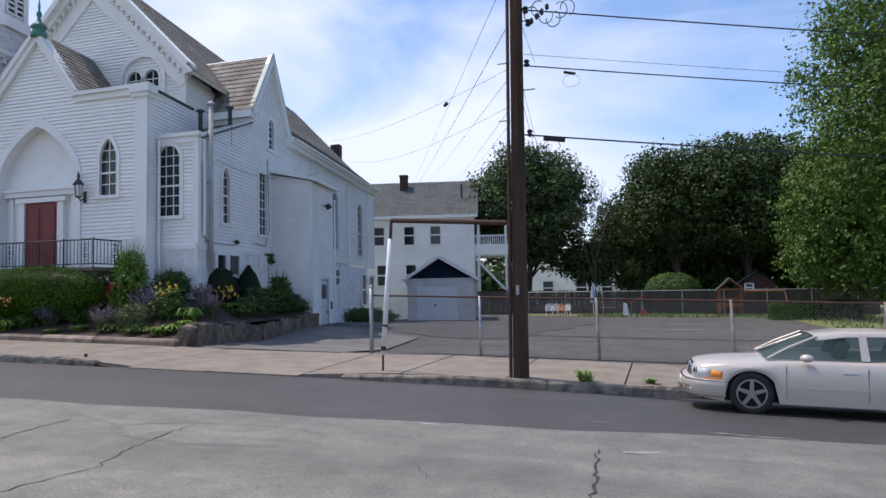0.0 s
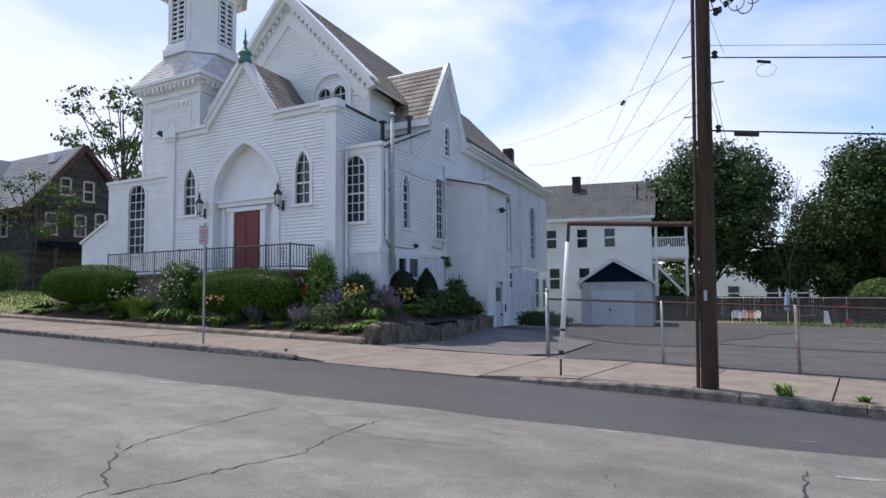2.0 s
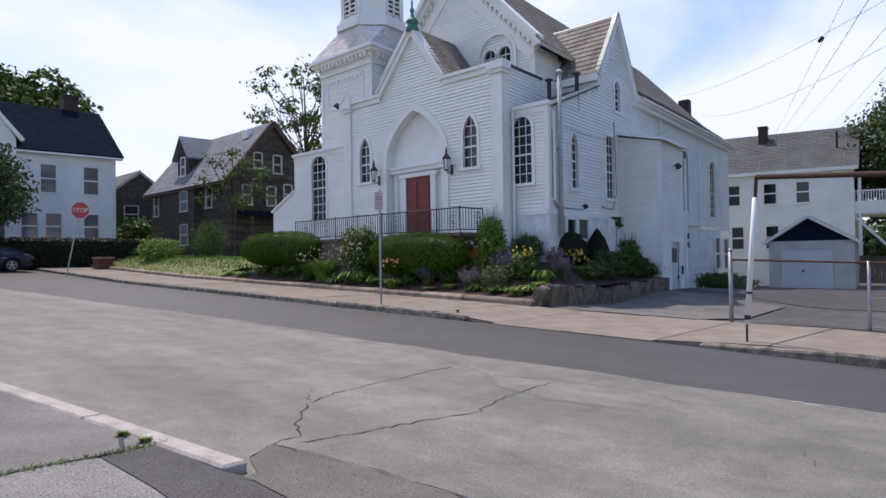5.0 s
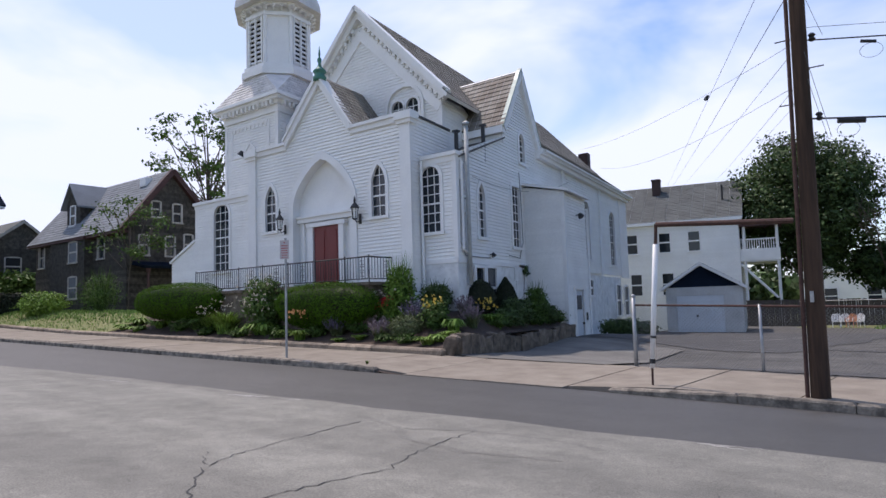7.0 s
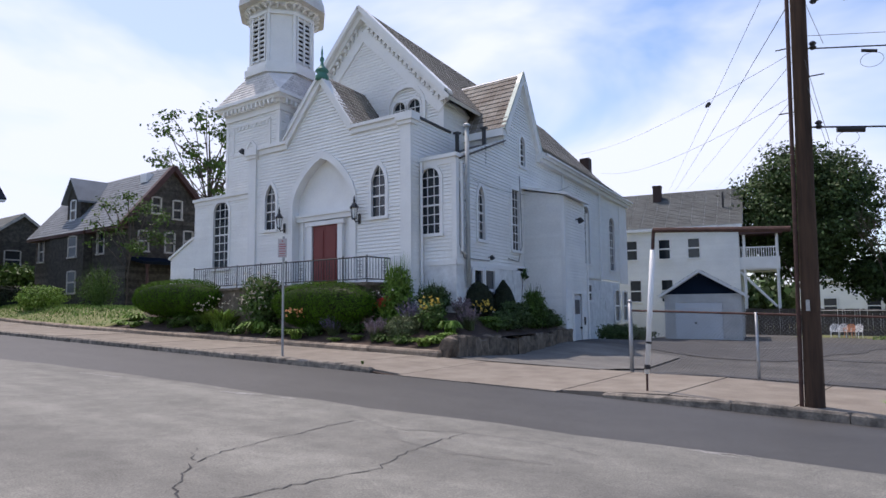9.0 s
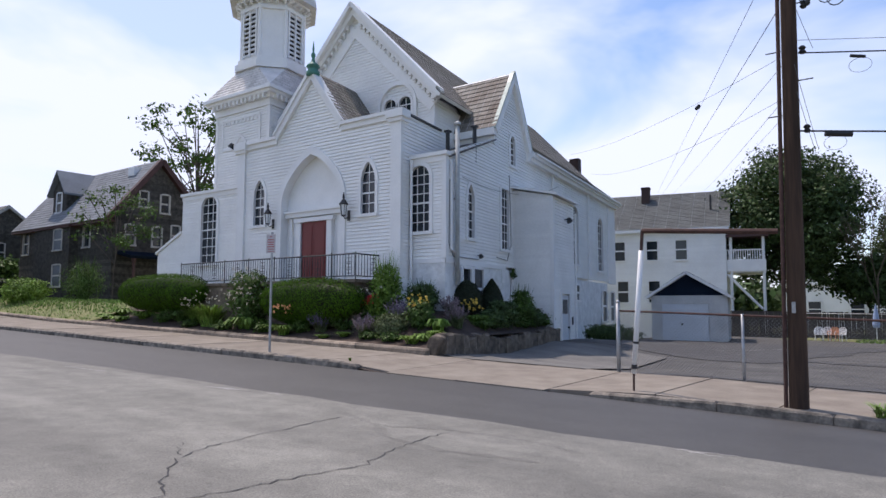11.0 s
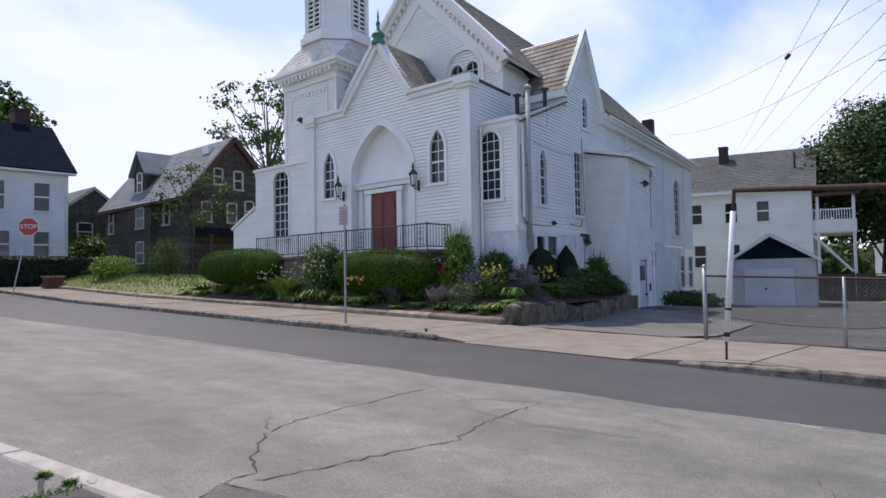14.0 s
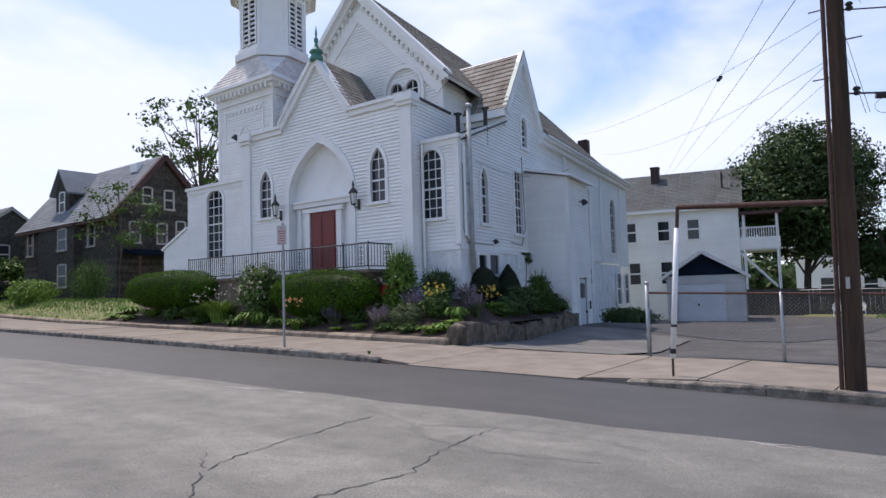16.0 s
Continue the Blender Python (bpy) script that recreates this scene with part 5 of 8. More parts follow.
for i, (x, y) in enumerate(FENCE):
    bm = B()
    r = 0.045 if i == 0 else 0.03
    lean = 0.05 if i in (2, 3) else 0.0
    tube(bm, (x, y, fence_z(x) - 0.3), (x - lean, y, fence_z(x) + FH + (0.18 if i == 0 else 0.03)), r, None, 10)
    if i == 0:
        lathe(bm, (x, y, fence_z(x) + FH + 0.18), [(0.05, 0), (0.05, 0.03), (0.02, 0.06)], 10)
    part("post", bm, M_GALV if i in (0, 1) else M_POSTRUST, fence, smooth=True)
    if i == 2:
        bm = B()
        lathe(bm, (x, y, fence_z(x) - 0.05), [(0.16, 0), (0.14, 0.08), (0.05, 0.1)], 9)
        part("post_footing", bm, M_CONCRETE, fence)
for (xa, ya), (xb, yb) in zip(FENCE[:-1], FENCE[1:]):
    bm = B()
    tube(bm, (xa, ya, fence_z(xa) + FH), (xb, yb, fence_z(xb) + FH), 0.022, None, 8)
    part("top_rail", bm, M_RUST, fence)
bm = B()
cell = 0.075
x0, x1 = FENCE[0][0], FENCE[-1][0]
H = FH - 0.06
n = int((x1 - x0) / cell)
rows = 18
for i in range(-rows, n):
    for d in (1, -1):
        pts = []
        a, b = (i, i + rows) if d == 1 else (i + rows, i)
        xa, xb = x0 + a * cell, x0 + b * cell
        za, zb = 0.05, H + 0.05
        if min(a, b) < 0:
            if d == 1:
                t = -a / rows
                xa, za = x0, za + (zb - za) * t
            else:
                t = (a - 0) / rows
                xb, zb = x0, za + (zb - za) * t
        if max(a, b) > n:
            continue
        tube(bm, (xa, fence_y(xa) - 0.03, fence_z(xa) + za), (xb, fence_y(xb) - 0.03, fence_z(xb) + zb), 0.0021, None, 3, False)
part("wire_mesh", bm, M_MESH, fence, kind="stuff")

# old pipe frame, placed to fit the camera's view: a white leaning leg and a rusty arm to the pole
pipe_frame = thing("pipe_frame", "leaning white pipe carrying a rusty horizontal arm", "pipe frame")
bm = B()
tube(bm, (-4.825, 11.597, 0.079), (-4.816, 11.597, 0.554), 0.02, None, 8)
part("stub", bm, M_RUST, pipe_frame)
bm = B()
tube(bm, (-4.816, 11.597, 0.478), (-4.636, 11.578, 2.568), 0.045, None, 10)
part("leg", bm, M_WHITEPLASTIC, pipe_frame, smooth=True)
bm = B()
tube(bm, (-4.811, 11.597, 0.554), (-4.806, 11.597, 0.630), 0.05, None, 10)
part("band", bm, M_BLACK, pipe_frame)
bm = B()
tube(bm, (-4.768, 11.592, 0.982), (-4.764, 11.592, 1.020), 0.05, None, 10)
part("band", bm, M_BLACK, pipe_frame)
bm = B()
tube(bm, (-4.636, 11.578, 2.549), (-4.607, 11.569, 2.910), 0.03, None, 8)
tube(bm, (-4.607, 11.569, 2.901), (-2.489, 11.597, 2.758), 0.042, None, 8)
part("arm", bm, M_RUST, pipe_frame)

# ---- utility pole and wires ----
PX, PY = -2.27, 11.45
pole = thing("utility_pole", "tall creosoted timber utility pole at the kerb", "utility pole")
bm = B()
prev = None
rings = []
for k in range(15):
    z = -0.4 + k * 0.75
    r = 0.137 - 0.0032 * k
    rings.append([bm.verts.new((PX + 0.012 * z + (r + 0.008 * noise.noise(Vector((i * 0.9, z, 3)))) * math.cos(2 * math.pi * i / 14), PY + (r + 0.008 * noise.noise(Vector((i * 0.9, z, 9)))) * math.sin(2 * math.pi * i / 14), z)) for i in range(14)])
for a, b in zip(rings[:-1], rings[1:]):
    for i in range(14):
        bm.faces.new((a[i], a[(i + 1) % 14], b[(i + 1) % 14], b[i]))
bm.faces.new(rings[-1])
part("shaft", bm, M_POLE, pole, smooth=True)
bm = B()
tube(bm, (PX - 0.16, PY - 0.08, -0.1), (PX - 0.055, PY - 0.08, 6.7), 0.03, None, 8)
part("conduit", bm, M_RUST, pole)
bm = B()
box(bm, PX - 0.01, PX + 0.04, PY - 0.2, PY - 0.185, 1.52, 1.68)
part("tag", bm, M_LINE, pole, "small pale metal tag")
for z in (3.9, 4.5, 5.0, 5.5, 6.2):
    s = -1 if int(z * 2) % 2 else 1
    bm = B()
    tube(bm, (PX + s * 0.1 + 0.05, PY, z), (PX + s * 0.32 + 0.05, PY, z), 0.01, None, 5)
    part("step_bolt", bm, M_BLACK, pole)
for z, x in ((6.39, 0.16), (6.16, 0.2), (5.46, 0.16), (4.25, 0.18)):
    bm = B()
    lathe(bm, (PX + x + 0.08, PY, z - 0.06), [(0.03, 0), (0.055, 0.03), (0.03, 0.06), (0.055, 0.09), (0.03, 0.12)], 8)
    part("insulator", bm, M_BLACK, pole)


def wire(name, a, b, sag, r, label="black overhead cable between poles", mat=None):
    pts = []
    a, b = Vector(a), Vector(b)
    for i in range(25):
        t = i / 24
        p = a.lerp(b, t)
        p.z -= sag * 4 * t * (1 - t)
        pts.append(p)
    bm = B()
    polytube(bm, pts, r, 5)
    ob = thing(name, label, "cable", group="overhead wires")
    part("cable", bm, mat or M_BLACK, ob)
    return ob


M_WIRE = material("weathered_wire", (0.12, 0.12, 0.13), rough=0.6, vary=0.2, bump=0.0, metal=0.3)
NX, NYY = 34.0, 26.0
for z, r, drop in ((6.42, 0.013, 0.65), (5.64, 0.004, 0.7), (5.44, 0.011, 0.7), (4.24, 0.014, 0.9)):
    wire("overhead_cable", (PX + 0.1, PY, z), (NX, NYY, z - drop - 0.5), 0.35, r)
splice = [((0.82, 5.4), 0.19, 0.024), ((0.465, 4.23), 0.34, 0.048)]
for (dx, z), ln, r in splice:
    ob = thing("cable_splice", "black splice case with loops hanging on the cable", "splice case", group="splice cases")
    f = dx / (NX - PX)
    p = Vector((PX + dx, PY + f * (NYY - PY), z - 0.02 - dx * 0.05))
    bm = B()
    tube(bm, p, p + Vector((ln, ln * 0.37, -0.03)), r, None, 10)
    part("case", bm, M_BLACK, ob)
    bm = B()
    for k in range(3 if r > 0.05 else 1):
        arc = [p + Vector((0.12 + 0.16 * k * 0.6 + 0.15 * math.cos(a), 0.08, -0.06 - 0.02 * k + (0.11 + 0.03 * k) * math.sin(a) - 0.08)) for a in [i * 0.42 for i in range(-1, 15)]]
        polytube(bm, arc, 0.0035, 4)
    part("loop", bm, M_BLACK, ob)
bm = B()
r5 = random.Random(5)
for k in range(6):
    c = Vector((PX + 0.35 + 0.12 * k, PY - 0.05, 6.27 + 0.1 * math.sin(k * 1.7)))
    polytube(bm, [c + Vector((0.12 * math.cos(a + k), 0.02 * k, 0.14 * math.sin(a + k))) for a in [i * 0.5 for i in range(10)]], 0.009, 4)
for k in range(4):
    lathe(bm, (PX + 0.35 + 0.09 * k, PY - 0.05, 6.11 + 0.07 * k), [(0.02, 0), (0.035, 0.03), (0.035, 0.08), (0.02, 0.1)], 7)
solo("wire_tangle", bm, M_BLACK, "tangle of black connector loops at the pole top", "cable", "overhead wires")
# far ends are placed to fit the camera's view, some above the house roof
for z, b, sag, r in ((7.09, (-20.12, 56.09, 11.10), 0.02, 0.009), (6.2, (-19.70, 56.22, 11.09), 0.10, 0.011), (5.41, (-13.48, 26.86, 8.21), 0.25, 0.006), (5.27, (-19.00, 56.45, 10.93), 0.05, 0.007), (4.76, (-13.95, 29.88, 7.90), 0.40, 0.006), (4.73, (-16.59, 57.19, 11.22), 0.10, 0.007), (4.48, (-16.02, 57.37, 11.21), 0.10, 0.005)):
    wire("service_wire", (PX - 0.05, PY, z), b, sag, r * 0.62, "thin grey service wire from the pole towards the buildings", M_WIRE)
bm = B()
tube(bm, (-5.7, 18.8, 7.02), (-5.85, 19.1, 7.05), 0.05, None, 8)
solo("wire_clamp", bm, M_BLACK, "small black clamp on a service wire", "clamp", "overhead wires")
for x0, z0, x1, z1 in ((-2.13, 5.23, -1.87, 3.92), (-2.11, 4.81, -1.92, 3.92), (-2.07, 6.06, -1.89, 5.46)):
    wire("pole_lead", (x0, PY - 0.1, z0), (x1, PY, z1), 0.01, 0.004, "slack thin lead hanging beside the pole", M_WIRE)
wire("church_string_wire", (skewed(RW, 17.9) + 0.2, 17.9, 5.75), (skewed(RW, 27.5) + 0.3, 27.5, 7.0), 0.45, 0.012, "pale cable draped along the church wall").children[0].data.materials[0] = M_LINE

# ---- signs ----
# sign white is darkened to grey-pink in place of the shade on it
M_SIGNWHITE = material("shade_greyed_white", (0.5, 0.45, 0.45), rough=0.5, vary=0.08, bump=0)
sign = thing("parking_sign", "white parking sign with red lettering on a steel post", "sign")
SX, SY = -14.28, 11.5
bm = B()
box(bm, SX - 0.022, SX + 0.022, SY - 0.012, SY + 0.02, walk_z(SX, SY) - 0.2, 3.5)
box(bm, SX - 0.03, SX + 0.03, SY + 0.012, SY + 0.022, walk_z(SX, SY) - 0.2, 3.5)
part("post", bm, M_GALV, sign)


def turned(u, z, o):
    """Places on the sign plate, which faces a little towards the drive."""
    a = radians(28)
    return (SX + u * math.cos(a) + o * math.sin(a), SY - 0.03 + u * math.sin(a) - o * math.cos(a), z)


bm = B()
hexa(bm, [turned(-0.12, 2.96, 0), turned(0.12, 2.96, 0), turned(0.12, 2.96, -0.006), turned(-0.12, 2.96, -0.006), turned(-0.12, 3.44, 0), turned(0.12, 3.44, 0), turned(0.12, 3.44, -0.006), turned(-0.12, 3.44, -0.006)])
bmesh.ops.recalc_face_normals(bm, faces=bm.faces)
plate = part("plate", bm, M_SIGNWHITE, sign, "white enamel sign plate, greyed for shade")
for z, w, h in ((3.38, 0.06, 0.04), (3.30, 0.22, 0.035), (3.24, 0.24, 0.035), (3.18, 0.2, 0.035), (3.12, 0.24, 0.03), (3.06, 0.2, 0.03), (3.0, 0.22, 0.02)):
    bm = B()
    bar(bm, turned, -w * 0.38, z, w * 0.38, z, h * 0.7, 0.002, 0.004)
    part("bar", bm, M_FADEDRED, plate)

stop = thing("stop_sign", "red octagonal stop sign on a leaning steel post", "sign")
sx, sy, sz = -36.76, 10.9, 1.25
bm = B()
tube(bm, (sx - 0.12, sy - 0.62, sz - 0.3), (sx, sy + 0.02, sz + 3.25), 0.035, None, 6)
part("post", bm, M_GALV, stop)


def stop_at(u, z, o):
    a = radians(62)
    return (sx + 0.05 + u * math.cos(a) + o * math.sin(a), sy + u * math.sin(a) - o * math.cos(a), sz + 3.05 + z)


def octo(r):
    return [(r * math.cos(math.pi / 8 + i * math.pi / 4), r * math.sin(math.pi / 8 + i * math.pi / 4)) for i in range(8)]


bm = B()
prism(bm, octo(0.45), lambda u, z, k: stop_at(u, z, (0.0, 0.01)[k]))
bmesh.ops.recalc_face_normals(bm, faces=bm.faces)
face = part("plate", bm, M_WHITEPLASTIC, stop)
bm = B()
prism(bm, octo(0.42), lambda u, z, k: stop_at(u, z, (0.01, 0.014)[k]))
bmesh.ops.recalc_face_normals(bm, faces=bm.faces)
part("face", bm, M_SIGNRED, face, "red sign face")
txt = bpy.data.curves.new("lettering", "FONT")
txt.body, txt.size, txt.align_x, txt.align_y, txt.extrude = "STOP", 0.29, "CENTER", "CENTER", 0.002
tob = new("lettering", txt)
txt.materials.append(M_WHITEPLASTIC)
o = Vector(stop_at(0, 0, 0.02))
tob.matrix_basis = Matrix.Translation(o) @ pose(0, 0, 0, 90, 0, 62)
tob.parent = face

# ---- other buildings ----


def house_window(parent, place, c, z0, z1, half, mat=None, glass=None, deep=0.07):
    return window(parent, place, c, half, z0, z1, 0.0, False, 1, 2, casing=0.1, deep=deep, mat=mat, glass=glass, mw=0.05)


# white house behind the car park
back_house = thing("white_house", "white clapboard house with grey shingled roof and brick chimney", "house")
HX0, HX1, HY0, HY1, HE, HR = -24.0, -13.2, 50.0, 59.0, 7.4, 10.55
hw = [(-20.45, 0.42, 5.05, 6.5, 0, False), (-18.15, 0.42, 5.05, 6.5, 0, False), (-16.15, 0.42, 5.05, 6.5, 0, False), (-20.25, 0.42, 2.0, 3.55, 0, False), (-18.05, 0.42, 2.0, 3.55, 0, False), (-22.9, 0.42, 5.05, 6.5, 0, False)]
siding("wall", front(HY0), ((-0.6, HE), lambda z: (HX0, HX1)), hw, M_WHITE, back_house, board=0.16)
for c, h, z0, z1, _, _ in hw:
    house_window(back_house, front(HY0), c, z0 + 0.05, z1, 0.37)
siding("wall", side(HX1), ((-0.6, HR - 0.2), lambda z: (HY0, HY1) if z < HE else (HY0 + 4.5 * (z - HE) / (HR - HE), HY1 - 4.5 * (z - HE) / (HR - HE))), [], M_WHITE, back_house, board=0.16)
bm = B()
box(bm, HX0, HX1 - 0.05, HY0 + 0.15, HY1, -0.6, HE)
part("house_block", bm, M_WHITE, back_house)
roof_plane("roof", (HX0, HY0 - 0.3, HE - 0.1), (HX1 + 0.3, HY0 - 0.3, HE - 0.1), (HX1 + 0.3, HY0 + 4.5, HR), (HX0, HY0 + 4.5, HR), M_ROOFGREY, back_house, course=0.22, width=0.8)
roof_plane("roof", (HX1 + 0.3, HY1 + 0.3, HE - 0.1), (HX0, HY1 + 0.3, HE - 0.1), (HX0, HY0 + 4.5, HR), (HX1 + 0.3, HY0 + 4.5, HR), M_ROOFGREY, back_house, course=0.5, width=1.6)
bm = B()
box(bm, HX0, HX1 + 0.25, HY0 - 0.34, HY0 - 0.02, HE - 0.34, HE - 0.14)
part("cornice", bm, M_TRIM, back_house)
bm = B()
box(bm, -19.25, -18.65, HY0 + 3.2, HY0 + 3.85, 8.6, 11.0)
box(bm, -19.29, -18.61, HY0 + 3.16, HY0 + 3.89, 10.85, 10.97)
part("chimney", bm, M_DARKBRICK, back_house)
bm = B()
tube(bm, (-14.2, HY0 + 1.9, 8.8), (-14.2, HY0 + 1.9, 9.9), 0.07, None, 8)
part("vent_pipe", bm, M_BLACK, back_house)
balcony = part("balcony", (lambda b: (box(b, HX1, -10.7, HY0 + 0.2, HY0 + 4, 4.1, 4.3), box(b, HX1, -10.7, HY0 + 0.1, HY0 + 0.16, 4.2, 5.0), b)[-1])(B()), M_TRIM, back_house, "white timber balcony with open rail")
bm = B()
box(bm, HX1, -10.5, HY0 - 0.1, HY0 + 4.2, 6.55, 6.75)
part("balcony_roof", bm, M_BROWNTRIM, balcony)
for x in (-10.85, -12.9):
    bm = B()
    tube(bm, (x, HY0 + 0.2, -0.6), (x, HY0 + 0.2, 6.6), 0.1, None, 8)
    part("balcony_post", bm, M_TRIM, balcony)
bm = B()
box(bm, HX1, -10.8, HY0 + 0.08, HY0 + 0.18, 5.62, 5.7)
for i in range(16):
    box(bm, HX1 + 0.15 * i, HX1 + 0.15 * i + 0.05, HY0 + 0.1, HY0 + 0.15, 5.0, 5.62)
part("balustrade", bm, M_TRIM, balcony)
bm = B()
tube(bm, (HX1, HY0 + 0.2, 4.0), (-11.0, HY0 + 0.2, 1.6), 0.09, None, 6)
part("brace", bm, M_TRIM, balcony)
# dark panel on the wall, painted shade of an open doorway
bm = B()
box(bm, HX1 + 0.02, HX1 + 0.05, HY0 + 1.2, HY0 + 2.4, 4.4, 6.4)
part("balcony_doorway", bm, M_DARK, balcony)

# garage
garage = thing("garage", "small white garage with dark gable and roller door", "garage")
GX0, GX1, GY = -13.95, -10.1, 38.0
gm = (GX0 + GX1) / 2 - 0.1
siding("wall", front(GY), ((-0.45, 2.3), lambda z: (GX0, GX1)), [(-12.22, 1.2, -0.5, 2.02, 0, False)], M_GARAGE, garage, board=0.5, lip=0.004)
bm = B()
box(bm, GX0, GX1, GY + 0.1, GY + 5.5, -0.5, 2.3)
part("garage_block", bm, M_GARAGE, garage)
siding("gable", front(GY), ((2.3, 3.45), lambda z: (GX0 + (gm - GX0) * (z - 2.3) / 1.15, GX1 + (gm - GX1) * (z - 2.3) / 1.15)), [], M_ROOFDARK, garage, board=0.14, label="dark shingled gable")
for u0 in (GX0 - 0.25, GX1 + 0.25):
    bm = B()
    bar(bm, front(GY), u0, 2.18, gm, 3.52, 0.16, 0.0, 0.22)
    part("gable_rake", bm, M_TRIM, garage)
roof_plane("roof", (GX0 - 0.3, GY - 0.3, 2.22), (GX0 - 0.3, GY + 5.7, 2.22), (gm, GY + 5.7, 3.6), (gm, GY - 0.3, 3.6), M_ROOFGREY, garage, course=0.22, width=0.6)
roof_plane("roof", (GX1 + 0.3, GY + 5.7, 2.22), (GX1 + 0.3, GY - 0.3, 2.22), (gm, GY - 0.3, 3.6), (gm, GY + 5.7, 3.6), M_ROOFGREY, garage, course=0.22, width=0.6)
bm = B()
for k in range(5):
    box(bm, -13.4, -11.04, GY + 0.02, GY + 0.07, -0.45 + k * 0.49, -0.45 + k * 0.49 + 0.48)
gd = part("garage_door", bm, M_GARAGEDOOR, garage, "white panelled garage door")
bm = B()
box(bm, -12.43, -12.33, GY - 0.03, GY + 0.02, 0.7, 0.82)
part("door_handle", bm, M_BLACK, gd)


def swing(ob, px, py, deg):
    """Turns a finished thing about an upright line."""
    m = Matrix.Translation((px, py, 0)) @ Matrix.Rotation(radians(deg), 4, "Z") @ Matrix.Translation((-px, -py, 0))
    for o in ob.children_recursive:
        if o.type == "MESH":
            o.data.transform(m)


swing(back_house, HX1, HY0, 13)
swing(garage, GX1, GY, 13)

# brown shingled house
M_OLDTRIM = material("weathered_window_paint", (0.42, 0.40, 0.37), rough=0.8, vary=0.2, scale=4, fine=20, bump=0.15)
brown = thing("brown_house", "dark brown shingled house with pale slate roof and dormer", "house")
BX0, BX1, BY0, BY1, BE, BR = -50.5, -38.4, 19.8, 25.6, 7.0, 10.3
bm_y = (BY0 + BY1) / 2 - 0.2
b_win = [(-49.6, 0.42, 5.0, 6.4, 0, False), (-41.4, 0.42, 5.1, 6.5, 0, False)]
siding("wall", front(BY0), ((1.0, BE), lambda z: (BX0, BX1)), b_win, M_BROWN, brown, board=0.18)
for c, h, z0, z1, _, _ in b_win:
    house_window(brown, front(BY0), c, z0 + 0.05, z1, 0.38, mat=M_OLDTRIM)
g_win = [(20.8, 0.31, 5.15, 6.3, 0, False), (22.45, 0.31, 5.15, 6.3, 0, False), (23.65, 0.3, 5.3, 6.5, 0, False), (21.55, 0.28, 7.45, 8.35, 0, False), (22.9, 0.3, 7.2, 8.3, 0, False)]
siding("gable_wall", side(BX1), ((1.0, BR - 0.2), lambda z: (BY0, BY1) if z < BE else (BY0 + (bm_y - BY0) * (z - BE) / (BR - BE), BY1 + (bm_y - BY1) * (z - BE) / (BR - BE))), g_win, M_BROWN, brown, board=0.18)
for c, h, z0, z1, _, _ in g_win:
    house_window(brown, side(BX1), c, z0 + 0.05, z1, h - 0.05, mat=M_OLDTRIM)
bm = B()
box(bm, BX0, BX1 - 0.2, BY0 + 0.2, BY1, 1.0, BE)
part("house_block", bm, M_BROWN, brown)
roof_plane("roof", (BX0 - 0.3, BY0 - 0.5, BE - 0.45), (BX1 + 0.35, BY0 - 0.5, BE - 0.45), (BX1 + 0.35, bm_y, BR + 0.1), (BX0 - 0.3, bm_y, BR + 0.1), M_ROOFPALE, brown, course=0.24, width=0.5, deck=M_BROWNTRIM)
roof_plane("roof", (BX1 + 0.35, BY1 + 0.5, BE - 0.45), (BX0 - 0.3, BY1 + 0.5, BE - 0.45), (BX0 - 0.3, bm_y, BR + 0.1), (BX1 + 0.35, bm_y, BR + 0.1), M_ROOFPALE, brown, course=0.5, width=1.0, deck=M_BROWNTRIM)
for y0 in (BY0 - 0.45, BY1 + 0.45):
    bm = B()
    bar(bm, side(BX1), y0, BE - 0.5, bm_y, BR + 0.0, 0.3, 0.0, 0.34)
    part("gable_rake", bm, M_BROWNTRIM, brown)
bm = B()
box(bm, BX0 - 0.3, BX1 + 0.3, BY0 - 0.5, BY0 - 0.02, BE - 0.62, BE - 0.5)
part("eave_board", bm, M_BROWNTRIM, brown)
dormer = part("dormer", (lambda b: (box(b, -46.9, -45.1, BY0 + 0.4, BY0 + 2.6, 7.3, 9.0), prism(b, [(-46.9, 9.0), (-45.1, 9.0), (-46.0, 10.15)], lambda u, z, k: (u, BY0 + (0.4, 2.7)[k], z)), b)[-1])(B()), M_BROWN, brown)
house_window(dormer, front(BY0 + 0.38), -46.0, 7.6, 8.8, 0.3, deep=0.0)
for s in (-1, 1):
    xe = -46.0 + s * 1.2
    a, b, c, d = (xe, BY0 + 0.1, 8.75), (xe, BY0 + 2.9, 8.75), (-46.0, BY0 + 2.9, 10.3), (-46.0, BY0 + 0.1, 10.3)
    bm = B()
    q = [Vector(p) for p in (a, b, c, d)]
    hexa(bm, [p - Vector((0, 0, 0.12)) for p in q] + q)
    bmesh.ops.recalc_face_normals(bm, faces=bm.faces)
    part("dormer_roof", bm, M_ROOFPALE, dormer)
bay = part("bay", (lambda b: (box(b, -47.2, -42.5, BY0 - 0.5, BY0, 1.0, 6.35), b)[-1])(B()), M_BROWN, brown)
bm = B()
box(bm, -47.3, -42.4, BY0 - 0.62, BY0, 6.35, 6.5)
part("bay_cornice", bm, M_BROWNTRIM, bay)
for z0, z1 in ((5.05, 6.25), (2.85, 4.1)):
    house_window(bay, front(BY0 - 0.52), -43.9, z0, z1, 0.5, mat=M_OLDTRIM, glass=M_GLASSPALE, deep=0.0)
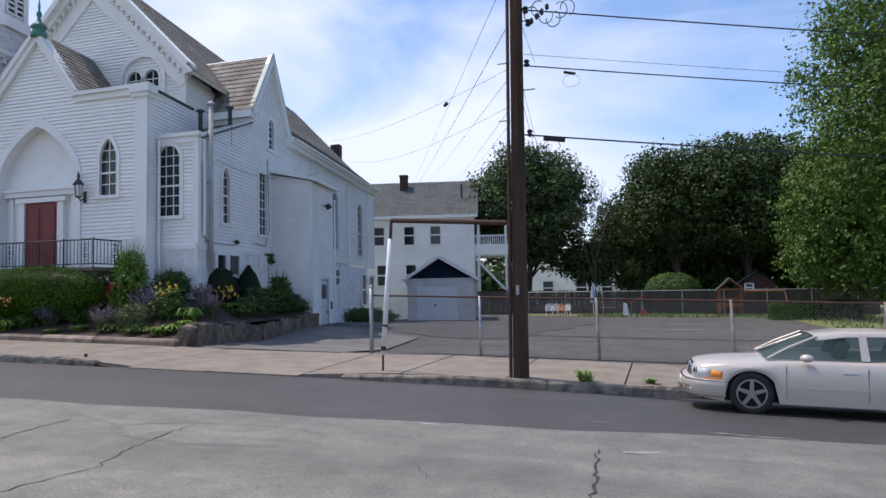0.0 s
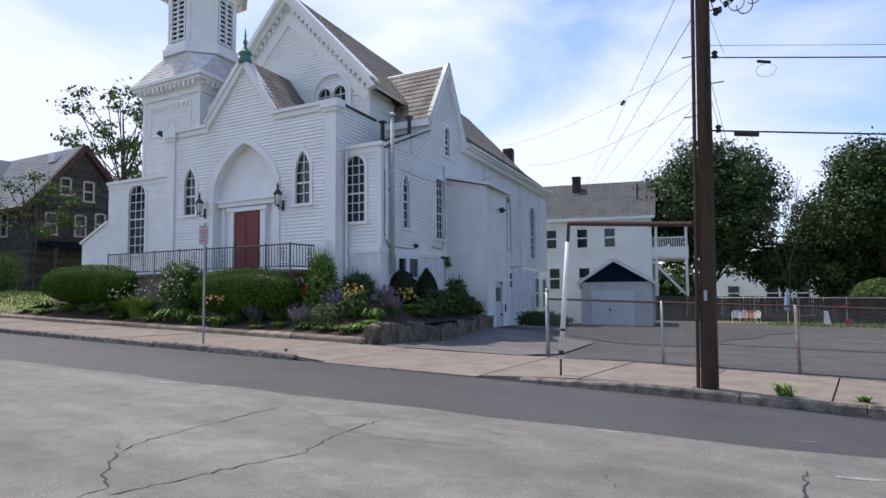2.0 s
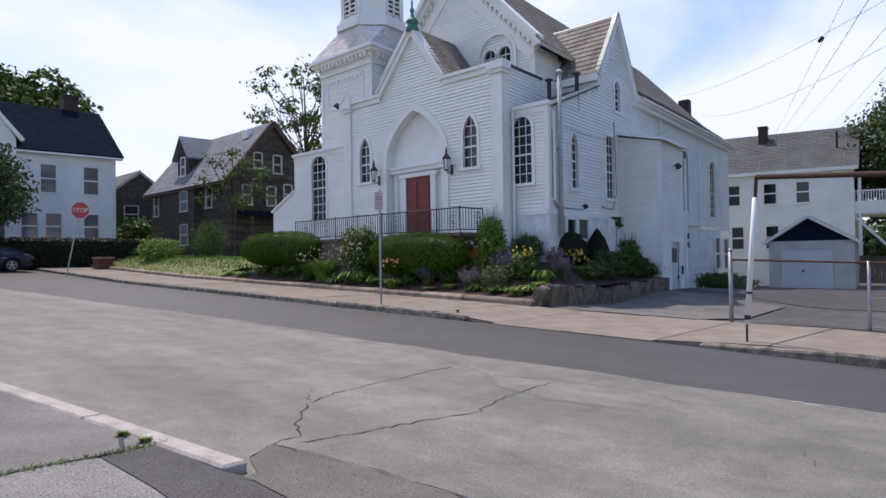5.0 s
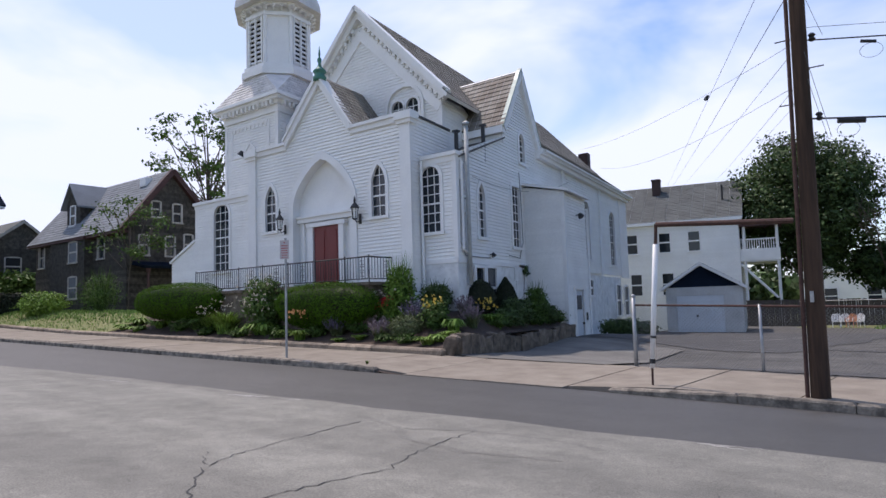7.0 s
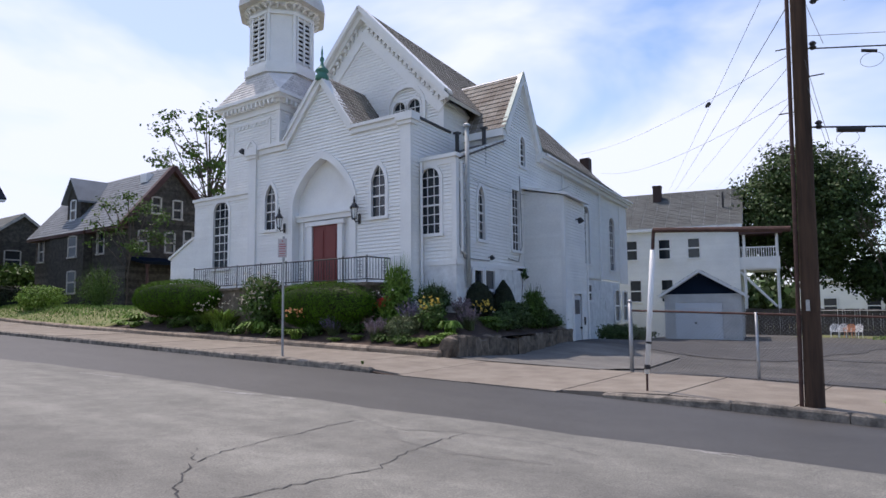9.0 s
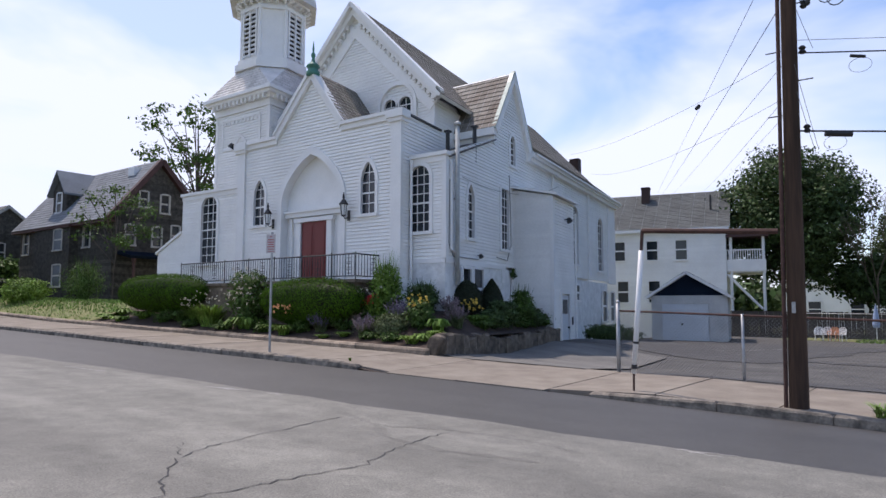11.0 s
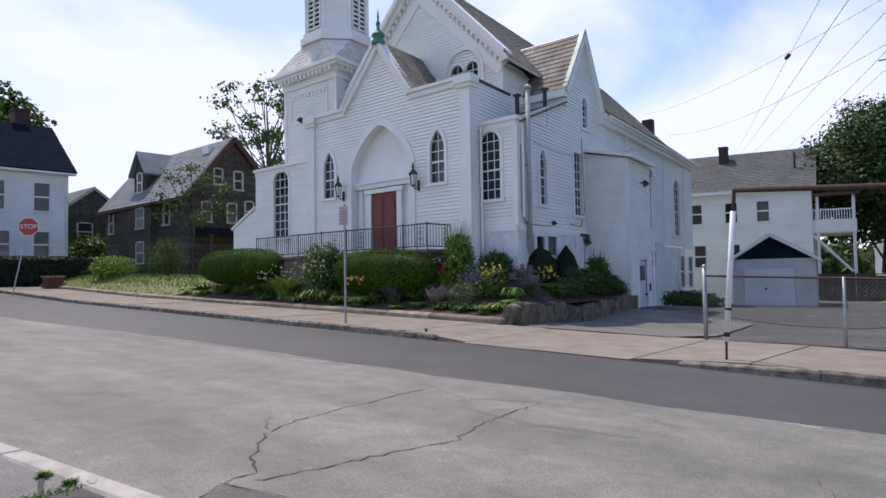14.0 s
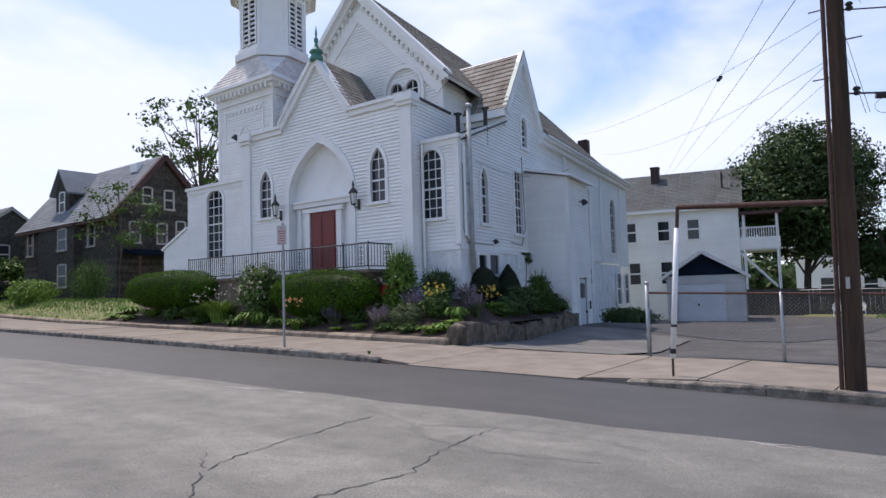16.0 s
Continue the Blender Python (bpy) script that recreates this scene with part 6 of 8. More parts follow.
porch = part("porch", (lambda b: (hexa(b, [(BX1, 20.0, 4.6), (BX1 + 1.6, 20.0, 4.3), (BX1 + 1.6, 25.0, 4.3), (BX1, 25.0, 4.6), (BX1, 20.0, 4.8), (BX1 + 1.7, 19.9, 4.45), (BX1 + 1.7, 25.1, 4.45), (BX1, 25.1, 4.8)]), b)[-1])(B()), M_ROOFDARK, brown)
for y in (20.3, 22.6, 24.6):
    bm = B()
    lathe(bm, (BX1 + 1.45, y, 1.2), [(0.12, 0), (0.12, 0.5), (0.08, 0.55), (0.08, 2.85), (0.13, 2.95), (0.13, 3.15)], 8)
    part("porch_post", bm, M_BROWNTRIM, porch)
bm = B()
box(bm, BX1, BX1 + 1.6, 20.1, 25.0, 1.0, 1.7)
part("porch_floor", bm, M_BROWN, porch)
bm = B()
box(bm, -40.6, -39.9, bm_y - 0.8, bm_y - 0.3, 9.55, 10.08)
part("skylight", bm, M_TRIM, brown)

# darker house between
mid_house = thing("grey_house", "dark grey gabled house behind the others", "house")
bm = B()
box(bm, -64, -57.5, 18.9, 24.2, 1.0, 7.0)
prism(bm, [(18.9, 7.0), (24.2, 7.0), (21.55, 9.0)], lambda u, z, k: ((-64, -57.5)[k], u, z))
part("wall", bm, M_BROWN, mid_house)
for y0 in (18.5, 24.6):
    bm = B()
    hexa(bm, [(-64.3, y0, 6.75), (-57.3, y0, 6.75), (-57.3, 21.55, 9.05), (-64.3, 21.55, 9.05), (-64.3, y0, 6.93), (-57.3, y0, 6.93), (-57.3, 21.55, 9.25), (-64.3, 21.55, 9.25)])
    bmesh.ops.recalc_face_normals(bm, faces=bm.faces)
    part("roof", bm, M_ROOFGREY, mid_house)
    bm = B()
    bar(bm, side(-57.3), y0, 6.8, 21.55, 9.1, 0.2, 0.0, 0.05 + 0.004 * (y0 > 20))
    part("gable_rake", bm, M_OLDTRIM, mid_house)
house_window(mid_house, side(-57.48), 20.9, 5.0, 6.3, 0.5, deep=0.0, mat=M_OLDTRIM)

# white corner house
corner = thing("white_house", "large white clapboard corner house with charcoal roof", "house")
CX, CY0, CY1, CE = -50.2, -6.0, 17.2, 9.15
c_win = [(15.6, 0.5, 6.35, 8.2, 0, False), (13.0, 0.5, 6.35, 8.2, 0, False), (15.6, 0.5, 3.3, 5.0, 0, False), (13.3, 0.5, 3.3, 5.0, 0, False), (11.9, 0.5, 3.3, 5.0, 0, False)]
siding("wall", side(CX), ((1.2, CE), lambda z: (CY0, CY1)), c_win, M_WHITE, corner, board=0.16)
for c, h, z0, z1, _, _ in c_win:
    house_window(corner, side(CX), c, z0 + 0.05, z1, 0.45, glass=M_GLASSPALE)
bm = B()
box(bm, CX - 9, CX - 0.15, CY0, CY1, 1.0, CE)
part("house_block", bm, M_WHITE, corner)
siding("wall", lambda u, z, o=0.0: (u, CY1 + o, z), ((1.2, 12.4), lambda z: (CX - 9, CX) if z < CE else (CX - 9 + 4.5 * (z - CE) / 3.5, CX - 4.5 * (z - CE) / 3.5)), [], M_WHITE, corner, board=0.2)
roof_plane("roof", (CX + 0.5, CY0, CE - 0.1), (CX + 0.5, CY1 + 0.4, CE - 0.1), (CX - 4.5, CY1 + 0.4, 12.9), (CX - 4.5, CY0, 12.9), M_ROOFDARK, corner, course=0.24, width=0.6)
roof_plane("roof", (CX - 9.5, CY1 + 0.4, CE - 0.1), (CX - 9.5, CY0, CE - 0.1), (CX - 4.5, CY0, 12.9), (CX - 4.5, CY1 + 0.4, 12.9), M_ROOFDARK, corner, course=0.6, width=1.6)
bm = B()
box(bm, CX, CX + 0.45, CY0, CY1 + 0.35, CE - 0.3, CE - 0.12)
part("cornice", bm, M_TRIM, corner)
bm = B()
box(bm, CX - 5.5, CX - 4.4, 15.2, 16.15, 12.0, 13.98)
box(bm, CX - 5.56, CX - 4.34, 15.14, 16.21, 13.8, 13.95)
part("chimney", bm, M_DARKBRICK, corner)
wing = part("front_bay", (lambda b: (box(b, CX, CX + 0.8, 6.7, 11.0, 1.0, CE + 0.3), b)[-1])(B()), M_WHITE, corner)
siding("bay_siding", side(CX + 0.82), ((1.2, 12.2), lambda z: (6.7, 11.0) if z < 9.6 else (6.7 + 2.15 * (z - 9.6) / 2.8, 11.0 - 2.15 * (z - 9.6) / 2.8)), [], M_WHITE, wing, board=0.16)
for c, z0, z1 in ((7.7, 6.3, 8.2), (9.9, 6.3, 8.2), (7.7, 3.3, 5.1), (9.9, 3.3, 5.1), (8.85, 10.0, 11.2)):
    house_window(wing, side(CX + 0.86), c, z0, z1, 0.45 if z1 < 9 else 0.35, glass=M_GLASSPALE, deep=0.005)
for y0 in (6.35, 11.35):
    bm = B()
    bar(bm, side(CX + 0.82), y0, 9.45, 8.85, 12.4, 0.22, 0.0, 0.3 + 0.004 * (y0 > 8))
    part("gable_rake", bm, M_TRIM, wing)
    q = [Vector(p) for p in ((CX + 1.1, y0, 9.5), (CX - 4.4, y0, 9.5), (CX - 4.4, 8.85, 12.5), (CX + 1.1, 8.85, 12.5))]
    bm = B()
    hexa(bm, [p - Vector((0, 0, 0.15)) for p in q] + q)
    bmesh.ops.recalc_face_normals(bm, faces=bm.faces)
    part("bay_roof", bm, M_ROOFDARK, wing)
bm = B()
polytube(bm, [(CX + 0.1, 17.0, CE - 0.3), (CX + 0.1, 17.0, 1.5)], 0.06, 6)
part("downpipe", bm, M_TRIM, corner)

# pale building far behind the trees
far_house = thing("white_house", "white house partly hidden behind trees", "house")
bm = B()
box(bm, -16, -3.5, 84, 92, -2, 4.2)
prism(bm, [(-16.3, 4.2), (-3.2, 4.2), (-9.8, 6.5)], lambda u, z, k: (u, (83.8, 92)[k], z))
part("wall", bm, M_WHITE, far_house)
for x in (-13, -9, -6):
    house_window(far_house, front(83.9), x, 0.8, 2.4, 0.6, deep=0.0)

# brick pier at the corner
pier = thing("brick_pier", "low red brick pier with a stone cap", "pier")
rng = random.Random(2)
pz = walk_z(-42.7, 13.6)
unit = bpy.data.meshes.new("brick")
bm = B()
box(bm, -0.1, 0.1, -0.048, 0.048, -0.028, 0.028)
bm.to_mesh(unit)
bm.free()
unit.materials.append(M_BRICK)
for row in range(9):
    for k in range(4):
        for s in range(4):
            if s in (1, 3) and k in (0, 3):
                continue
            u = -0.33 + 0.22 * k
            p = ((u, -0.38), (-0.38, u), (u, 0.38), (0.38, u))[s]
            if s % 2 and row % 2:
                continue
            ob = new("brick", unit)
            ob.matrix_basis = pose(-42.7 + p[0], 13.9 + p[1], pz + 0.04 + row * 0.066, 0, 0, 90 * (s % 2))
            ob.parent = pier
bm = B()
box(bm, -43.04, -42.34, 13.55, 14.25, pz - 0.2, pz + 0.58)
part("core", bm, M_BRICK, pier)
bm = B()
box(bm, -43.17, -42.21, 13.42, 14.38, pz + 0.6, pz + 0.7)
part("cap", bm, M_GRANITE, pier)

# ---- cars ----
M_PAINT = material("champagne_car_paint", (0.57, 0.52, 0.455), rough=0.28, vary=0.02, bump=0.0, metal=0.25)
M_PAINT_BLUE = material("navy_car_paint", (0.008, 0.011, 0.028), rough=0.25, vary=0.02, bump=0.0, metal=0.2)
M_TYRE = material("tyre_rubber", (0.018, 0.018, 0.019), rough=0.85, vary=0.15, bump=0.2)
M_ALLOY = material("alloy_wheel", (0.34, 0.34, 0.35), rough=0.3, vary=0.05, bump=0.0, metal=0.9)
M_CHROME = material("chrome", (0.75, 0.75, 0.76), rough=0.12, vary=0.02, bump=0.0, metal=1.0)
M_AMBER = material("amber_lens", (0.75, 0.25, 0.03), rough=0.15, vary=0.05, bump=0.0)
M_LENS = material("headlight_lens", (0.55, 0.57, 0.58), rough=0.08, vary=0.05, bump=0.0)
M_CARGLASS = glassy("car_glass", (0.3, 0.42, 0.42))
M_CARGLASS.node_tree.nodes["Principled BSDF"].inputs["Transmission Weight"].default_value = 0.85
M_CARGLASS.node_tree.nodes["Principled BSDF"].inputs["IOR"].default_value = 1.1


M_BOWL = material("lamp_bowl", (0.22, 0.23, 0.24), rough=0.12, vary=0.05, bump=0.0, metal=0.8)


def wrap(plan, side, section, through_middle=False):
    """A band swept round the nose in plan; section gives outward offset and height."""
    bm = B()
    rings = []
    for i, (x, y) in enumerate(plan):
        a, b = plan[max(0, i - 1)], plan[min(len(plan) - 1, i + 1)]
        tx, ty = b[0] - a[0], b[1] - a[1]
        n = math.hypot(tx, ty)
        nx, ny = -ty / n, tx / n
        if nx > 0 or (abs(nx) < 1e-6 and ny * y < 0):
            nx, ny = -nx, -ny
        rings.append([bm.verts.new((x + nx * o, side * (y + ny * o), z)) for o, z in section])
    for a, b in zip(rings[:-1], rings[1:]):
        for i in range(len(section) - 1):
            bm.faces.new((a[i], a[i + 1], b[i + 1], b[i]))
    if not through_middle:
        bm.faces.new(rings[0])
        bm.faces.new(rings[-1][::-1])
    bmesh.ops.recalc_face_normals(bm, faces=bm.faces)
    return bm


def sedan(name, label, paint, glass):
    """A four-door saloon, nose towards -x, length about 4.9 m, standing on z = 0, near side at -y."""
    car = thing(name, label, "car")
    L, HWID = 4.92, 0.93
    # stations along the body: x, belt half width, sill z, shoulder z, deck z
    prof = [(0.17, 0.55, 0.32, 0.66, 0.735), (0.19, 0.66, 0.28, 0.70, 0.775), (0.26, 0.76, 0.24, 0.735, 0.81), (0.40, 0.83, 0.22, 0.76, 0.845), (0.62, 0.89, 0.20, 0.78, 0.88), (0.9, 0.91, 0.20, 0.80, 0.905), (1.2, 0.92, 0.20, 0.82, 0.93),
            (1.5, 0.93, 0.20, 0.84, 0.955), (2.0, 0.93, 0.20, 0.86, 0.96), (2.6, 0.93, 0.20, 0.87, 0.96), (3.2, 0.93, 0.20, 0.88, 0.97), (3.8, 0.92, 0.21, 0.89, 1.0), (4.3, 0.90, 0.24, 0.90, 1.03), (4.65, 0.86, 0.28, 0.88, 1.01), (4.85, 0.78, 0.32, 0.82, 0.93), (4.92, 0.68, 0.4, 0.7, 0.8)]
    WH = ((1.03, 0.335), (3.87, 0.335))
    bm = B()
    rings = []
    xs = []
    dense = []
    for a, b in zip(prof[:-1], prof[1:]):
        m = max(1, int((b[0] - a[0]) / 0.07))
        for i in range(m):
            t = i / m
            dense.append([p + (q - p) * t for p, q in zip(a, b)])
    dense.append(list(prof[-1]))
    for x, w, zs, zh, zd in dense:
        base = zs
        for wx, wr in WH:
            d = abs(x - wx)
            if d < 0.385:
                base = max(base, wr + math.sqrt(max(0, 0.385 ** 2 - d * d)))
        base = min(base, zh - 0.04)
        half = [(w * 0.975, base), (w * 1.0, base + (zh - base) * 0.35), (w * 0.995, base + (zh - base) * 0.7), (w * 0.97, zh), (w * 0.88, zh + (zd - zh) * 0.62), (w * 0.6, zd - 0.008), (0.0, zd + 0.012)]
        full = [(-a, z) for a, z in half] + [(a, z) for a, z in half[-2::-1]]
        rings.append([bm.verts.new((x, y, z)) for y, z in full])
    for a, b in zip(rings[:-1], rings[1:]):
        for i in range(len(a) - 1):
            bm.faces.new((a[i], a[i + 1], b[i + 1], b[i]))
    bm.faces.new(rings[0])
    bm.faces.new(rings[-1][::-1])
    bmesh.ops.recalc_face_normals(bm, faces=bm.faces)
    body = part("body", bm, paint, car, smooth=True)
    bm = B()
    box(bm, 0.3, 4.6, -0.72, 0.72, 0.2, 0.6)
    part("underbody", bm, M_DARK, car)
    # cabin: roof shell over glass
    cab = [(1.25, 0.74, 0.955), (1.58, 0.70, 1.14), (1.98, 0.645, 1.335), (2.4, 0.62, 1.405), (2.95, 0.61, 1.425), (3.4, 0.61, 1.40), (3.75, 0.63, 1.32), (4.1, 0.68, 1.16), (4.42, 0.74, 1.0)]
    bm = B()
    low, up = [], []
    for x, w, z in cab:
        low.append([bm.verts.new((x, s * 0.80, 0.94)) for s in (-1, 1)])
        up.append([bm.verts.new((x, s * w, z - 0.02)) for s in (-1, 1)])
    for i in range(len(cab) - 1):
        for s in (0, 1):
            bm.faces.new((low[i][s], low[i + 1][s], up[i + 1][s], up[i][s]))
        bm.faces.new((up[i][0], up[i][1], up[i + 1][1], up[i + 1][0]))
    bmesh.ops.recalc_face_normals(bm, faces=bm.faces)
    part("glass", bm, glass, car, smooth=False)
    bm = B()
    tops = [c for c in cab if 1.9 < c[0] < 3.8]
    rr = []
    for x, w, z in tops:
        rr.append([bm.verts.new((x, y, zz)) for y, zz in ((-w - 0.035, z - 0.07), (-w - 0.01, z - 0.005), (-w * 0.6, z + 0.02), (0, z + 0.03), (w * 0.6, z + 0.02), (w + 0.01, z - 0.005), (w + 0.035, z - 0.07))])
    for a, b in zip(rr[:-1], rr[1:]):
        for i in range(6):
            bm.faces.new((a[i], a[i + 1], b[i + 1], b[i]))
    bmesh.ops.recalc_face_normals(bm, faces=bm.faces)
    part("roof", bm, paint, car, smooth=True)
    for s in (-1, 1):
        bm = B()
        polytube(bm, [(1.28, s * 0.79, 0.95), (1.6, s * 0.72, 1.15), (2.0, s * 0.665, 1.345)], 0.019, 6)
        part("pillar", bm, paint, car)
        bm = B()
        polytube(bm, [(3.74, s * 0.66, 1.33), (4.1, s * 0.705, 1.17), (4.44, s * 0.77, 0.99)], 0.05, 6)
        part("pillar", bm, paint, car)
        bm = B()
        hexa(bm, [(2.58, s * 0.80, 0.95), (2.70, s * 0.80, 0.95), (2.70, s * 0.81, 0.95), (2.58, s * 0.81, 0.95), (2.58, s * 0.63, 1.38), (2.68, s * 0.63, 1.38), (2.68, s * 0.645, 1.38), (2.58, s * 0.645, 1.38)])
        bmesh.ops.recalc_face_normals(bm, faces=bm.faces)
        part("door_pillar", bm, paint, car)
        bm = B()
        bmesh.ops.create_icosphere(bm, subdivisions=2, radius=1.0)
        for v in bm.verts:
            v.co = Vector((1.8 + v.co.x * 0.1, s * (0.98 + v.co.y * 0.11), 0.985 + v.co.z * 0.07))
        part("mirror", bm, paint, car, smooth=True)
        for xd in (2.3, 3.4):
            bm = B()
            tube(bm, (xd, s * 0.945, 0.745), (xd + 0.22, s * 0.945, 0.75), 0.018, None, 8)
            part("handle", bm, M_CHROME, car)
        for x0, x1 in ((1.52, 1.521), (2.64, 2.641), (3.7, 3.701)):
            bm = B()
            box(bm, x0, x1 + 0.004, min(s * 0.915, s * 0.9325), max(s * 0.915, s * 0.9325), 0.3, 0.84)
            part("door_gap", bm, M_DARK, car)
        bm = B()
        box(bm, 1.54, 3.45, min(s * 0.925, s * 0.94), max(s * 0.925, s * 0.94), 0.455, 0.485)
        part("side_strip", bm, paint, car)
        lens = [(0.172, 0.40), (0.165, 0.52), (0.18, 0.63), (0.215, 0.705), (0.27, 0.765), (0.35, 0.808), (0.42, 0.838)]
        lamp = part("headlight", wrap(lens, s, [(-0.03, 0.57), (0.008, 0.575), (0.016, 0.64), (0.008, 0.715), (-0.03, 0.725)]), M_LENS, car, smooth=True)
        for lx, ly in ((0.152, 0.52), (0.205, 0.70)):
            bm = B()
            tube(bm, (lx + 0.03, s * (ly - 0.02), 0.648), (lx - 0.006, s * (ly + 0.006), 0.648), 0.052, None, 14)
            part("bowl", bm, M_BOWL, lamp, smooth=True)
        part("indicator", wrap([(0.425, 0.84), (0.5, 0.86), (0.56, 0.875), (0.6, 0.886)], s, [(-0.03, 0.575), (0.008, 0.58), (0.014, 0.63), (0.006, 0.69), (-0.03, 0.70)]), M_AMBER, car, smooth=True)
        part("side_marker", wrap([(0.33, 0.80), (0.42, 0.84), (0.52, 0.868), (0.6, 0.888)], s, [(-0.02, 0.54), (0.01, 0.542), (0.01, 0.563), (-0.02, 0.566)]), M_AMBER, car, smooth=True)
        slot = part("fog_slot", wrap([(0.05, 0.42), (0.075, 0.55), (0.15, 0.70)], s, [(-0.02, 0.315), (0.022, 0.318), (0.022, 0.392), (-0.02, 0.395)]), M_DARK, car)
        for zz in (0.335, 0.365):
            part("slat", wrap([(0.05, 0.43), (0.075, 0.55), (0.12, 0.65)], s, [(0.0, zz), (0.03, zz), (0.03, zz + 0.01), (0.0, zz + 0.01)]), paint, slot)
        bm = B()
        tube(bm, (0.18, s * 0.66, 0.355), (0.125, s * 0.70, 0.355), 0.036, None, 12)
        part("fog_lamp", bm, M_LENS, car)
        bm = B()
        box(bm, 4.8, 4.9, min(s * 0.5, s * 0.8), max(s * 0.5, s * 0.8), 0.66, 0.84)
        part("tail_light", bm, M_SIGNRED, car)
    nose = [(0.64, 0.925), (0.5, 0.905), (0.32, 0.845), (0.17, 0.73), (0.08, 0.57), (0.035, 0.36), (0.02, 0.12)]
    nose = [(x, -y) for x, y in nose] + [(x, y) for x, y in nose[::-1]]
    bump = wrap(nose, 1, [(-0.14, 0.27), (-0.03, 0.25), (0.0, 0.28), (0.008, 0.36), (0.02, 0.42), (0.022, 0.47), (0.012, 0.515), (-0.02, 0.54), (-0.2, 0.55)], True)
    bumper = part("bumper", bump, paint, car, smooth=True)
    part("bumper_strip", wrap(nose, 1, [(0.0, 0.50), (0.02, 0.502), (0.02, 0.518), (0.0, 0.52)], True), M_CHROME, bumper)
    bm = B()
    for i in range(9):
        y = -0.24 + i * 0.06
        hexa(bm, [(0.115, y - 0.007, 0.56), (0.15, y - 0.007, 0.56), (0.15, y + 0.007, 0.56), (0.115, y + 0.007, 0.56), (0.15, y - 0.007, 0.735), (0.18, y - 0.007, 0.735), (0.18, y + 0.007, 0.735), (0.15, y + 0.007, 0.735)])
    polytube(bm, [(0.125, -0.29, 0.56), (0.16, -0.3, 0.73), (0.155, 0, 0.755), (0.16, 0.3, 0.73), (0.125, 0.29, 0.56), (0.12, 0, 0.55), (0.125, -0.29, 0.56)], 0.016, 6)
    bmesh.ops.recalc_face_normals(bm, faces=bm.faces)
    grille = part("grille", bm, M_CHROME, car)
    bm = B()
    hexa(bm, [(0.13, -0.29, 0.55), (0.25, -0.29, 0.55), (0.25, 0.29, 0.55), (0.13, 0.29, 0.55), (0.165, -0.29, 0.74), (0.25, -0.29, 0.74), (0.25, 0.29, 0.74), (0.165, 0.29, 0.74)])
    bmesh.ops.recalc_face_normals(bm, faces=bm.faces)
    part("grille_backing", bm, M_DARK, grille)
    bm = B()
    box(bm, -0.012, 0.03, -0.26, 0.26, 0.36, 0.47)
    part("plate_holder", bm, M_WHITEPLASTIC, car)
    for wx, wr in WH:
        for s in (-1, 1):
            y0, y1 = s * 0.70, s * 0.915
            bm = B()
            n = 28
            prof_t = [(0.225, y1 - s * 0.02), (0.27, y1), (0.315, y1 - s * 0.015), (0.333, y1 - s * 0.05), (0.333, y0 + s * 0.04), (0.3, y0), (0.2, y0)]
            rings = [[bm.verts.new((wx + r * math.cos(2 * math.pi * i / n), y, wr + r * math.sin(2 * math.pi * i / n))) for i in range(n)] for r, y in prof_t]
            for a, b in zip(rings[:-1], rings[1:]):
                for i in range(n):
                    bm.faces.new((a[i], a[(i + 1) % n], b[(i + 1) % n], b[i]))
            bmesh.ops.recalc_face_normals(bm, faces=bm.faces)
            wheel = part("wheel", bm, M_TYRE, car, smooth=True)
            bm = B()
            tube(bm, (wx, y1 - s * 0.09, wr), (wx, y1 - s * 0.08, wr), 0.225, None, 24)
            part("brake_disc", bm, M_DARK, wheel)
            bm = B()
            rim = [[bm.verts.new((wx + r * math.cos(2 * math.pi * i / 28), y, wr + r * math.sin(2 * math.pi * i / 28))) for i in range(28)] for r, y in ((0.228, y1 - s * 0.012), (0.205, y1 - s * 0.012), (0.198, y1 - s * 0.06))]
            for a, b in zip(rim[:-1], rim[1:]):
                for i in range(28):
                    bm.faces.new((a[i], a[(i + 1) % 28], b[(i + 1) % 28], b[i]))
            for k in range(5):
                ang = 2 * math.pi * k / 5 + 0.3
                c, q = Vector((math.cos(ang), 0, math.sin(ang))), Vector((-math.sin(ang), 0, math.cos(ang)))
                o = Vector((wx, 0, wr))
                ring0 = [o + c * 0.03 - q * 0.034, o + c * 0.21 - q * 0.026, o + c * 0.21 + q * 0.026, o + c * 0.03 + q * 0.034]
                ya, yb = y1 - s * 0.05, y1 - s * 0.022
                hexa(bm, [(p.x, ya, p.z) for p in ring0] + [(p.x, yb, p.z) for p in ring0])
            tube(bm, (wx, y1 - s * 0.05, wr), (wx, y1 - s * 0.015, wr), 0.05, None, 12)
            bmesh.ops.recalc_face_normals(bm, faces=bm.faces)
            part("rim", bm, M_ALLOY, wheel)
    for ys in (-0.38, 0.38):
        for xs in (2.35, 3.25):
            bm = B()
            bmesh.ops.create_icosphere(bm, subdivisions=2, radius=1.0)
            for v in bm.verts:
                d = Vector([math.copysign(abs(q) ** 0.6, q) for q in v.co])
                v.co = Vector((xs + d.x * 0.09 + 0.1 * d.z, ys + d.y * 0.24, 0.98 + d.z * 0.28))
            part("seat", bm, M_DARK, car, smooth=True)
    for o in car.children:
        if not o.name.startswith("wheel"):
            for v in o.data.vertices:
                if v.co.z > 0.4:
                    v.co.z = 0.4 + (v.co.z - 0.4) * 0.9
    return car


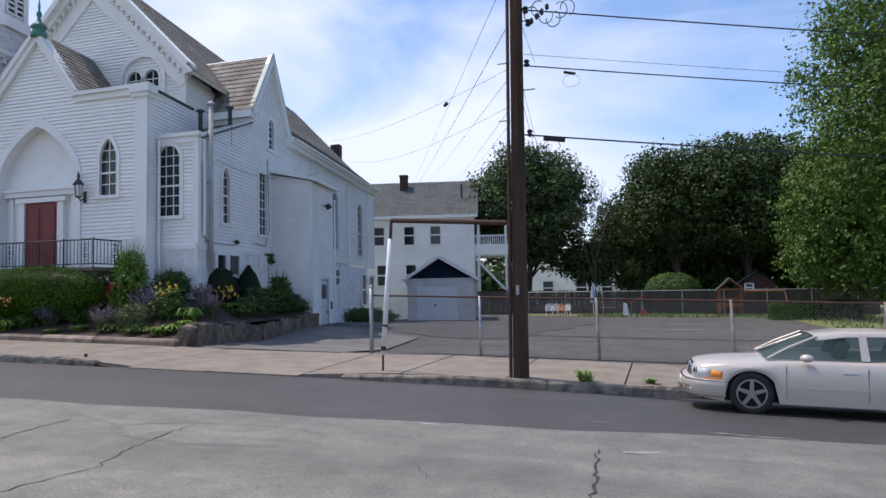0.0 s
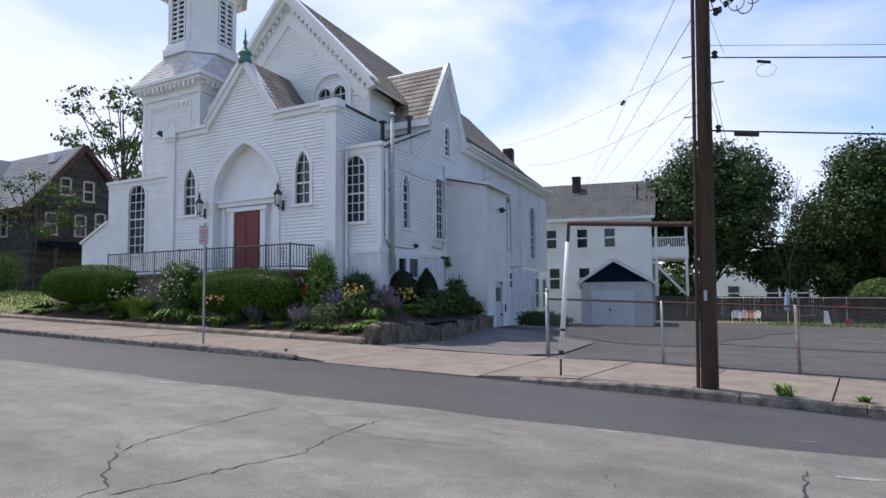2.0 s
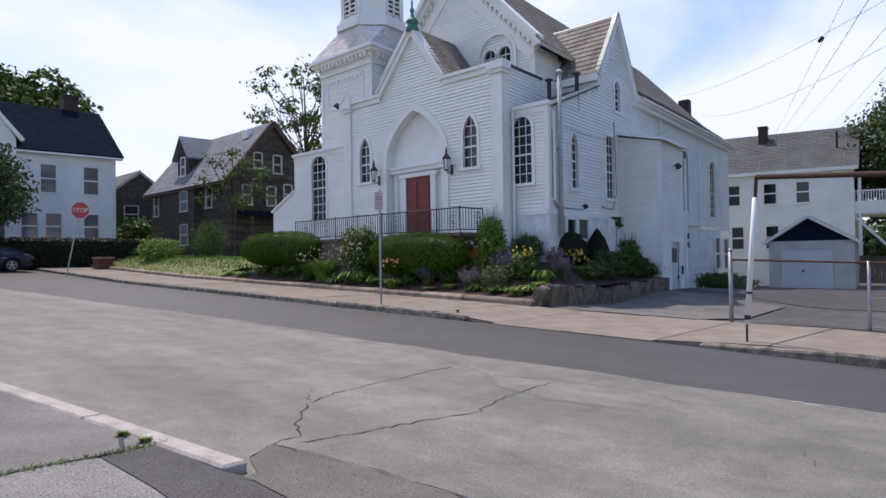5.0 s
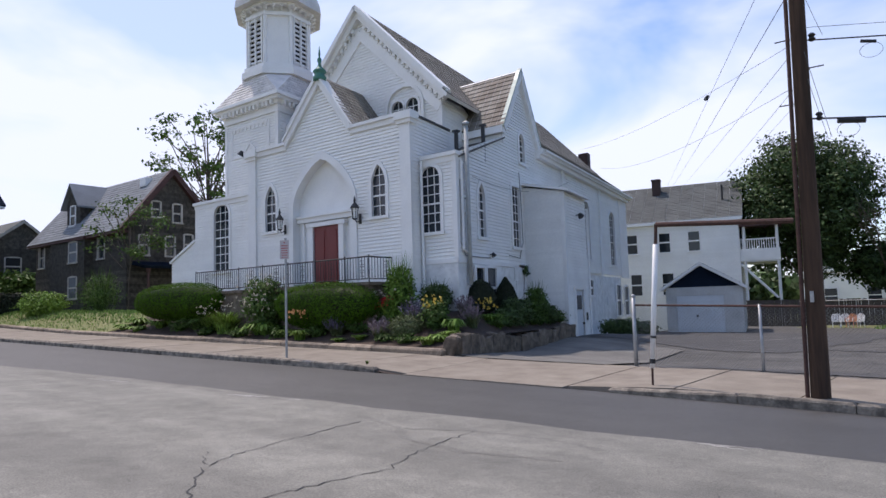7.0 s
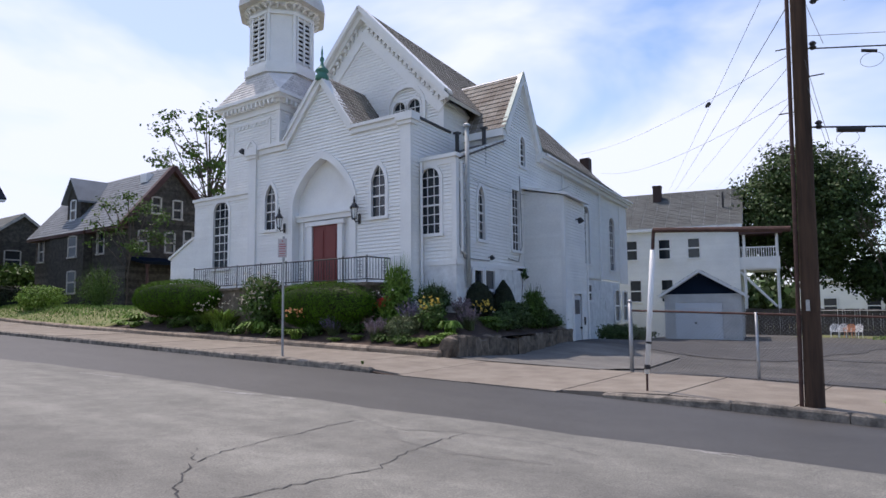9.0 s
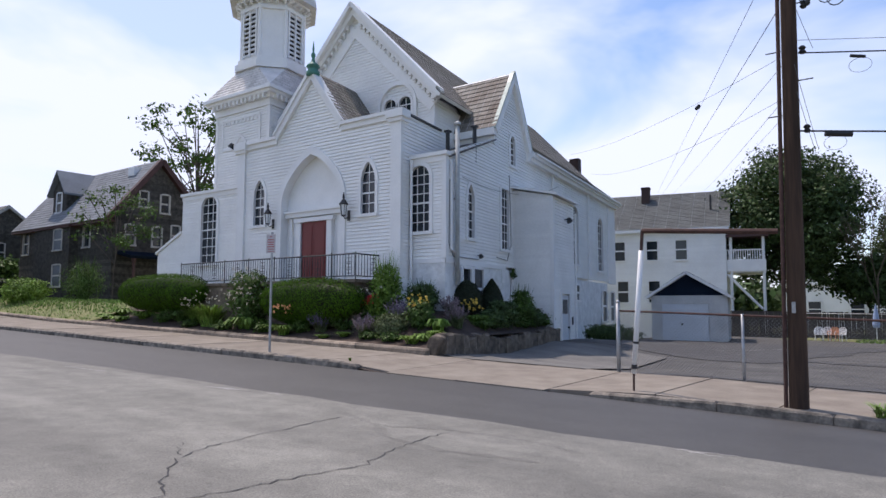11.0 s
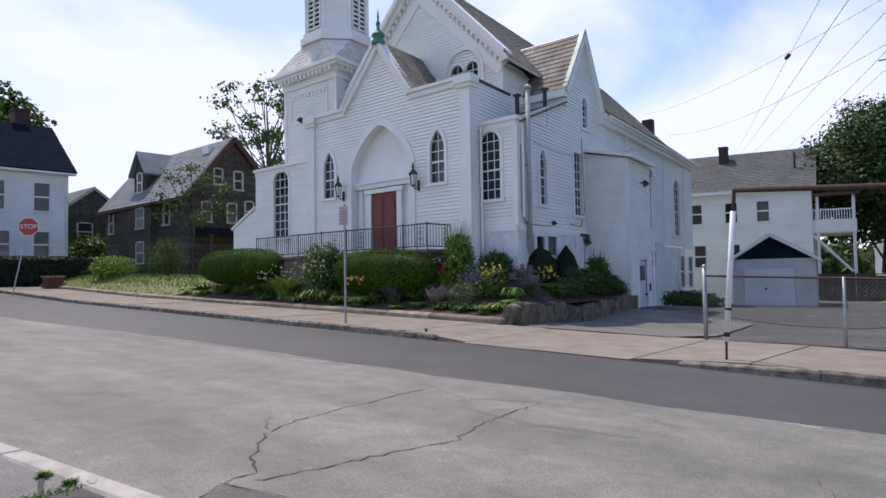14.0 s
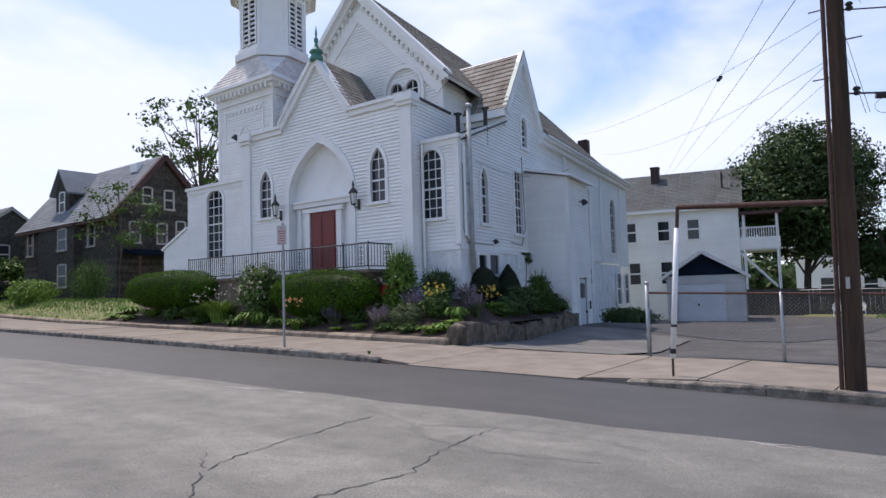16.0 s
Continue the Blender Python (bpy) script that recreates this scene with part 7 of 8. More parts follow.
silver = sedan("car", "parked pale champagne saloon car with alloy wheels", M_PAINT, M_CARGLASS)
silver.matrix_basis = pose(0.22, 10.2, road_z(1.0, 9.5) + 0.004, 0, 1.75, 0) @ Matrix.Scale(0.80, 4)
blue = sedan("car", "dark navy saloon car waiting at the corner", M_PAINT_BLUE, M_CARGLASS)
blue.matrix_basis = pose(-42.6, 5.2, road_z(-42.6, 7) - 0.02, 0, 0, 90)

# ---- plants ----


def leaf_mesh(name, pts, nrm, size, mat, parent, label="", seed=0, aspect=1.6, up=0.0, loose=0.5):
    """Many small leaves, each a rhombus of its own."""
    r = np.random.RandomState(seed)
    n = len(pts)
    nrm = nrm + r.normal(0, loose, (n, 3))
    nrm[:, 2] += up
    nrm /= np.linalg.norm(nrm, axis=1)[:, None] + 1e-9
    t = r.normal(0, 1, (n, 3))
    t -= (t * nrm).sum(1)[:, None] * nrm
    t /= np.linalg.norm(t, axis=1)[:, None] + 1e-9
    b = np.cross(nrm, t)
    s = (size * r.uniform(0.6, 1.35, n))[:, None]
    v = np.stack([pts - t * s * aspect / 2, pts - b * s / 2, pts + t * s * aspect / 2, pts + b * s / 2], 1).reshape(-1, 3)
    f = np.arange(4 * n).reshape(-1, 4)
    me = bpy.data.meshes.new(name)
    me.from_pydata(v.tolist(), [], f.tolist())
    me.materials.append(mat)
    ob = new(name, me)
    ob.parent = parent
    tagged(ob, label, kind="stuff")
    return ob


def shell(centres, radii, count, seed, inner=0.62, power=2.0):
    """Points scattered through the outer layers of several lumps."""
    r = np.random.RandomState(seed)
    P, N = [], []
    area = np.array([a[0] * a[1] + a[1] * a[2] + a[0] * a[2] for a in radii])
    for c, a, k in zip(centres, radii, (count * area / area.sum()).astype(int)):
        d = r.normal(0, 1, (k, 3))
        d /= np.linalg.norm(d, axis=1)[:, None]
        if power != 2.0:
            d /= (np.abs(d) ** power).sum(1)[:, None] ** (1 / power)
        lump = 1 + (0.10 if power == 2.0 else 0.015) * np.sin(d[:, 0] * 7 + c[0]) * np.sin(d[:, 1] * 6 + c[1]) + (0.08 if power == 2.0 else 0.01) * np.sin(d[:, 2] * 9 + c[2])
        q = inner + (1.04 - inner) * r.uniform(0, 1, k) ** 0.6
        P.append(np.array(c) + d * np.array(a) * (q * lump)[:, None])
        N.append(d)
    return np.concatenate(P), np.concatenate(N)


def tufts(P, N, per, spread, seed):
    """Gathers leaves into tufts at the ends of twigs."""
    r = np.random.RandomState(seed + 500)
    k = r.permutation(len(P))[: max(1, len(P) // per)]
    C, D = np.repeat(P[k], per, 0), np.repeat(N[k], per, 0)
    off = r.normal(0, spread, C.shape) * np.repeat(r.uniform(0.5, 1.5, (len(k), 1)), per, 0)
    off[:, 2] *= 0.6
    return C + off, D


def tree(x, y, z, top, low, radius, mat, label, seed, lumps=16, leaves=9000, size=0.34, trunk=0.3, sparse=False):
    ob = thing("tree", label, "tree", group="trees")
    r = random.Random(seed)
    bm = B()
    pts = [Vector((x, y, z - 0.3)), Vector((x + r.uniform(-0.2, 0.2), y, z + (low - z) * 0.6)), Vector((x + r.uniform(-0.4, 0.4), y + r.uniform(-0.3, 0.3), low + (top - low) * 0.45)), Vector((x + r.uniform(-0.4, 0.4), y, low + (top - low) * 0.85))]
    for i in range(3):
        tube(bm, pts[i], pts[i + 1], trunk * (1 - 0.3 * i), trunk * (0.7 - 0.3 * i), 9)
    C, R = [], []
    mid, half = (top + low) / 2, (top - low) / 2
    for k in range(lumps):
        a = 2.4 * k + r.uniform(-0.4, 0.4)
        h = -0.85 + 1.7 * (k + 0.5) / lumps
        w = math.sqrt(max(0.05, 1 - abs(h) ** 2.2))
        rr = radius * r.uniform(0.28, 0.42) * (0.8 + 0.3 * w) * (0.55 if sparse else 1)
        d = max(0.0, radius * w - rr * 0.6) * r.uniform(0.75, 1.08)
        c = (x + d * math.cos(a), y + d * math.sin(a), mid + half * h * 0.92)
        C.append(c)
        R.append((rr * 1.15, rr * 1.15, rr * 0.85))
        tube(bm, pts[1].lerp(pts[2], r.uniform(0.1, 1.0)), Vector(c), trunk * 0.25, 0.03, 5, False)
    if not sparse:
        C.append((x, y, mid))
        R.append((radius * 0.62, radius * 0.62, half * 0.7))
    part("trunk", bm, M_BARK, ob)
    P, N = shell(C, R, leaves, seed, 0.5 if not sparse else 0.1)
    P, N = tufts(P, N, 16, min(size * 2.2, 0.34), seed)
    leaf_mesh("crown", P, N, size, mat, ob, seed=seed, up=0.5, loose=0.8)
    return ob


tree(-10.1, 56, -0.8, 13.3, 3.0, 4.7, M_LEAF_DARK, "dark green maple tree behind the white house", 1, 34, 52000, 0.155, 0.35)
tree(-2.2, 62, -1.0, 9.2, 3.0, 3.0, M_LEAF_DARK, "dark leafy tree beyond the car park", 2, 20, 24000, 0.155)
tree(1.5, 57, -1.0, 12.4, 3.6, 4.3, M_LEAF_DARK, "tall dark green tree beyond the car park", 3, 34, 46000, 0.155, 0.35)
tree(6.6, 57, -1.0, 13.2, 3.6, 4.9, M_LEAF_DARK, "tall broad dark green tree beyond the car park", 4, 36, 50000, 0.155, 0.35)
tree(12.4, 56, -1.0, 12.0, 3.0, 4.6, M_LEAF_DARK, "dark green tree beyond the car park", 5, 28, 36000, 0.155, 0.35)
tree(3.0, 63, -0.8, 7.0, 0.2, 4.6, M_LEAF_DARK, "low dark shrubby tree along the back fence", 6, 20, 20000, 0.22, 0.2)
tree(10.2, 63, -0.8, 7.0, 0.2, 5.0, M_LEAF_DARK, "low dark shrubby tree along the back fence", 7, 20, 20000, 0.22, 0.2)
tree(-0.9, 59, -0.8, 4.6, 0.2, 2.6, M_LEAF_DARK, "low dark shrubby tree along the back fence", 17, 12, 12000, 0.2, 0.2)
tree(-5.4, 57, -0.8, 5.2, 1.9, 1.9, M_LEAF_DARK, "low dark shrubby tree along the back fence", 18, 12, 9000, 0.18, 0.15)
tree(13.5, 38.0, -0.4, 18.3, 0.9, 6.3, M_LEAF_BIRCH, "tall green tree with drooping leafy branches", 8, 80, 120000, 0.12, 0.4)
tree(9.4, 41.5, -0.4, 9.0, 0.4, 3.0, M_LEAF_BIRCH, "leafy green tree at the lawn's edge", 9, 20, 24000, 0.13, 0.2)
tree(-47.2, 30.8, 1.9, 17.9, 9.0, 4.2, M_LEAF_MID, "sparse tree with thin open branches behind the church", 10, 40, 3600, 0.19, 0.22, True)
tree(-36.6, 19.0, 1.8, 8.2, 4.6, 2.0, M_LEAF_MID, "slender young tree with sparse pale leaves", 11, 14, 1700, 0.1, 0.04, True)
tree(-78, 18.5, 2, 20.6, 11, 6.0, M_LEAF_MID, "large tree rising behind the corner house", 12, 24, 14000, 0.36, 0.4)
tree(-44.6, 8.3, 1.45, 8.7, 3.2, 2.1, M_LEAF_DARK, "small round street tree before the corner house", 13, 26, 12000, 0.13, 0.11)
tree(-55.5, 20.4, 2, 5.0, 2.0, 1.4, M_LEAF_MID, "leafy tree between the houses", 14, 10, 6000, 0.22, 0.12)
tree(-50, 34.0, 2, 9.5, 4, 3.0, M_LEAF_MID, "tree standing behind the brown house", 15, 10, 3000, 0.3, 0.15)

C, R = [], []
r = random.Random(31)
for k in range(90):
    x = -60 + 140 * k / 89
    hgt = r.uniform(5, 9.5)
    C.append((x + r.uniform(-1, 1), 96 + r.uniform(-5, 5), -1.5 + hgt * 0.5))
    R.append((r.uniform(2.5, 3.8), 2.5, hgt * 0.55))
P, N = shell(C, R, 26000, 31, 0.5)
tagged(leaf_mesh("far_woods", P, N, 0.7, M_LEAF_DARK, None, seed=31), "dark belt of distant woods beyond the gardens", "woods", kind="stuff")

bare = thing("bare_tree", "thin bare tree with leafless twigs", "tree", group="trees")
bm = B()
r = random.Random(4)


def twig(p, d, ln, rad, depth):
    q = p + d * ln
    tube(bm, p, q, rad, rad * 0.7, 5, False)
    if depth:
        for _ in range(3):
            nd = (d + Vector((r.uniform(-0.6, 0.6), r.uniform(-0.6, 0.6), r.uniform(0.0, 0.5)))).normalized()
            twig(p.lerp(q, r.uniform(0.5, 1)), nd, ln * 0.68, rad * 0.6, depth - 1)


twig(Vector((-4.5, 51, -0.7)), Vector((0.02, 0, 1)), 4.4, 0.06, 4)
part("trunk", bm, M_BARK, bare)


def hedge(name, x, y, z0, z1, hx, hy, label, mat, count, size=0.055, power=2.7, category="hedge", seed=1, taper=0.0):
    """A clipped bush: a core painted near black as inner shade and a thick, ruffled coat of leaves, drawn in towards
    the ground.
    """
    ob = thing(name, label, category)
    c, a = (x, y, (z0 + z1) / 2), (hx, hy, (z1 - z0) / 2)

    def drawn_in(q):
        low = min(max((c[2] - q[2]) / a[2], 0), 1)
        k = 1 - taper * low ** 1.6
        return (c[0] + (q[0] - c[0]) * (1 - (1 - k) * 0.35), c[1] + (q[1] - c[1]) * k, q[2])

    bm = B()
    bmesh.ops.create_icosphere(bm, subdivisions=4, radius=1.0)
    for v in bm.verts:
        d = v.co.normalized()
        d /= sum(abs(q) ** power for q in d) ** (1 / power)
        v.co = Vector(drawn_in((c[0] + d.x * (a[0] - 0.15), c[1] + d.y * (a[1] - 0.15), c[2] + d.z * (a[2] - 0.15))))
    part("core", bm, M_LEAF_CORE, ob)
    r = np.random.RandomState(seed)
    d = r.normal(0, 1, (count * 3, 3)) * np.array(a)
    d /= np.array(a)
    d /= np.linalg.norm(d, axis=1)[:, None]
    d /= (np.abs(d) ** power).sum(1)[:, None] ** (1 / power)
    keep = np.linalg.norm(np.abs(d) ** (power - 1) / np.array(a), axis=1) * np.prod(a)
    d = d[r.uniform(0, keep.max(), len(d)) < keep][:count]
    nrm = np.sign(d) * np.abs(d) ** (power - 1) / np.array(a)
    nrm /= np.linalg.norm(nrm, axis=1)[:, None]
    P = np.array(c) + d * np.array(a)
    ruffle = np.array([noise.noise(Vector(q) * 3.1) * 0.05 + noise.noise(Vector(q) * 9.0) * 0.03 for q in P])
    P = P + nrm * (ruffle - 0.13 * r.uniform(0, 1, len(P)) + 0.02)[:, None]
    P = np.array([drawn_in(q) for q in P])
    leaf_mesh("foliage", P, nrm, size, mat, ob, seed=seed, up=0.25, loose=0.4)
    return ob


hedge("hedge", -16.9, 15.2, 1.02, 2.52, 2.2, 0.74, "clipped rounded green hedge before the church", M_LEAF_HEDGE, 26000, 0.03, 2.6, seed=1, taper=0.45)
hedge("hedge", -25.2, 15.05, 1.42, 2.86, 2.8, 0.74, "clipped rounded green hedge before the church", M_LEAF_HEDGE, 29000, 0.032, 2.6, seed=2, taper=0.45)
hedge("hedge", -45.9, 6.0, 1.4, 3.25, 0.6, 13.5, "long dark clipped hedge along the corner house", M_LEAF_YEW, 26000, 0.1, 8.0, seed=3)
hedge("hedge", -46.5, 19.6, 1.4, 3.2, 1.2, 4.0, "dark clipped hedge at the corner", M_LEAF_YEW, 9000, 0.1, 8.0, seed=4)
hedge("hedge", 6.75, 41.0, -0.6, 0.62, 1.2, 0.6, "square clipped green hedge on the lawn", M_LEAF_HEDGE, 6000, 0.07, 9.0, seed=5)
hedge("hedge", 9.1, 41.6, -0.6, 0.66, 1.15, 0.6, "dark clipped hedge on the lawn", M_LEAF_DARK, 5000, 0.07, 9.0, seed=6)
hedge("shrub", 0.85, 51.0, -0.6, 2.5, 2.0, 1.5, "large rounded green shrub at the back fence", M_LEAF_MID, 14000, 0.1, 2.2, "shrub", seed=7)

M_ORANGE = material("orange_petal", (0.7, 0.34, 0.14), rough=0.6, vary=0.15, bump=0, island=0.2)
M_YELLOW = material("yellow_petal", (0.7, 0.5, 0.07), rough=0.6, vary=0.15, bump=0, island=0.2)
M_PURPLE = material("lavender_petal", (0.135, 0.11, 0.165), rough=0.7, vary=0.2, bump=0, island=0.25)
M_PURPLEDARK = material("dusky_lavender_petal", (0.085, 0.07, 0.12), rough=0.7, vary=0.2, bump=0, island=0.25)
M_PINK = material("dusty_pink_petal", (0.18, 0.135, 0.15), rough=0.7, vary=0.2, bump=0, island=0.25)
M_REDPETAL = material("red_petal", (0.55, 0.03, 0.03), rough=0.6, vary=0.15, bump=0, island=0.2)
M_CREAM = material("cream_petal", (0.62, 0.55, 0.45), rough=0.6, vary=0.15, bump=0, island=0.2)


def blades(name, x, y, z, w, h, count, width, mat, parent, seed, spread=1.0, tip=0.3):
    """Arching strap leaves from one base."""
    r = random.Random(seed)
    V, F = [], []
    for _ in range(count):
        a = r.uniform(0, 2 * math.pi)
        reach = w / 2 * r.uniform(0.3, 1.0) * spread
        hh = h * r.uniform(0.65, 1.05)
        bx, by = x + r.uniform(-0.16, 0.16) * w, y + r.uniform(-0.16, 0.16) * w * 0.7
        sx, sy = -math.sin(a) * width / 2, math.cos(a) * width / 2
        k0 = len(V)
        for i, (t, ww) in enumerate(((0, 0.7), (0.4, 1.0), (0.75, 0.8), (1.0, 0.1))):
            d = reach * t ** 1.6
            zz = z + hh * (t - tip * t * t * t)
            V += [(bx + d * math.cos(a) - sx * ww, by + d * math.sin(a) - sy * ww, zz), (bx + d * math.cos(a) + sx * ww, by + d * math.sin(a) + sy * ww, zz)]
        F += [(k0 + 2 * i, k0 + 2 * i + 1, k0 + 2 * i + 3, k0 + 2 * i + 2) for i in range(3)]
    me = bpy.data.meshes.new(name)
    me.from_pydata(V, [], F)
    me.materials.append(mat)
    ob = new(name, me)
    ob.parent = parent
    return ob


def heads(name, x, y, z, w, h, count, size, mat, parent, seed, low=0.75):
    r = np.random.RandomState(seed)
    count, size = int(count * 2.2), size * 0.62
    n = count * 6
    c = np.stack([x + r.uniform(-0.45, 0.45, count) * w, y + r.uniform(-0.4, 0.4, count) * w, z + h * r.uniform(low, 1.08, count)], 1)
    P = np.repeat(c, 6, 0) + r.normal(0, size * 0.35, (n, 3))
    return leaf_mesh(name, P, r.normal(0, 1, (n, 3)), size * 0.8, mat, parent, seed=seed)


def mound(name, x, y, z, w, h, count, size, mat, parent, seed, power=2.0, inner=0.3):
    count, size = int(count * 2.4), size * 0.62
    P, N = shell([(x, y, z + h * 0.48)], [(w / 2, w / 2 * 0.85, h * 0.52)], count, seed, inner, power)
    P, N = tufts(P, N, 7, min(w, h) * 0.07, seed)
    return leaf_mesh(name, P, N, size, mat, parent, seed=seed, up=0.6, loose=0.8)


def plant(kind, x, y, w, h, seed):
    if -13.5 < x and y < 23.2:
        x = min(x, bank_x(y) - 0.5)
    z = garden_z(x, y) - 0.03 if x < bank_x(y) else lot_z(x, y) - 0.03
    spec = {
        "hosta": ("hosta", "low pale green leafy garden plant", "plant"), "fern": ("ground_cover", "low green leafy ground cover in the soil", "plant"),
        "iris": ("iris", "clump of upright strap leaves with faded cream flowers", "plant"), "rhodo": ("rhododendron", "rounded shrub with fading cream blossoms", "shrub"),
        "redflower": ("geranium", "red flowering plant below the landing", "flowers"), "lily_orange": ("daylily", "daylily clump with orange and yellow flowers", "flowers"),
        "lily_yellow": ("daylily", "daylily clump with bright yellow flowers", "flowers"), "lily_pale": ("daylily", "daylily clump of bright arching leaves", "plant"),
        "lavender": ("lavender", "dusky lavender clump in the garden bed", "flowers"), "lavender_bright": ("lavender", "bright purple lavender clump in flower", "flowers"),
        "catmint": ("catmint", "grey-mauve spiky flowering clump", "flowers"), "catmint_pink": ("catmint", "dusty pink spiky flowering clump", "flowers"),
        "boxball": ("box_ball", "low rounded pale green bush", "shrub"), "yellowbush": ("coreopsis", "leafy plant topped with yellow flowers", "flowers"),
        "darkshrub": ("shrub", "loose dark green shrub against the foundation", "shrub"), "cone_round": ("yew", "dark clipped rounded yew beside the wall", "shrub"),
        "cone_tall": ("yew", "dark clipped pointed yew beside the wall", "shrub"), "darkbush": ("shrub", "low dense dark green shrub", "shrub"),
        "tallbush": ("shrub", "upright green shrub above the stone wall", "shrub"), "brightbush": ("shrub", "tall bright green shrub beside the landing", "shrub"),
        "brightshrub": ("shrub", "bright yellow-green shrub on the lawn", "shrub"), "greybush": ("shrub", "loose grey-green shrub before the brown house", "shrub")}[kind]
    ob = thing(spec[0], spec[1], spec[2], group="garden plants")
    if kind == "hosta":
        blades("foliage", x, y, z, w, h * 1.15, 120, 0.1, M_LEAF_PALE, ob, seed, 1.3, 0.8)
    elif kind == "fern":
        blades("fronds", x, y, z, w, h * 1.1, 90, 0.05, M_LEAF_MID, ob, seed, 1.3, 0.75)
        mound("foliage", x, y, z, w, h * 0.8, 260, 0.07, M_LEAF_MID, ob, seed)
    elif kind == "iris":
        blades("foliage", x, y, z, w, h * 0.95, 240, 0.04, M_LEAF_PALE, ob, seed, 1.1, 0.3)
        heads("blossom", x, y, z, w, h, 14, 0.07, M_CREAM, ob, seed)
    elif kind == "rhodo":
        mound("foliage", x, y, z, w, h, 2200, 0.1, M_LEAF_MID, ob, seed)
        heads("blossom", x, y - 0.2, z, w, h * 0.95, 40, 0.09, M_CREAM, ob, seed, 0.35)
    elif kind == "redflower":
        mound("foliage", x, y, z, w, h * 0.8, 300, 0.07, M_LEAF_MID, ob, seed)
        heads("blossom", x, y, z, w, h, 26, 0.09, M_REDPETAL, ob, seed, 0.6)
    elif kind.startswith("lily"):
        blades("foliage", x, y, z, w, h * 0.75, 150, 0.03, M_LEAF_PALE, ob, seed, 1.3, 0.6)
        if kind == "lily_orange":
            heads("blossom", x, y, z, w, h, 12, 0.08, M_ORANGE, ob, seed, 0.8)
        if kind == "lily_yellow":
            heads("blossom", x, y, z, w, h, 13, 0.075, M_YELLOW, ob, seed, 0.6)
    elif kind.startswith("lavender") or kind.startswith("catmint"):
        blades("foliage", x, y, z, w * 1.0, h * 0.75, 240, 0.014, M_LEAF_GREY, ob, seed, 1.0, 0.12)
        r = np.random.RandomState(seed)
        stems, per = 85, 16
        n = stems * per
        a = np.repeat(r.uniform(0, 6.28, stems), per)
        lean = np.repeat(np.sqrt(r.uniform(0, 1, stems)), per)
        t = r.uniform(0.5, 1.05, n)
        up = np.repeat(r.uniform(0.8, 1.12, stems), per) * h * (1.0 - 0.25 * lean ** 2)
        reach = (0.25 + 0.75 * t ** 1.3) * lean * w / 2
        P = np.stack([x + reach * np.cos(a), y + reach * np.sin(a), z + up * t], 1) + r.normal(0, 0.011, (n, 3))
        m = {"lavender": M_PURPLEDARK, "lavender_bright": M_PURPLE, "catmint": M_PINK, "catmint_pink": M_PINK}[kind]
        leaf_mesh("blossom", P, np.stack([np.cos(a), np.sin(a), 0.2 * np.ones(n)], 1), 0.026, m, ob, seed=seed, aspect=1.8)
    elif kind == "boxball":
        mound("foliage", x, y, z, w, h, 1600, 0.05, M_LEAF_GREY, ob, seed, inner=0.75)
    elif kind == "yellowbush":
        mound("foliage", x, y, z, w, h * 0.85, 700, 0.08, M_LEAF_MID, ob, seed)
        heads("blossom", x, y - 0.1, z, w * 0.8, h * 0.95, 14, 0.075, M_YELLOW, ob, seed, 0.55)
    elif kind.startswith("cone"):
        bm = B()
        prof = [(0.36, 0.0), (0.5, 0.2), (0.5, 0.45), (0.4, 0.72), (0.22, 0.93), (0.04, 1.04)] if kind == "cone_round" else [(0.36, 0.0), (0.5, 0.2), (0.47, 0.45), (0.33, 0.72), (0.14, 0.93), (0.02, 1.06)]
        lathe(bm, (x, y, z), [(a * w * 0.95, b * h * 0.97) for a, b in prof], 20)
        part("core", bm, M_LEAF_YEW, ob)
        r = np.random.RandomState(seed)
        n = 3200
        t = r.uniform(0, 1.04, n)
        rad = np.interp(t, [b for _, b in prof], [a for a, _ in prof]) * w
        a = r.uniform(0, 6.28, n)
        P = np.stack([x + rad * np.cos(a), y + rad * np.sin(a), z + t * h], 1)
        leaf_mesh("foliage", P, np.stack([np.cos(a), np.sin(a), 0.3 * np.ones(n)], 1), 0.04, M_LEAF_YEW, ob, seed=seed)
    else:
        mat = {"darkshrub": M_LEAF_DARK, "darkbush": M_LEAF_DARK, "tallbush": M_LEAF_MID, "brightbush": M_LEAF_PALE, "brightshrub": M_LEAF_PALE, "greybush": M_LEAF_MID}[kind]
        mound("foliage", x, y, z, w * (0.85 if kind in ("tallbush", "brightbush", "darkshrub") else 1.0), h * 0.92, 1700, 0.085 if kind != "brightshrub" else 0.12, mat, ob, seed)
        if kind in ("tallbush", "brightbush", "darkshrub", "greybush"):
            blades("new_growth", x, y, z, w, h * 1.15, 70, 0.032, mat, ob, seed, 0.9, 0.05)


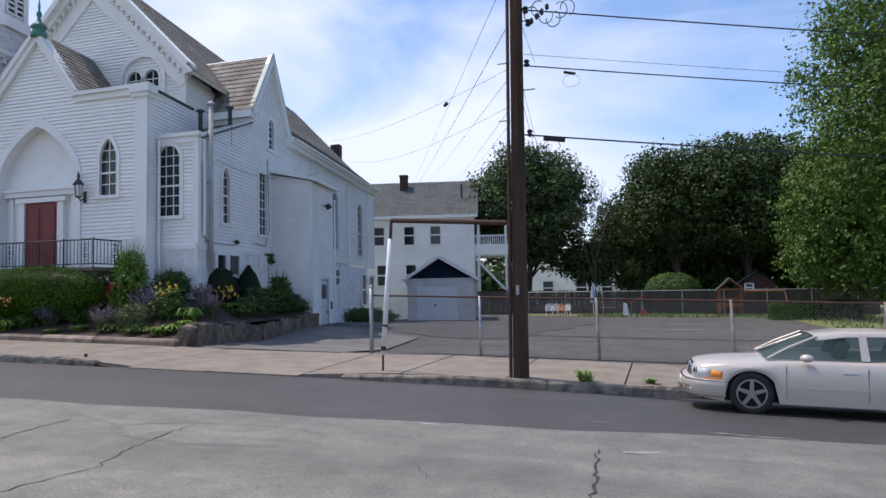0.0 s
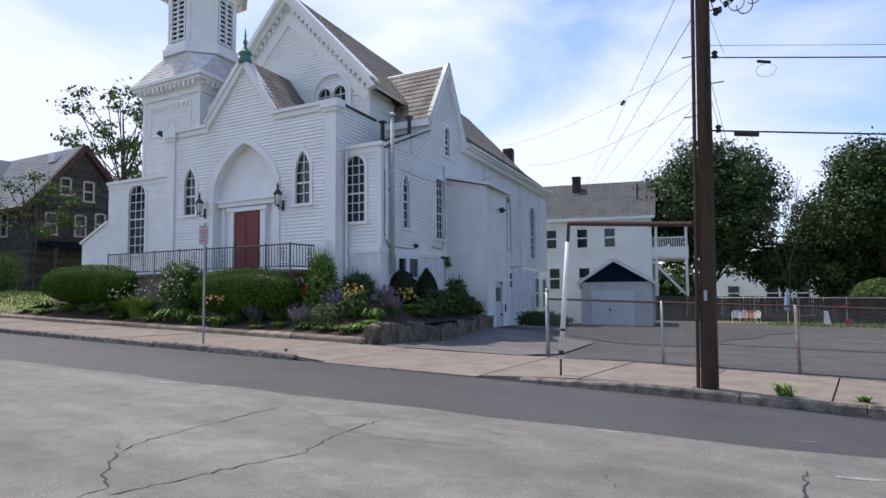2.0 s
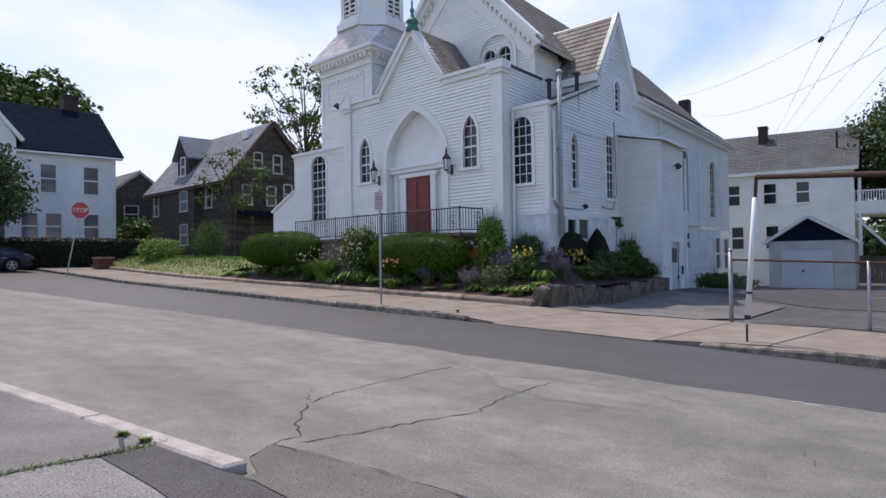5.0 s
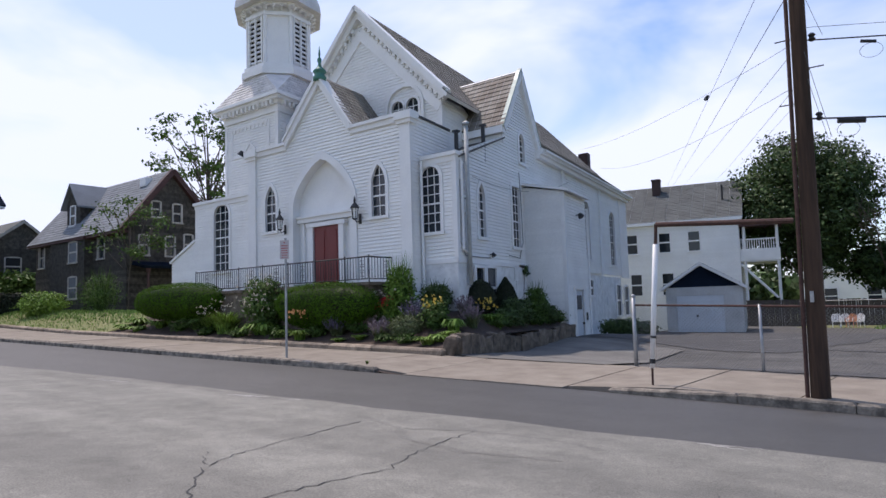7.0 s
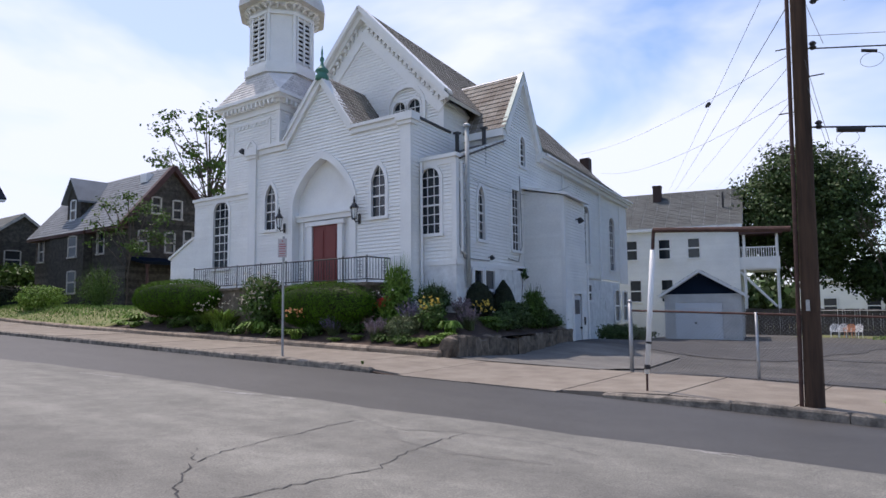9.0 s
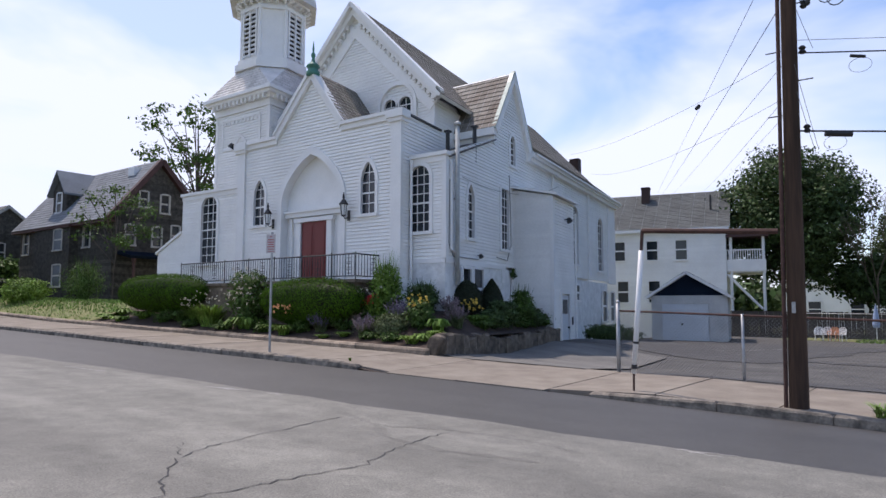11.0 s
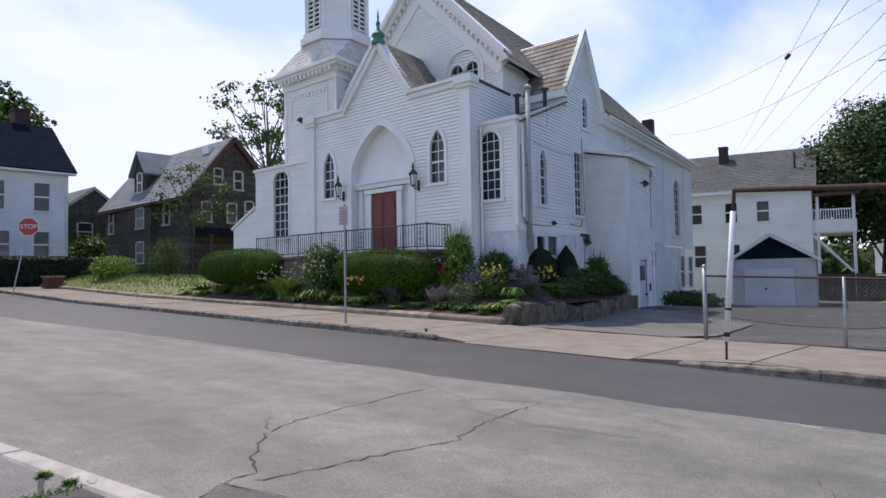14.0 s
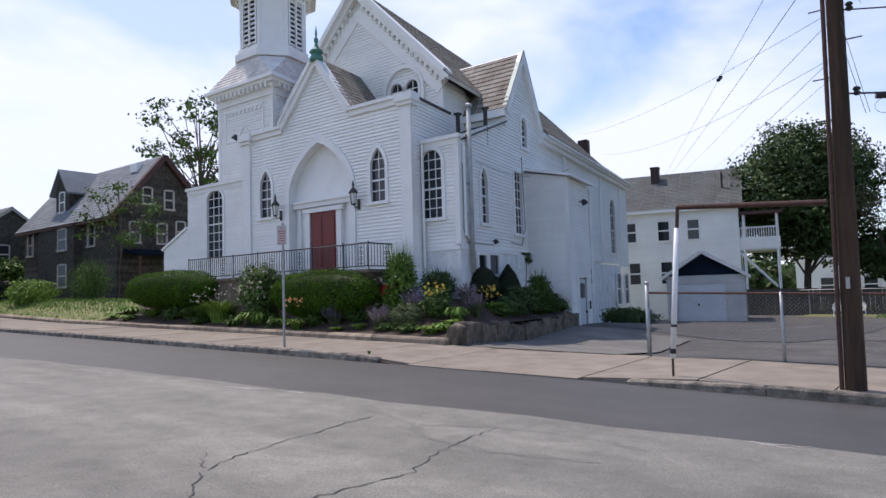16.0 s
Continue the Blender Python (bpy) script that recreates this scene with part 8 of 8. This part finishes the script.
PLANTS = (
    ("hosta", -28.63, 15.29, 1.08, 0.67),
    ("hosta", -26.50, 15.10, 1.03, 0.64),
    ("fern", -23.93, 15.12, 1.51, 0.86),
    ("iris", -21.69, 14.83, 1.7, 1.2),
    ("fern", -18.5, 14.7, 0.9, 0.5),
    ("iris", -22.7, 14.9, 1.2, 0.9),
    ("fern", -20.6, 14.6, 0.8, 0.45),
    ("lily_pale", -18.3, 14.75, 0.8, 0.7),
    ("fern", -13.0, 14.7, 0.8, 0.35),
    ("lily_pale", -14.9, 14.75, 0.6, 0.45),
    ("rhodo", -19.73, 15.05, 1.55, 1.94),
    ("hosta", -19.65, 14.87, 1.44, 0.86),
    ("redflower", -22.13, 15.74, 0.84, 0.84),
    ("lily_orange", -17.3, 14.51, 0.9, 0.9),
    ("lavender", -16.11, 14.98, 1.05, 0.62),
    ("fern", -15.37, 15.22, 0.86, 0.52),
    ("catmint", -14.20, 14.85, 0.85, 0.62),
    ("iris", -14.63, 15.77, 1.07, 1.07),
    ("lavender_bright", -13.45, 15.58, 1.0, 0.78),
    ("boxball", -13.41, 15.10, 0.97, 0.58),
    ("yellowbush", -12.65, 15.50, 0.85, 0.95),
    ("darkshrub", -13.3, 16.41, 1.15, 1.0),
    ("lily_pale", -12.18, 14.61, 0.84, 0.64),
    ("hosta", -12.03, 15.56, 0.66, 0.73),
    ("catmint_pink", -11.89, 16.25, 0.8, 0.65),
    ("lily_yellow", -12.15, 17.57, 0.89, 0.72),
    ("cone_round", -12.82, 18.07, 1.0, 0.98),
    ("cone_tall", -12.95, 19.73, 0.80, 1.1),
    ("darkbush", -12.20, 19.16, 1.1, 0.9),
    ("tallbush", -12.06, 20.63, 0.95, 1.35),
    ("fern", -12.33, 22.63, 0.92, 0.53),
    ("brightbush", -14.35, 15.95, 1.1, 1.9),
    ("redflower", -14.75, 15.75, 0.8, 0.75),
    ("brightshrub", -40.50, 16.23, 2.91, 1.38),
    ("greybush", -36.8, 17.6, 2.3, 2.2),
    ("fern", -24.76, 14.92, 1.09, 0.65),
    ("hosta", -23.34, 15.47, 0.97, 0.54),
    ("lily_pale", -15.54, 14.50, 0.51, 0.37),
    ("fern", -16.93, 14.85, 0.71, 0.53),
    ("hosta", -11.93, 14.84, 0.61, 0.46),
    ("darkbush", -12.9, 28.4, 1.6, 0.7),
    ("darkbush", -13.2, 30.3, 1.8, 0.8),
    ("darkbush", -13.6, 32.6, 1.8, 0.7),
    ("fern", -11.95, 17.6, 0.8, 0.5),
    ("darkbush", -12.1, 18.4, 0.9, 0.6),
    ("darkbush", -12.05, 21.5, 1.0, 0.7),
    ("fern", -12.0, 20.2, 0.8, 0.5),
    ("catmint_pink", -12.4, 16.6, 0.7, 0.6),
    ("fern", -13.9, 14.75, 0.7, 0.3),
    ("lily_pale", -11.85, 15.1, 0.6, 0.5),
    ("fern", -22.6, 14.6, 0.8, 0.4),
    ("hosta", -28.9, 14.8, 0.8, 0.5),
    ("hosta", -27.6, 14.7, 0.9, 0.45),
)
for k, (kind, x, y, w, h) in enumerate(PLANTS):
    plant(kind, x, y, w, h, 40 + k)

# weeds in the kerb and footway
M_WEED = leafy("weed_leaf", (0.16, 0.25, 0.06))
for k, (x, y, w, h, zf) in enumerate(((-1.2, 11.38, 0.7, 0.26, walk_z), (-0.2, 11.5, 0.4, 0.12, walk_z), (0.3, 11.4, 0.35, 0.1, walk_z), (-11.3, 11.35, 0.12, 0.1, walk_z), (-5.2, 1.76, 0.12, 0.07, road_z), (-4.95, 1.82, 0.12, 0.07, road_z), (-4.86, 1.9, 0.12, 0.05, road_z))):
    ob = thing("weed", "tuft of green weeds growing from a joint", "weeds", group="weeds")
    blades("foliage", x, y, zf(x, y) + (0.04 if zf is road_z else 0), w, h, 70, 0.02, M_WEED, ob, 90 + k, 1.0, 0.3)
bm = B()
r = random.Random(8)
V, F = [], []
for i in range(11200):
    if i < 420:
        t = r.uniform(0, 3)
        seg = ((-4.68, 0.6), (-4.78, 1.1), (-4.8, 1.5), (-4.88, 1.84))
        k = min(2, int(t))
        x = seg[k][0] + (seg[k + 1][0] - seg[k][0]) * (t - k) + r.gauss(0, 0.03)
        y = seg[k][1] + (seg[k + 1][1] - seg[k][1]) * (t - k) + r.gauss(0, 0.03)
        z = road_z(x, y) + 0.05
        h, w = r.uniform(0.01, 0.035), 0.007
    elif i < 9400:
        x, y = r.uniform(-52, -29.5), r.uniform(14.3, 19.0)
        z, h, w = garden_z(x, y), r.uniform(0.05, 0.16), 0.03
    else:
        x, y = r.uniform(-5, 12), r.uniform(43.5, 47.5) if r.random() < 0.7 else r.uniform(30, 44)
        if y < 43 and x < 7.0:
            x = r.uniform(7, 13)
        z, h, w = lot_z(x, y), r.uniform(0.08, 0.22), 0.06
    a = r.uniform(0, 6.28)
    k0 = len(V)
    V += [(x - w * math.cos(a), y - w * math.sin(a), z), (x + w * math.cos(a), y + w * math.sin(a), z), (x + r.uniform(-0.03, 0.03), y + r.uniform(-0.03, 0.03), z + h)]
    F.append((k0, k0 + 1, k0 + 2))
me = bpy.data.meshes.new("grass_blades")
me.from_pydata(V, [], F)
me.materials.append(M_WEED)
tagged(new("grass_blades", me), "short grass blades in the lawns and joints", "grass", kind="stuff")

# ---- behind the car park ----
sheet("back_lawn", steps(-9, 30, 20), steps(44.5, 75, 12), lambda x, y: lot_z(x, y) + 0.02, M_GRASS, "grass strip along the back fence", "lawn")
sheet("side_lawn", steps(6.6, 30, 14), steps(20, 44.6, 16), lambda x, y: lot_z(x, y) + 0.02, M_GRASS, "grass beside the car park", "lawn")
board_fence = thing("board_fence", "dark weathered board fence behind the car park", "fence")
bm = B()
box(bm, -0.062, 0.062, -0.012, 0.012, 0.0, 1.75)
plank = bpy.data.meshes.new("board")
bm.to_mesh(plank)
bm.free()
plank.materials.append(M_WOOD)
r = random.Random(6)
for i in range(205):
    x = -14.0 + i * 0.132
    ob = new("board", plank)
    ob.matrix_basis = pose(x, 49.0 + r.uniform(-0.01, 0.01), lot_z(x, 49) - 0.1 + r.uniform(-0.02, 0.02), 0, r.uniform(-0.6, 0.6), 0)
    ob.parent = board_fence
for z in (0.2, 1.2):
    bm = B()
    box(bm, -14, 13, 49.02, 49.09, z - 0.3, z - 0.2)
    part("rail", bm, M_WOOD, board_fence)
for i in range(9):
    x = -9.0 + i * 2.6
    bm = B()
    tube(bm, (x, 48.9, -0.5), (x, 48.9, 1.35), 0.03, None, 6)
    part("post", bm, M_GALV, board_fence)
bm = B()
tube(bm, (-9.5, 48.9, 1.33), (13, 48.9, 1.2), 0.025, None, 6)
part("top_rail", bm, M_GALV, board_fence)


def garden_chair(x, y, turn, mat, label):
    ob = thing("garden_chair", label, "chair", group="garden chairs")
    z = 0.0
    bm = B()
    box(bm, -0.23, 0.23, -0.22, 0.22, 0.40, 0.43)
    part("seat", bm, mat, ob)
    bm = B()
    for k in range(5):
        u = -0.18 + 0.09 * k
        hexa(bm, [(u - 0.028, 0.2, 0.43), (u + 0.028, 0.2, 0.43), (u + 0.028, 0.22, 0.43), (u - 0.028, 0.22, 0.43), (u - 0.028, 0.3, 0.86 - abs(u) * 0.3), (u + 0.028, 0.3, 0.86 - abs(u) * 0.3), (u + 0.028, 0.32, 0.86 - abs(u) * 0.3), (u - 0.028, 0.32, 0.86 - abs(u) * 0.3)])
    polytube(bm, [(-0.25, 0.2, 0.43), (-0.24, 0.3, 0.78), (-0.12, 0.32, 0.89), (0.12, 0.32, 0.89), (0.24, 0.3, 0.78), (0.25, 0.2, 0.43)], 0.025, 6)
    part("backrest", bm, mat, ob)
    for s in (-1, 1):
        bm = B()
        polytube(bm, [(s * 0.25, 0.26, 0.63), (s * 0.28, -0.15, 0.64), (s * 0.26, -0.22, 0.42)], 0.025, 6)
        part("armrest", bm, mat, ob)
        for yy in (-0.2, 0.22):
            bm = B()
            tube(bm, (s * 0.24, yy * 1.1, 0), (s * 0.22, yy, 0.42), 0.025, None, 6)
            part("leg", bm, mat, ob)
    ob.matrix_basis = pose(x, y, lot_z(x, y), 0, 0, turn) @ Matrix.Scale(0.86, 4)


M_ORANGEPLASTIC = material("orange_plastic", (0.62, 0.27, 0.13), rough=0.4, vary=0.05, bump=0)
for k, x in enumerate((-7.0, -6.62, -6.27, -5.93)):
    garden_chair(x, 45.3 + 0.2 * (k % 2), 10 - 12 * k, M_ORANGEPLASTIC if k == 2 else M_WHITEPLASTIC, "orange plastic garden chair on the grass" if k == 2 else "white plastic garden chair on the grass")

M_PARASOL = material("pale_blue_fabric", (0.3, 0.38, 0.55), rough=0.9, vary=0.35, scale=9, bump=0.1, stretch=(1, 1, 0.1))
umbrella = thing("closed_parasol", "closed pale blue parasol on a pole", "parasol")
ux, uy = -4.2, 46.0
bm = B()
tube(bm, (ux, uy, -0.4), (ux, uy, 1.9), 0.025, None, 8)
part("pole", bm, M_WHITEPLASTIC, umbrella)
bm = B()
lathe(bm, (ux, uy, 0.55), [(0.16, 0), (0.2, 0.15), (0.14, 0.7), (0.05, 1.2), (0.01, 1.35)], 9)
part("canopy", bm, M_PARASOL, umbrella, "folded pale blue fabric canopy")
table = thing("garden_table", "small dark garden table", "table")
bm = B()
lathe(bm, (ux + 0.9, uy, 0.22), [(0.5, 0), (0.52, 0.02), (0.5, 0.04)], 16)
part("tabletop", bm, M_BLACK, table)
for a in (0.8, 2.4, 4.0, 5.5):
    bm = B()
    tube(bm, (ux + 0.9 + 0.4 * math.cos(a), uy + 0.4 * math.sin(a), -0.45), (ux + 0.9 + 0.3 * math.cos(a), uy + 0.3 * math.sin(a), 0.23), 0.02, None, 6)
    part("leg", bm, M_BLACK, table)
slide = thing("toy_slide", "small red and white plastic toy slide", "toy")
bm = B()
hexa(bm, [(-2.3, 45, -0.3), (-1.9, 45, -0.3), (-1.9, 45.5, -0.3), (-2.3, 45.5, -0.3), (-2.25, 45, 0.55), (-2.05, 45, 0.55), (-2.05, 45.5, 0.55), (-2.25, 45.5, 0.55)])
part("ladder", bm, M_WHITEPLASTIC, slide)
bm = B()
hexa(bm, [(-1.9, 45, 0.5), (-0.95, 45, 1.0), (-0.95, 45.5, 1.0), (-1.9, 45.5, 0.5), (-1.9, 45, 0.58), (-0.95, 45, 1.08), (-0.95, 45.5, 1.08), (-1.9, 45.5, 0.58)])
hexa(bm, [(-1.3, 45, -0.4), (-0.8, 45, -0.4), (-0.8, 45.5, -0.4), (-1.3, 45.5, -0.4), (-1.2, 45, 0.1), (-0.9, 45, 0.1), (-0.9, 45.5, 0.1), (-1.2, 45.5, 0.1)])
part("chute", bm, M_SIGNRED, slide)

play = thing("play_tower", "wooden play tower with green roof and swing frame", "playset")
tx, ty, tz = 4.1, 46.0, -0.55
for dx in (-0.75, 0.75):
    for dy in (-0.6, 0.6):
        bm = B()
        box(bm, tx + dx - 0.06, tx + dx + 0.06, ty + dy - 0.06, ty + dy + 0.06, tz, tz + 2.2)
        part("post", bm, M_TAN, play)
bm = B()
box(bm, tx - 0.8, tx + 0.8, ty - 0.7, ty + 0.7, tz + 0.9, tz + 1.0)
part("deck", bm, M_TAN, play)
for k in range(9):
    bm = B()
    box(bm, tx - 0.75 + k * 0.18, tx - 0.65 + k * 0.18, ty - 0.68, ty - 0.64, tz + 0.95, tz + 1.6)
    part("slat", bm, M_TAN, play)
bm = B()
box(bm, tx - 0.8, tx + 0.8, ty - 0.7, ty - 0.62, tz + 2.1, tz + 2.22)
bar(bm, front(ty - 0.62), tx - 0.9, tz + 2.15, tx, tz + 2.95, 0.1, 0.0, 0.08)
bar(bm, front(ty - 0.62), tx + 0.9, tz + 2.15, tx, tz + 2.95, 0.1, 0.0, 0.08)
part("roof_frame", bm, M_TAN, play)
for s in (-1, 1):
    bm = B()
    q = [Vector(p) for p in ((tx + s * 0.95, ty - 0.55, tz + 2.12), (tx + s * 0.95, ty + 0.75, tz + 2.12), (tx, ty + 0.75, tz + 2.98), (tx, ty - 0.55, tz + 2.98))]
    hexa(bm, [p - Vector((0, 0, 0.04)) for p in q] + q)
    bmesh.ops.recalc_face_normals(bm, faces=bm.faces)
    part("roof_panel", bm, M_COPPER, play, "green roof panel")
bm = B()
tube(bm, (tx + 0.7, ty, tz + 2.0), (tx + 3.6, ty, tz + 2.0), 0.06, None, 6)
tube(bm, (tx + 3.6, ty, tz + 2.0), (tx + 3.9, ty - 0.7, tz), 0.05, None, 6)
tube(bm, (tx + 3.6, ty, tz + 2.0), (tx + 3.9, ty + 0.7, tz), 0.05, None, 6)
part("swing_beam", bm, M_TAN, play)
shrink = Matrix.Translation((tx, ty, tz)) @ Matrix.Scale(0.86, 4) @ Matrix.Translation((-tx, -ty, -tz))
for o in play.children:
    o.data.transform(shrink)
shed = thing("shed", "small dark red garden shed with a white window", "shed")
bm = B()
box(bm, 5.2, 7.3, 50.2, 52.0, -0.6, 1.7)
prism(bm, [(5.2, 1.7), (7.3, 1.7), (6.25, 2.4)], lambda u, z, k: (u, (50.2, 52.0)[k], z))
part("wall", bm, M_BROWNTRIM, shed)
for s in (-1, 1):
    bm = B()
    hexa(bm, [(6.25, 50.0, 2.4), (6.25 + s * 1.2, 50.0, 1.6), (6.25 + s * 1.2, 52.2, 1.6), (6.25, 52.2, 2.4), (6.25, 50.0, 2.48), (6.25 + s * 1.2, 50.0, 1.68), (6.25 + s * 1.2, 52.2, 1.68), (6.25, 52.2, 2.48)])
    bmesh.ops.recalc_face_normals(bm, faces=bm.faces)
    part("roof", bm, M_ROOFDARK, shed)
house_window(shed, front(50.17), 5.7, 1.15, 1.6, 0.2, deep=0.0)

# climbing plant in the corner of the side wall
vine = thing("climbing_plant", "small dark green climber in the corner of the church wall", "plant", group="garden plants")
vx, vy = skewed(RW, 22.3) + 0.16, 22.3
mound("foliage", vx, vy, 2.7, 0.26, 0.3, 70, 0.09, M_LEAF_DARK, vine, 301)
blades("shoots", vx, vy, 2.75, 0.4, 0.45, 22, 0.04, M_LEAF_DARK, vine, 302, 0.9, 0.2)
bm = B()
polytube(bm, [(vx - 0.08, vy, 1.0), (vx - 0.1, vy - 0.06, 2.0), (vx - 0.06, vy, 3.0)], 0.012, 5)
part("stem", bm, M_BARK, vine)

# the plan above is fitted to the camera's view; enlarge everything by an estimated 1.17
for ob in [o for o in bpy.data.objects if o.parent is None and o.type in {"MESH", "EMPTY", "FONT"}]:
    ob.matrix_basis = Matrix.Scale(1.17, 4) @ ob.matrix_basis
